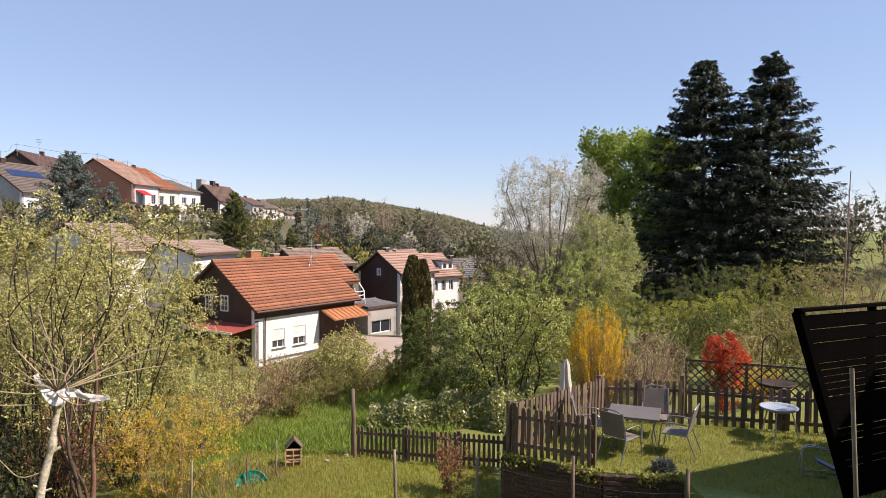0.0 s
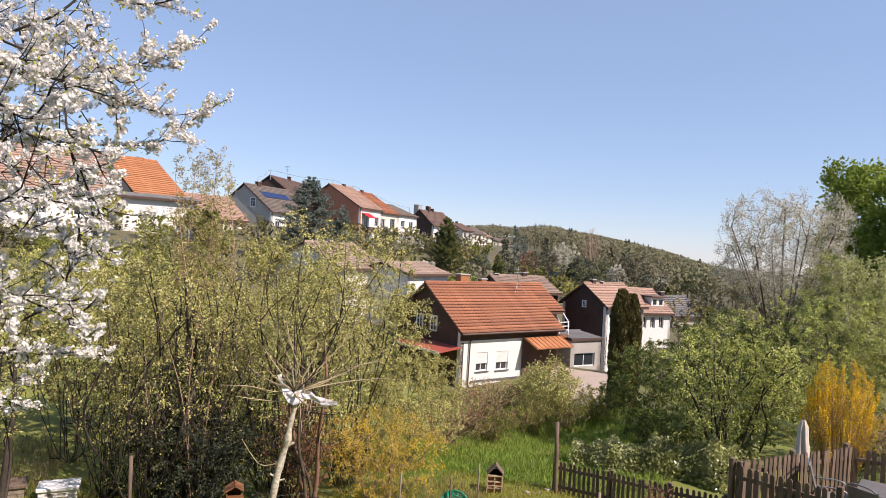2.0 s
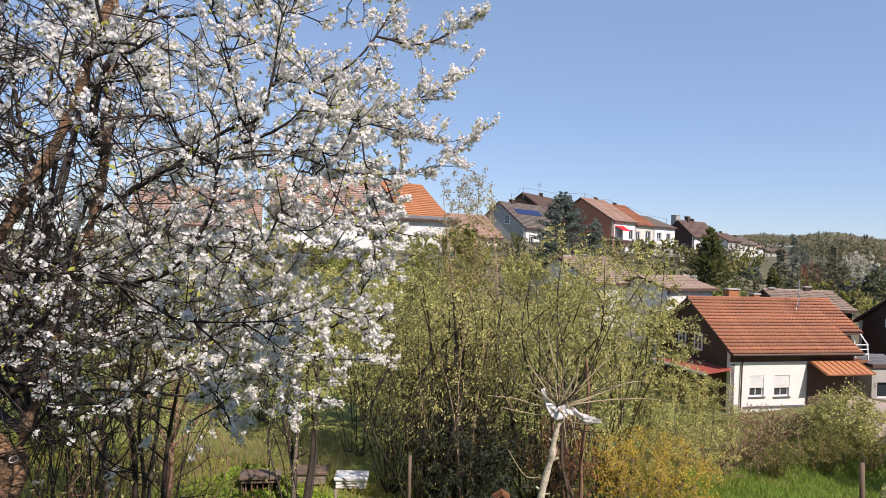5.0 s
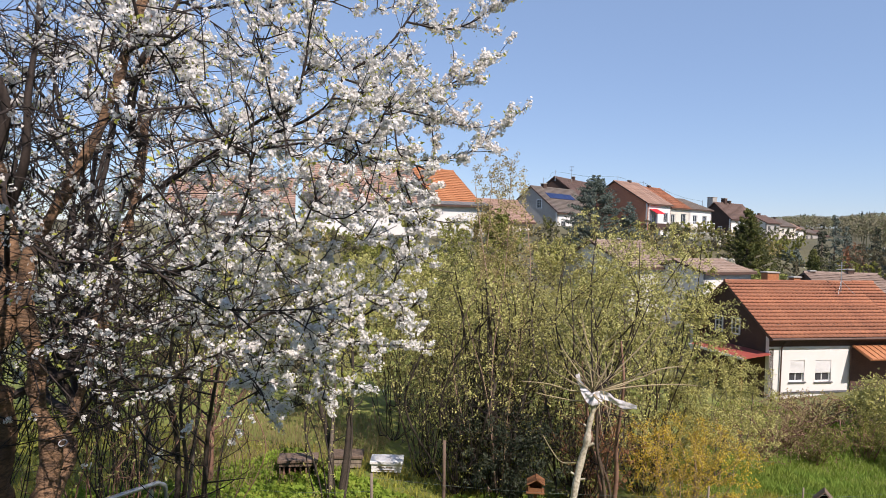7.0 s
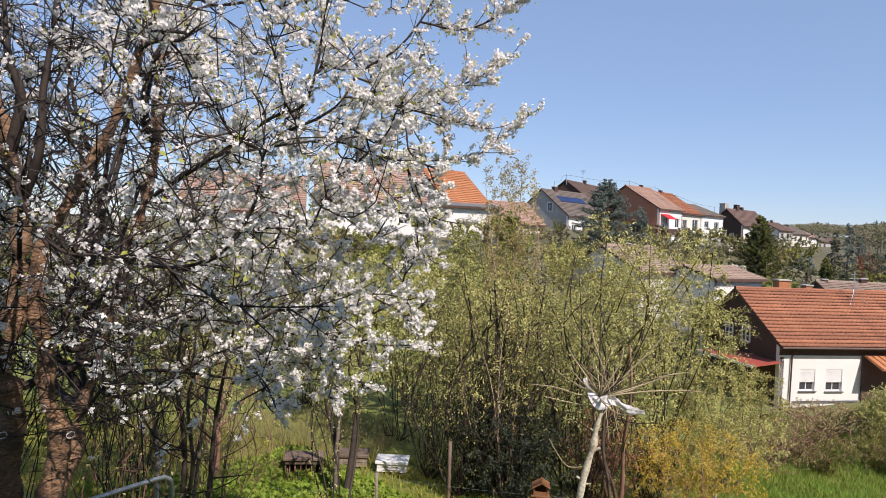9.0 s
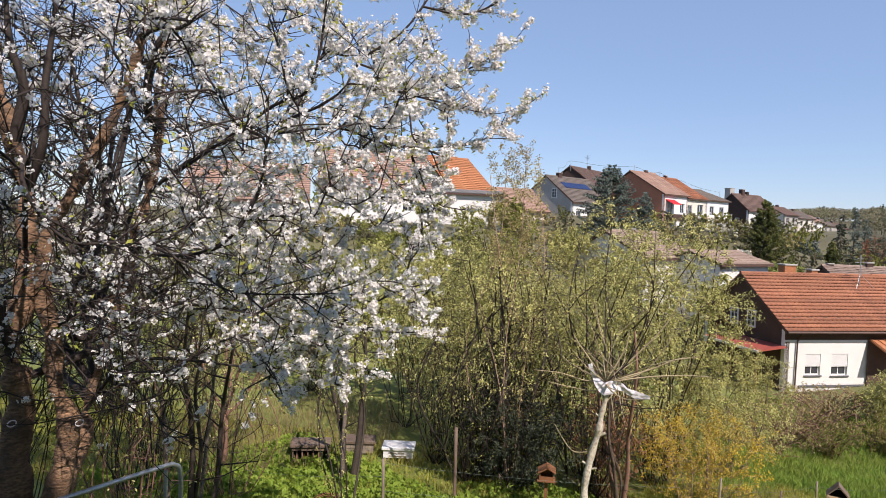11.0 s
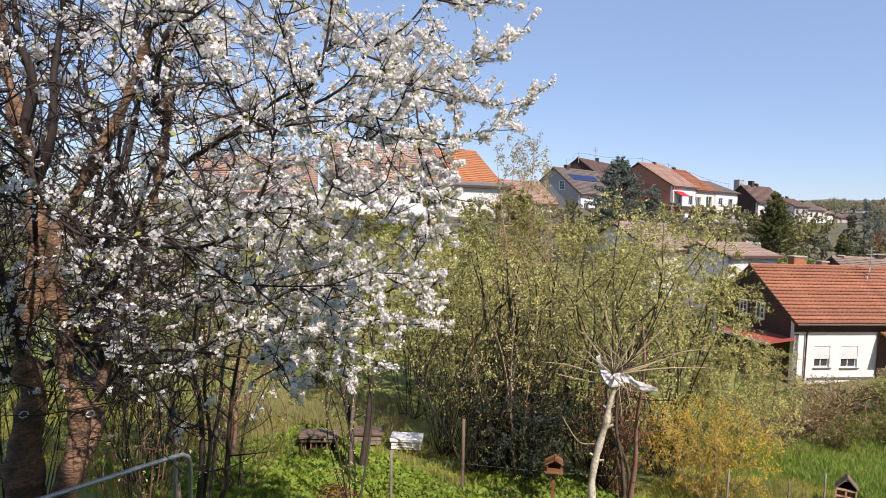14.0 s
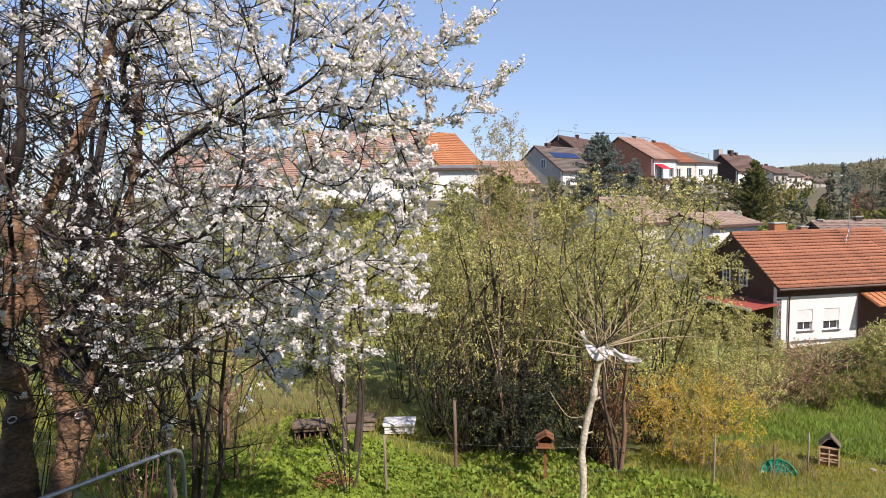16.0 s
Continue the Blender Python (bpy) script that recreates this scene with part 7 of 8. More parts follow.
def wire(label, pts, sag, r=0.002):
    c = []
    for a, b in zip(pts[:-1], pts[1:]):
        u = np.linspace(0, 1, 12)[:, None]
        p = np.array(a) + (np.array(b) - np.array(a)) * u
        p[:, 2] -= sag * 4 * (u * (1 - u))[:, 0]
        c.append(p)
    ob = tube_part("wire", [np.concatenate(c)], [r], M["wire"], None, 5)
    tagged(ob, label, "wire")


wire("slack grey wire strung between garden stakes", [(-0.83, 12.57, -0.1), (0.74, 12.58, -0.15), (2.2, 10.55, 0.2), (3.9, 10.05, 0.25), (6.3, 9.3, 0.5)], 0.06)
wire("thin green fence wire along the meadow", [(-9.13, 7.96, 0.02), (-4.65, 12.1, -0.2), (-3.5, 13.9, -0.3), (-1.97, 15.17, -0.15)], 0.1)
wire("thin green fence wire along the meadow", [(-9.13, 7.96, -0.5), (-4.65, 12.1, -0.65), (-3.5, 13.9, -0.75), (-1.97, 15.17, -0.7)], 0.06)
wire("slack wire behind the bird table", [(-13.5, 5.5, -0.3), (-8.5, 7.42, 0.1)], 0.2)


def wire_netting(x0, y0, x1, y1, z0, z1):
    """A sagging length of diamond-mesh netting between two stakes."""
    ob = []
    ln = math.hypot(x1 - x0, y1 - y0)
    h = z1 - z0
    for s in (1, -1):
        k = -h
        while k < ln:
            a, b = max(0.0, k), min(ln, k + h)
            za, zb = (a - k, b - k) if s > 0 else (h - a + k, h - b + k)
            ob.append(np.array([(x0 + (x1 - x0) * u / ln, y0 + (y1 - y0) * u / ln + s * 0.002, z0 + z) for u, z in ((a, za), ((a + b) / 2, (za + zb) / 2), (b, zb))]))
            k += 0.1
    net = tube_part("wire_netting", ob, [0.0016] * len(ob), M["iron"], None, 3)
    tagged(net, "rusty diamond wire netting between two garden stakes", "netting")


wire_netting(1.12, 11.95, 2.2, 10.55, -0.95, 0.08)


def patio_table(x, y, yaw):
    t = thing("patio_table", "grey metal patio table with a slatted top", "table", pose(x, y, 0, 0, 0, yaw))
    part("tabletop", boxed(-0.5, 0.5, -0.45, 0.45, 0.69, 0.715, 0.008), M["table_top"], t)
    part("apron", boxed(-0.44, 0.44, -0.39, 0.39, 0.645, 0.688, 0.004), M["alu"], t)
    for sx_, sy_ in ((-1, -1), (1, -1), (-1, 1), (1, 1)):
        tube_part("leg", [[(sx_ * 0.43, sy_ * 0.38, 0.66), (sx_ * 0.36, sy_ * 0.32, 0.35), (sx_ * 0.42, sy_ * 0.38, 0.0)]], [0.017], M["alu"], t, 7)


def garden_chair():
    """A stacking chair of bent tube with a woven seat; it faces local +x."""
    t = thing("garden_chair", "grey tubular garden chair with woven dark seat", "chair", group="chairs round the patio table")
    bm = bmesh.new()
    box(bm, -0.22, 0.24, -0.235, 0.235, 0.41, 0.425, 0.004)
    part("seat", bm, M["mesh_cloth"], t)
    b = part("backrest", boxed(-0.008, 0.008, -0.23, 0.23, 0.0, 0.5, 0.004), M["mesh_cloth"], t)
    b.matrix_basis = pose(-0.24, 0, 0.44, 0, -14)
    for s in (-1, 1):
        tube_part("side_frame", [curve_pts([(0.3, s * 0.27, 0.0), (0.25, s * 0.27, 0.4), (0.21, s * 0.27, 0.6), (0.05, s * 0.27, 0.645), (-0.24, s * 0.265, 0.63)], 14)], [0.014], M["alu"], t, 7)
        tube_part("leg", [curve_pts([(-0.42, s * 0.26, 0.0), (-0.27, s * 0.26, 0.38), (-0.25, s * 0.25, 0.5), (-0.36, s * 0.245, 0.95)], 12)], [0.014], M["alu"], t, 7)
        tube_part("seat_rail", [[(0.24, s * 0.25, 0.415), (-0.26, s * 0.25, 0.415)]], [0.012], M["alu"], t, 7)
    tube_part("top_rail", [curve_pts([(-0.36, -0.245, 0.93), (-0.385, -0.12, 0.985), (-0.385, 0.12, 0.985), (-0.36, 0.245, 0.93)], 12)], [0.014], M["alu"], t, 7)
    return t


patio_table(3.92, 12.95, -21)
c0 = garden_chair()
c0.matrix_basis = pose(3.5, 12.36, 0, 0, 0, 42)
for m in (pose(4.66, 12.62, 0, 0, 0, 148), pose(4.58, 13.62, 0, 0, 0, -108), pose(3.08, 13.2, 0, 0, 0, -12)):
    copy_thing(c0, m)


def lathe(profile, n=28):
    """A turned shape from (radius, height) pairs."""
    a = np.arange(n) * 2 * np.pi / n
    pr = np.asarray(profile, float)
    V = np.stack([pr[:, 0][:, None] * np.cos(a), pr[:, 0][:, None] * np.sin(a), np.repeat(pr[:, 1][:, None], n, 1)], -1).reshape(-1, 3)
    i, k = np.arange(len(pr) - 1)[:, None] * n, np.arange(n)[None]
    Q = np.stack([i + k, i + (k + 1) % n, i + n + (k + 1) % n, i + n + k], -1).reshape(-1, 4)
    return V, Q


def fire_dish():
    t = thing("bird_bath", "round pale enamel dish on three thin metal legs", "dish", pose(7.12, 13.5, 0))
    v, q = lathe([(0.01, 0.6), (0.22, 0.6), (0.34, 0.645), (0.37, 0.675), (0.375, 0.66), (0.34, 0.625), (0.22, 0.575), (0.01, 0.57)])
    np_part("bowl", v, q, M["enamel"], t, True)
    for k in range(3):
        a = k * 2.09 - 2.2
        tube_part("leg", [[(math.cos(a) * 0.26, math.sin(a) * 0.26, 0.59), (math.cos(a) * 0.42, math.sin(a) * 0.42, 0.0)]], [0.016], M["steel"], t, 7)


fire_dish()


def hanging_dish():
    t = thing("hanging_grill", "dark iron dish hanging from a crook-topped pole", "grill", pose(7.62, 14.75, -0.34))
    tube_part("pole", [curve_pts([(-0.25, 0, 0.25), (-0.25, 0, 1.9), (-0.2, 0, 2.2), (-0.05, 0, 2.32), (0.08, 0, 2.2), (0.1, 0, 2.05)], 26)], [0.017], M["iron"], t, 7)
    v, q = lathe([(0.01, 1.1), (0.25, 1.13), (0.4, 1.22), (0.42, 1.21), (0.26, 1.1), (0.01, 1.07)])
    np_part("bowl", v + np.array([0.1, 0, 0]), q, M["iron"], t, True)
    for k in range(3):
        a = k * 2.09
        tube_part("chain", [[(0.1, 0, 2.05), (0.1 + math.cos(a) * 0.4, math.sin(a) * 0.4, 1.21)]], [0.005], M["iron"], t, 5)
    tube_part("leg", [[(0.1, 0.1, 1.08), (0.2, 0.2, 0.25)]], [0.014], M["iron"], t, 6)


hanging_dish()


def parasol():
    t = thing("parasol", "folded cream parasol standing behind the fence", "parasol", pose(2.76, 14.08, -0.15))
    tube_part("pole", [[(0, 0, -0.2), (0, 0, 1.72)]], [0.02], M["wood_grey"], t, 8)
    n = 24
    V, Q = [], []
    prof = [(0.03, 1.68), (0.07, 1.55), (0.085, 1.3), (0.12, 1.05), (0.15, 0.85), (0.16, 0.75), (0.13, 0.76)]
    for r, z in prof:
        for k in range(n):
            a = k * 2 * math.pi / n
            rr = r * (1 + 0.28 * math.sin(a * 6 + z * 2))
            V.append((rr * math.cos(a), rr * math.sin(a), z))
    for i in range(len(prof) - 1):
        for k in range(n):
            Q.append((i * n + k, i * n + (k + 1) % n, (i + 1) * n + (k + 1) % n, (i + 1) * n + k))
    np_part("canopy", V, Q, M["cloth_cream"], t, True)


parasol()


def lattice():
    t = thing("lattice_panel", "low brown diagonal lattice fence before the red bush", "lattice", pose(6.1, 15.95, 0.42, 0, 0, -22))
    L, H = 2.7, 0.72
    part("rail", boxed(0, L, -0.02, 0.02, -0.03, 0.02), M["fence"], t)
    part("rail", boxed(0, L, -0.02, 0.02, H - 0.02, H + 0.03), M["fence"], t)
    for x in (0, L / 2, L):
        part("post", boxed(x - 0.03, x + 0.03, -0.03, 0.03, -0.9, H + 0.06), M["fence"], t)
    for s in (1, -1):
        k = -H
        while k < L:
            x0, x1 = max(0, k), min(L, k + H)
            z0, z1 = (x0 - k, x1 - k)
            if s < 0:
                z0, z1 = H - z0, H - z1
            if x1 - x0 > 0.08:
                tube_part("slat", [[(x0, s * 0.01, z0), (x1, s * 0.01, z1)]], [0.02], M["fence"], t, 4)
            k += 0.19


lattice()


def shelter():
    """The dark timber screen: close slats, leaning outwards at its near end."""
    t = thing("timber_screen", "timber screen with close horizontal slats, blackened for its shade", "screen", pose(5.85, 9.95, 0, 0, 0, 25))
    H, L = 3.19, 6.0
    n = 28
    rng = np.random.default_rng(9)
    for k in range(n):
        z = 0.05 + k * (H - 0.16) / n
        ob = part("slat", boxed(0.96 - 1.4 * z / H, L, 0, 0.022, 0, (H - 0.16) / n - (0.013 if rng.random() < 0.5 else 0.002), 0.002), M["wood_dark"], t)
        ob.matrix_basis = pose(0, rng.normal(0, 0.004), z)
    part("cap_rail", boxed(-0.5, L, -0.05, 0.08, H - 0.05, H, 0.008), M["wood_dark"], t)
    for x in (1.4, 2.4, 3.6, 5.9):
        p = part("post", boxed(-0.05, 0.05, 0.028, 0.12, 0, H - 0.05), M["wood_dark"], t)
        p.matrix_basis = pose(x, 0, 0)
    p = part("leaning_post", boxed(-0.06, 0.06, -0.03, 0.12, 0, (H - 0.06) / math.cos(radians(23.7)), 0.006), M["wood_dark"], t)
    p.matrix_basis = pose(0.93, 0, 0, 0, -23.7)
    pl = thing("metal_pole", "thin pale metal pole beside the dark screen", "pole")
    tube_part("shaft", [[(5.83, 8.86, -0.6), (5.79, 8.9, 0.8), (5.71, 8.93, 2.47)]], [0.03], M["wood_grey"], pl, 8)
    rd = tube_part("rod", [[(7.05, 11.4, 0.0), (7.1, 11.4, 3.0), (7.15, 11.35, 5.4)]], [np.array([0.02, 0.015, 0.008])], M["twig_dry"], None, 6)
    tagged(rd, "tall thin rod rising behind the screen", "rod")


shelter()


def folding_chair():
    t = thing("folding_lounger", "folded garden lounger with a steel frame and blue cloth", "lounger", pose(6.48, 11.44, 0, 0, 0, -15) @ Matrix.Scale(0.88, 4))
    tube_part("frame", [curve_pts([(0.5, 0, 0.55), (0.1, 0, 0.6), (0.0, 0, 0.5), (-0.02, 0, 0.15), (0.05, 0, 0.03), (0.45, 0, 0.02), (0.7, 0, 0.06)], 24)], [0.014], M["steel"], t, 7)
    tube_part("frame", [curve_pts([(0.5, 0.3, 0.5), (0.15, 0.3, 0.54), (0.05, 0.3, 0.4), (0.05, 0.3, 0.05), (0.5, 0.3, 0.03)], 20)], [0.014], M["steel"], t, 7)
    v = part("cloth", boxed(0.3, 0.75, 0.0, 0.3, 0.0, 0.03, 0.01), M["plastic_blue"], t)
    v.matrix_basis = pose(0, 0, 0.42, 0, 25)


folding_chair()


def insect_hotel():
    t = thing("insect_hotel", "little wooden insect hotel with a dark pitched roof", "insect hotel", pose(-3.26, 14.5, -1.1, 0, 0, 14))
    w, h, d = 0.36, 0.44, 0.22
    for x in (-w / 2, w / 2 - 0.022):
        part("side_panel", boxed(x, x + 0.022, 0, d, 0.05, h + 0.05), M["wood_pale"], t)
    part("back_panel", boxed(-w / 2 + 0.024, w / 2 - 0.024, d - 0.02, d - 0.002, 0.05, h + 0.05), M["wood_grey"], t)
    for z in (0.05, 0.19, 0.33, 0.47):
        part("shelf", boxed(-w / 2 + 0.023, w / 2 - 0.023, 0, d - 0.022, z, z + 0.02), M["wood_pale"], t)
    part("divider", boxed(-0.01, 0.01, 0.004, d - 0.022, 0.072, 0.328), M["wood_pale"], t)
    rng = np.random.default_rng(2)
    for cx in (-0.085, 0.085):
        for z in (0.072, 0.212):
            part("stuffing", boxed(cx - 0.07, cx + 0.07, 0.06, d - 0.03, z, z + 0.1, 0.01), M["brick"] if rng.random() < 0.5 else M["twig_dry"], t)
    part("stuffing", boxed(-0.15, 0.15, 0.06, d - 0.03, 0.352, 0.45, 0.01), M["twig_red"], t)
    for s in (-1, 1):
        r = part("roof_board", boxed(0, 0.28, -0.03, d + 0.03, 0, 0.022), M["fence"], t)
        r.matrix_basis = pose(0, 0, 0.72) @ pose(0, 0, 0, 0, 48 if s > 0 else 132)
    bm = bmesh.new()
    tri = [(-w / 2, h + 0.06), (w / 2, h + 0.06), (0, 0.69)]
    a = [bm.verts.new((x, 0.03, z)) for x, z in tri]
    b = [bm.verts.new((x, d - 0.02, z)) for x, z in tri]
    bm.faces.new(a)
    bm.faces.new(b[::-1])
    for k in range(3):
        bm.faces.new((a[k], b[k], b[(k + 1) % 3], a[(k + 1) % 3]))
    part("gable_front", bm, M["wood_dark"], t)
    for x in (-w / 2, -0.0125, w / 2 - 0.025):
        part("front_frame", boxed(x, x + 0.025, -0.014, -0.002, 0.05, h + 0.05), M["wood_pale"], t)
    for z in (0.05, 0.25, h + 0.025):
        part("front_frame", boxed(-w / 2, w / 2, -0.02, -0.015, z, z + 0.025), M["wood_pale"], t)
    part("base", boxed(-w / 2 - 0.03, w / 2 + 0.03, -0.02, d + 0.02, -0.08, 0.046), M["stone"], t)


insect_hotel()


def sand_shell():
    t = thing("sandpit_shell", "green plastic ribbed sandpit shell tilted in the grass", "sandpit shell", pose(-3.88, 13.4, -1.0, 68, 0, 12))
    n, rings = 32, 8
    V, Q = [], []
    for side in (0, 1):
        for i in range(rings + 1):
            for k in range(n + 1):
                a = math.pi * k / n
                r = 0.32 * i / rings
                z = -0.07 * (1 - (i / rings) ** 2) + 0.012 * math.cos(a * 14) * (i / rings) + side * 0.008
                V.append((r * math.cos(a), r * math.sin(a) * 0.95, z))
    m = n + 1
    for side in (0, 1):
        o = side * (rings + 1) * m
        for i in range(rings):
            for k in range(n):
                q = (o + i * m + k, o + i * m + k + 1, o + (i + 1) * m + k + 1, o + (i + 1) * m + k)
                Q.append(q if side else q[::-1])
    np_part("shell", V, Q, M["plastic_green"], t, True)
    tube_part("rim", [np.array([(0.32 * math.cos(a), 0.304 * math.sin(a), 0.005) for a in np.linspace(0, math.pi, 26)])], [0.014], M["plastic_green"], t, 7)
    for r, z in ((0.22, -0.035), (0.13, -0.056)):
        tube_part("ring_rib", [np.array([(r * math.cos(a), r * 0.95 * math.sin(a), z + 0.014) for a in np.linspace(0, math.pi, 22)])], [0.009], M["plastic_teal"], t, 6)


sand_shell()


def edging():
    """Old timbers and two concrete blocks along the lawn's edge."""
    rng = np.random.default_rng(6)
    for k in range(5):
        u = (k + 0.5) / 5
        x, y = -3.05 + u * 1.0, 14.35 + u * 0.9
        wood = k in (0, 1, 3)
        ln, hg = (0.3, 0.075) if wood else (0.14, 0.13)
        bm = boxed(-ln / 2, ln / 2, -0.06, 0.06, 0, hg, 0.012)
        for v in bm.verts:
            v.co += Vector((0, 0, 0.02 * noise.noise(v.co * 6 + Vector((k * 3.1, 0, 0)))))
        ob = part("edging_timber" if wood else "edging_block", bm, M["wood_grey"] if wood else M["stone"])
        ob.matrix_basis = pose(x, y, -1.08, rng.uniform(-4, 4), rng.uniform(-3, 3), 42 + rng.uniform(-6, 6))
        tagged(ob, "weathered edging timber beside the lawn" if wood else "rough pale edging block beside the lawn", "edging", "lawn edging")


edging()


def bird_table():
    t = thing("bird_feeder", "brown wooden bird feeder on a wooden stake", "bird feeder", pose(-7.19, 10.32, -0.33, 0, 0, 35))
    part("floor_board", boxed(-0.17, 0.17, -0.14, 0.14, 0, 0.02), M["wood_orange"], t)
    for x in (-0.13, 0.11):
        part("side_panel", boxed(x, x + 0.02, -0.1, 0.1, 0.021, 0.17), M["wood_orange"], t)
    part("back_panel", boxed(-0.108, 0.108, 0.08, 0.1, 0.021, 0.17), M["wood_orange"], t)
    part("front_ledge", boxed(-0.108, 0.108, -0.1, -0.085, 0.021, 0.09), M["wood_orange"], t)
    for s in (-1, 1):
        r = part("roof_board", boxed(0, 0.19, -0.16, 0.16, 0, 0.018), M["wood_orange"], t)
        r.matrix_basis = pose(0, 0, 0.27, 0, 30 if s > 0 else 150)
    p = part("stake", boxed(-0.03, 0.03, -0.03, 0.03, -1.0, -0.002), M["wood_orange"], t)


bird_table()


def crate(label, x, y, yaw, w, d, h, mats, boards, bare=False):
    z = ground_z(x, y) - 0.03
    t = thing("wooden_box", label, "box", pose(x, y, z, 0, 0, yaw), group="old bee boxes in the grass")
    for s, yy in ((0, -d / 2), (1, d / 2 - 0.03)):
        if bare and s == 0:
            part("board", boxed(-w / 2, w / 2, yy, yy + 0.03, 0.08, 0.15), mats[0], t)
            part("board", boxed(-w / 2, w / 2, yy, yy + 0.03, h - 0.08, h - 0.012), mats[0], t)
            for k in range(5):
                part("comb_frame", boxed(-w / 2 + 0.09 + k * 0.12, -w / 2 + 0.12 + k * 0.12, yy + 0.04, d / 2 - 0.05, 0.12, h - 0.03 - 0.05 * (k % 3)), M["twig_red"], t)
            continue
        for k in range(boards):
            part("board", boxed(-w / 2, w / 2, yy, yy + 0.03, 0.08 + k * (h - 0.08) / boards, 0.08 + (k + 1) * (h - 0.08) / boards - 0.012), mats[0], t)
    for xx in (-w / 2, w / 2 - 0.03):
        part("end_panel", boxed(xx, xx + 0.03, -d / 2 + 0.032, d / 2 - 0.032, 0.08, h - 0.012), mats[0], t)
    part("lid", boxed(-w / 2 - 0.04, w / 2 + 0.04, -d / 2 - 0.04, d / 2 + 0.04, h, h + 0.07, 0.01), mats[1], t)
    for xx in (-w / 2 + 0.04, w / 2 - 0.12):
        part("foot", boxed(xx, xx + 0.08, -d / 2 + 0.03, d / 2 - 0.03, -0.1, 0.078), M["wood_grey"], t)
    return t


crate("dark weathered bee box with an open front of frames", -12.47, 8.72, 50, 0.8, 0.45, 0.42, (M["fence"], M["fence"]), 3, True)
white_box = crate("white-fronted bee box under the shrubs", -11.35, 10.4, 42, 0.68, 0.45, 0.26, (M["white_paint"], M["white_paint"]), 2)
for k, (a, b, c, d) in enumerate(((-0.22, -0.05, 0.185, 0.21), (0.0, 0.14, 0.185, 0.21), (-0.2, 0.18, 0.115, 0.135))):
    part("lettering_bar", boxed(a, b, -0.233, -0.227, c, d), M["wood_grey"], white_box)
crate("low brown box between the bee boxes", -12.2, 9.9, 46, 0.7, 0.45, 0.3, (M["wood_grey"], M["fence"]), 2)


def handrail():
    t = thing("handrail", "galvanised tube handrail with a rounded corner", "handrail")
    z = 2.09
    g = ground_z(-6.2, 2.5)
    tube_part("top_tube", [curve_pts([(-5.75, -0.9, z), (-5.9, 0.3, z), (-6.06, 1.5, z), (-6.2, 2.55, z + 0.02), (-6.23, 2.72, z), (-6.24, 2.78, z - 0.1), (-6.24, 2.79, z - 0.5), (-6.24, 2.79, g)], 60)], [0.021], M["steel"], t, 10)
    tube_part("post", [[(-6.21, 2.63, z - 0.02), (-6.21, 2.63, g - 0.1)]], [0.019], M["steel"], t, 8)
    tube_part("post", [[(-5.9, 0.3, z), (-5.9, 0.3, g - 0.1)]], [0.019], M["steel"], t, 8)
    tube_part("lower_tube", [[(-6.2, 2.6, z - 0.5), (-5.76, -0.9, z - 0.5)]], [0.015], M["steel"], t, 8)


handrail()


def lavender():
    rng = np.random.default_rng(3)
    t = thing("lavender", "grey-leaved lavender tuft on the terrace wall", "plant")
    d = unit(rng.normal(size=(1500, 3)) * np.array([1, 1, 0.8]) + np.array([0, 0, 0.9]))
    ln = rng.uniform(0.1, 0.27, 1500)[:, None]
    v, q = leaf_arrays(np.array([4.05, 11.56, 0.02]) + d * ln * 0.8, 0.13, rng, 0.16, 0, d, 0.1)
    np_part("foliage", v, q, M["lavender"], t)


lavender()


def drive():
    n = 14
    X, Y = np.meshgrid(np.linspace(0, 1, n), np.linspace(0, 1, n), indexing="ij")
    px, py = -6.0 + X * 4.5 + Y * -0.6, 36.0 + Y * 13 + X * 0.0
    V = np.stack([px, py, height(px, py) + 0.04], -1).reshape(-1, 3)
    i = np.arange(n * n).reshape(n, n)
    Q = np.stack([i[:-1, :-1], i[1:, :-1], i[1:, 1:], i[:-1, 1:]], -1).reshape(-1, 4)
    tagged(np_part("driveway", V, Q, M["paving"], None, True), "pinkish paved drive beside the house", "drive", kind="structure")


drive()


# the awning and balcony of the brick row house
hm = pose(-45.6, 97.5, 3.2, 0, 0, 80)
aw2 = thing("awning", "small red awning over the balcony", "awning", hm @ pose(0.5, 0, 6.5))
part("fabric", boxed(0, 2.2, -1.7, 0.0, -0.02, 0.02), M["cloth_red"], aw2).matrix_basis = pose(0, 0, 0, 28)
bal = thing("balcony", "dark-railed balcony on the row house", "balcony", hm @ pose(0.3, -1.6, 3.0))
part("slab", boxed(0, 3.2, 0, 1.58, 0, 0.2), M["plaster_grey"], bal)
part("parapet", boxed(0, 3.2, 0, 0.08, 0.2, 1.2), M["shingle"], bal)
part("parapet", boxed(0, 0.08, 0.09, 1.58, 0.2, 1.2), M["shingle"], bal)
bal2 = thing("balcony", "pale balcony on the row house", "balcony", hm @ pose(9.4, -1.72, 3.0))
part("slab", boxed(0, 3.2, 0, 1.58, 0, 0.2), M["plaster_grey"], bal2)
part("parapet", boxed(0, 3.2, 0, 0.08, 0.2, 1.2), M["plaster_cream"], bal2)


# ---- the house that the window belongs to ----
own = thing("house", "tall unseen house whose window looks over the garden, wings added for shade", "house")
part("wall", boxed(-3.0, 14.0, -11.0, -0.75, -1.5, 13.0), M["render_house"], own)
# both wings are unseen, added to shade the near blossom and the terrace
part("wing_wall", boxed(2.6, 13.5, -0.748, 1.4, -1.5, 11.5), M["render_house"], own)
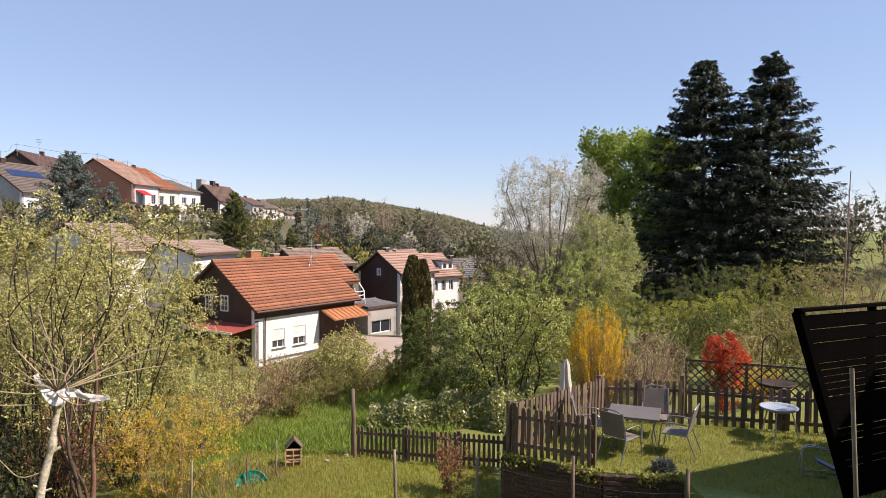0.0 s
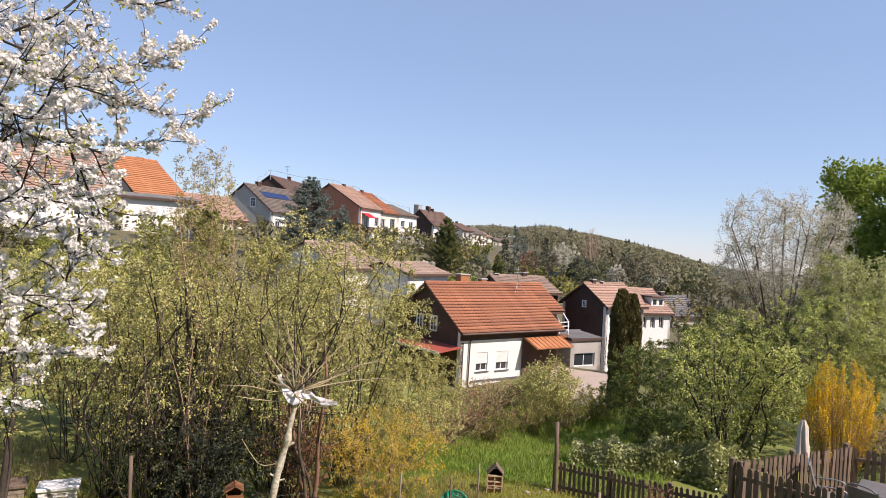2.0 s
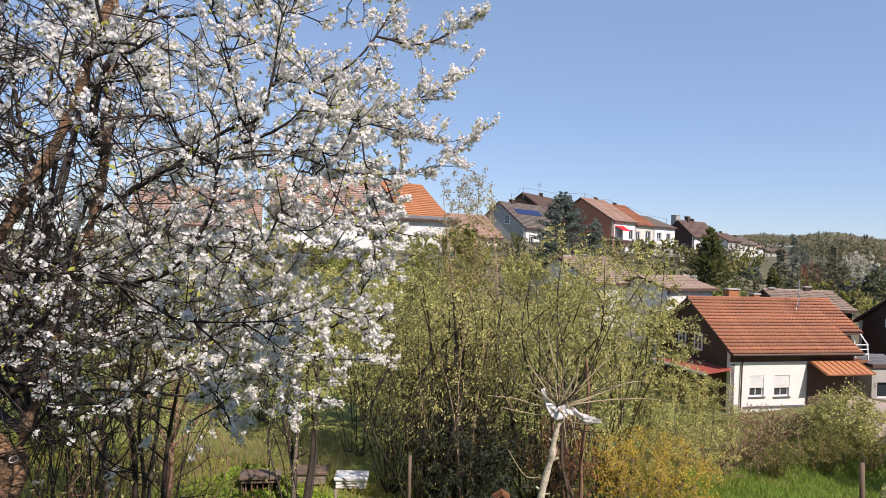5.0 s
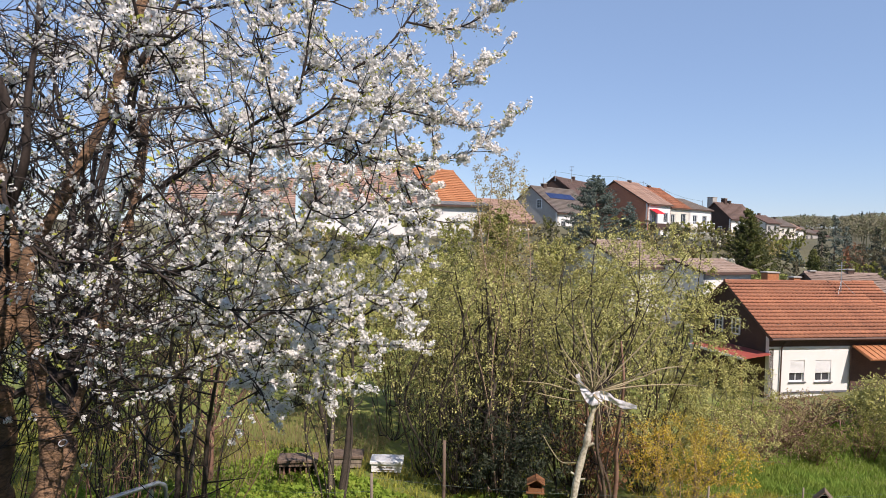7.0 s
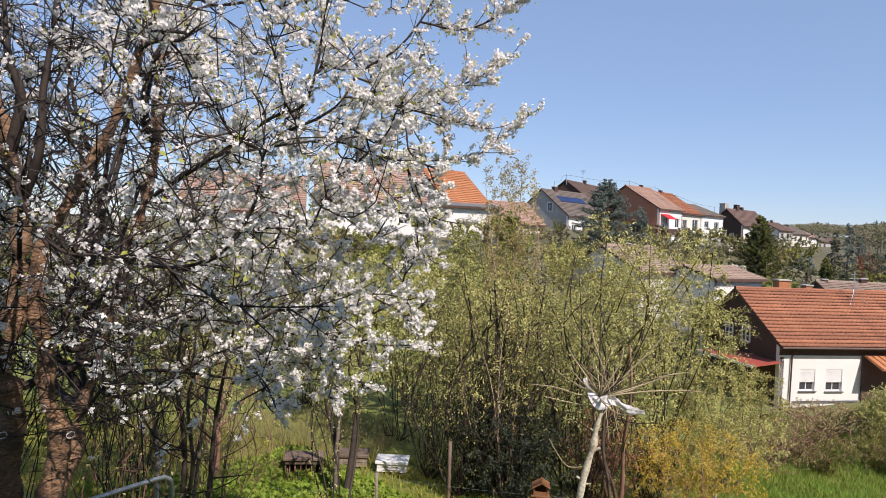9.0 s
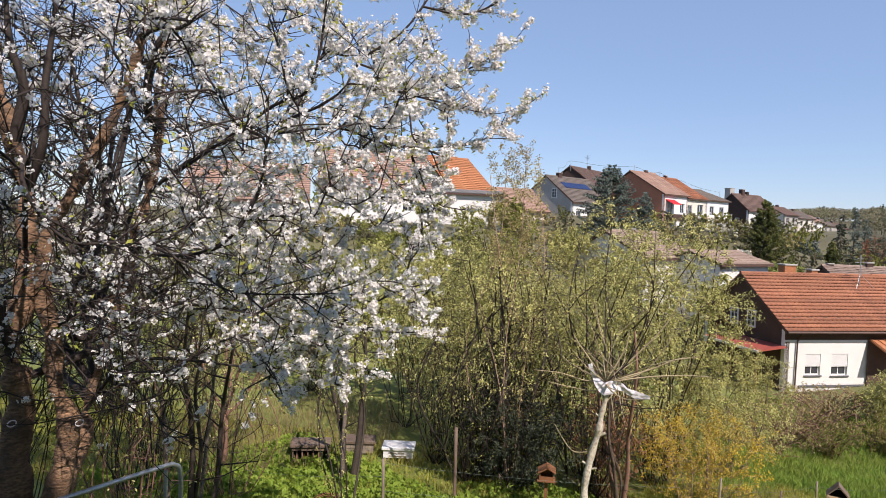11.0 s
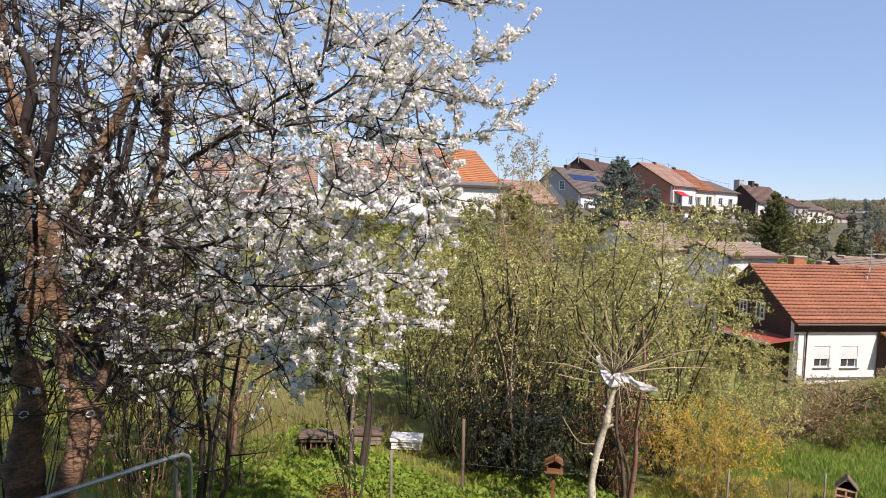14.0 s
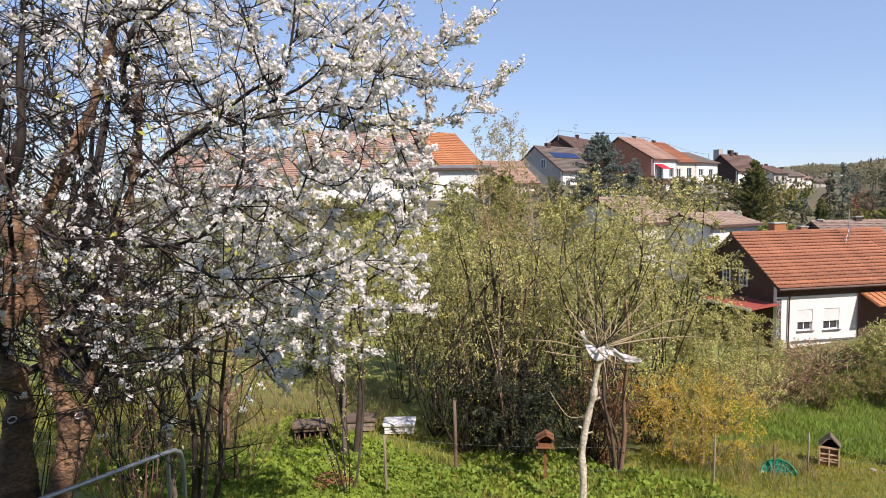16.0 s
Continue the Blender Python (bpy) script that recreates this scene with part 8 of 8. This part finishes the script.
part("far_wing_wall", boxed(13.502, 18.0, -0.748, 9.0, -1.5, 8.9), M["render_house"], own)


def rope_loop(x, y, z):
    a = np.linspace(0, 2 * math.pi, 16)
    ob = tube_part("rope_loop", [np.stack([x + 0.015 * np.sin(a), y + 0.032 * np.cos(a), z + 0.03 * np.sin(a)], 1)], [0.005], M["cloth_white"], None, 6)
    tagged(ob, "white cord loop tied round the cherry's stem", "cord")


rope_loop(-6.5, 1.48, 2.66)
rope_loop(-6.32, 1.93, 2.62)


# ---- grass and ground plants ----
def scatter(n, inside, rng, x0, x1, y0, y1):
    x, y = rng.uniform(x0, x1, n), rng.uniform(y0, y1, n)
    k = inside(x, y)
    return x[k], y[k]


def tufts(name, label, x, y, z, tall, slim, mat, rng, lean=0.35):
    n = len(x)
    d = unit(np.stack([rng.normal(0, lean, n), rng.normal(0, lean, n), np.ones(n)], 1))
    h = tall * rng.uniform(0.5, 1.3, n)
    C = np.stack([x, y, z], 1) + d * (h * 0.45)[:, None]
    v, q = leaf_arrays(C, h, rng, slim, 0, d, 0.05)
    tagged(np_part(name, v, q, mat), label, "grass", kind="stuff")


def twig_pile(x, y, rng):
    """A low heap of cut rust-brown twigs."""
    t = thing("twig_pile", "low heap of cut rust-brown twigs in the leafy ground cover", "twig pile")
    z = ground_z(x, y)
    for k in range(60):
        a, r = rng.uniform(0, 6.28), rng.random() ** 0.5
        p = np.array([x + math.cos(a) * 0.5 * r, y + math.sin(a) * 0.35 * r, z + 0.3 * (1 - r * r) * rng.random() + 0.02])
        d = unit(rng.normal(0, 1, 3) * np.array([1, 1, 0.35])) * rng.uniform(0.12, 0.34)
        tube_part("twig", [curve_pts([p - d, p + rng.normal(0, 0.03, 3) + np.array([0, 0, 0.04]), p + d], 6)], [np.linspace(0.012, 0.005, 6)], M["twig_rust"], t, 5)


RG = np.random.default_rng(55)
twig_pile(-10.2, 7.6, RG)
x, y = scatter(50000, lambda x, y: (x < 1.25) | (y < 11), RG, -4.6, 2.6, 10.5, 15.6)
tufts("lawn_grass", "short lawn grass on the lower garden", x, y, height(x, y), 0.085, 0.15, M["blade"], RG)
x, y = scatter(52000, lambda x, y: (y > 12.5 - 0.48 * (x - 1.2)) & (y < 14.5) & (y - 12.5 < 0.86 * (x - 1.2)), RG, 1.2, 8.5, 9.0, 14.5)
tufts("terrace_grass", "short grass on the sitting terrace", x, y, 0 * x, 0.075, 0.12, M["blade"], RG)
x, y = scatter(46000, lambda x, y: (x > -0.32 * y - 1.2) & (x < 0.6), RG, -9.5, 0.6, 15.6, 30)
tufts("meadow_grass", "longer green meadow grass below the fence", x, y, height(x, y), 0.2, 0.12, M["blade_meadow"], RG)
x, y = scatter(70000, lambda x, y: (x < -4.4) & (y > 3.5) & (y < 15 + (x + 4) * 0.5) & ((np.hypot(x + 8, y - 12.6) > 1.6) | (np.sin(x * 9) * np.sin(y * 8) > 0.5)), RG, -22, -4.2, 3.5, 15)
tufts("rough_grass", "rough sunlit grass under the trees", x, y, height(x, y), 0.16, 0.1, M["blade"], RG)
x, y = scatter(26000, lambda x, y: (y > 4 + 0 * x) & (x + y < 1.2), RG, -14, -7, 4.5, 9.6)
tufts("ground_ivy", "leafy green ground cover under the cherry", x, y, height(x, y) + 0.07 + 0.05 * np.sin(x * 5) * np.sin(y * 6), 0.11, 0.8, M["cover"], RG, 1.2)
x, y = scatter(30000, lambda x, y: ((x < -4.5) | (y > 15.4)) & ((x > -6.2) | (y > 15)), RG, -8.0, -2.2, 11.3, 17.5)
tufts("tall_grass", "pale uncut grass at the thicket's edge", x, y, height(x, y), 0.13, 0.1, M["blade_meadow"], RG)
x, y = scatter(9000, lambda x, y: (x + 5.3) ** 2 / 9 + (y - 10.3) ** 2 / 1.6 < 1.6, RG, -9.5, -1.5, 8.4, 12.2)
tufts("ground_ivy", "leafy ground cover in front of the thicket", x, y, height(x, y) + 0.06 + 0.05 * np.sin(x * 5) * np.sin(y * 6), 0.11, 0.7, M["cover"], RG, 1.0)
u = RG.random(1300)
a = RG.random(1300)
x, y = 1.25 + 3.0 * u + RG.normal(0, 0.05, 1300), np.interp(1.25 + 3.0 * u, (1.25, 2.95, 4.3), (12.5, 11.58, 11.38)) - 0.14 + RG.normal(0, 0.06, 1300)
keep = np.sin(u * 17) + 0.6 * np.sin(u * 41) + 0.9 > a * 1.6
tufts("ground_ivy", "creeping plants over the terrace wall's edge", x[keep], y[keep], 0.05 - 0.22 * a[keep] ** 2, 0.065, 0.7, M["leaf_bush"], RG, 1.0)
x, y = scatter(1900, lambda x, y: (np.hypot(x + 4.3, y - 13.4) < 1.1), RG, -6, -3, 12, 15)
tufts("dry_grass", "dry yellowed stalks beside the meadow", x, y, height(x, y), 0.36, 0.025, M["straw"], RG, 0.2)
x, y = scatter(9000, lambda x, y: (np.hypot(x + 14.5, (y - 9.5) * 0.8) < 2.6), RG, -18, -11, 6, 13)
tufts("dry_grass", "dry yellowed grass behind the bee boxes", x, y, height(x, y), 0.3, 0.04, M["straw"], RG, 0.25)
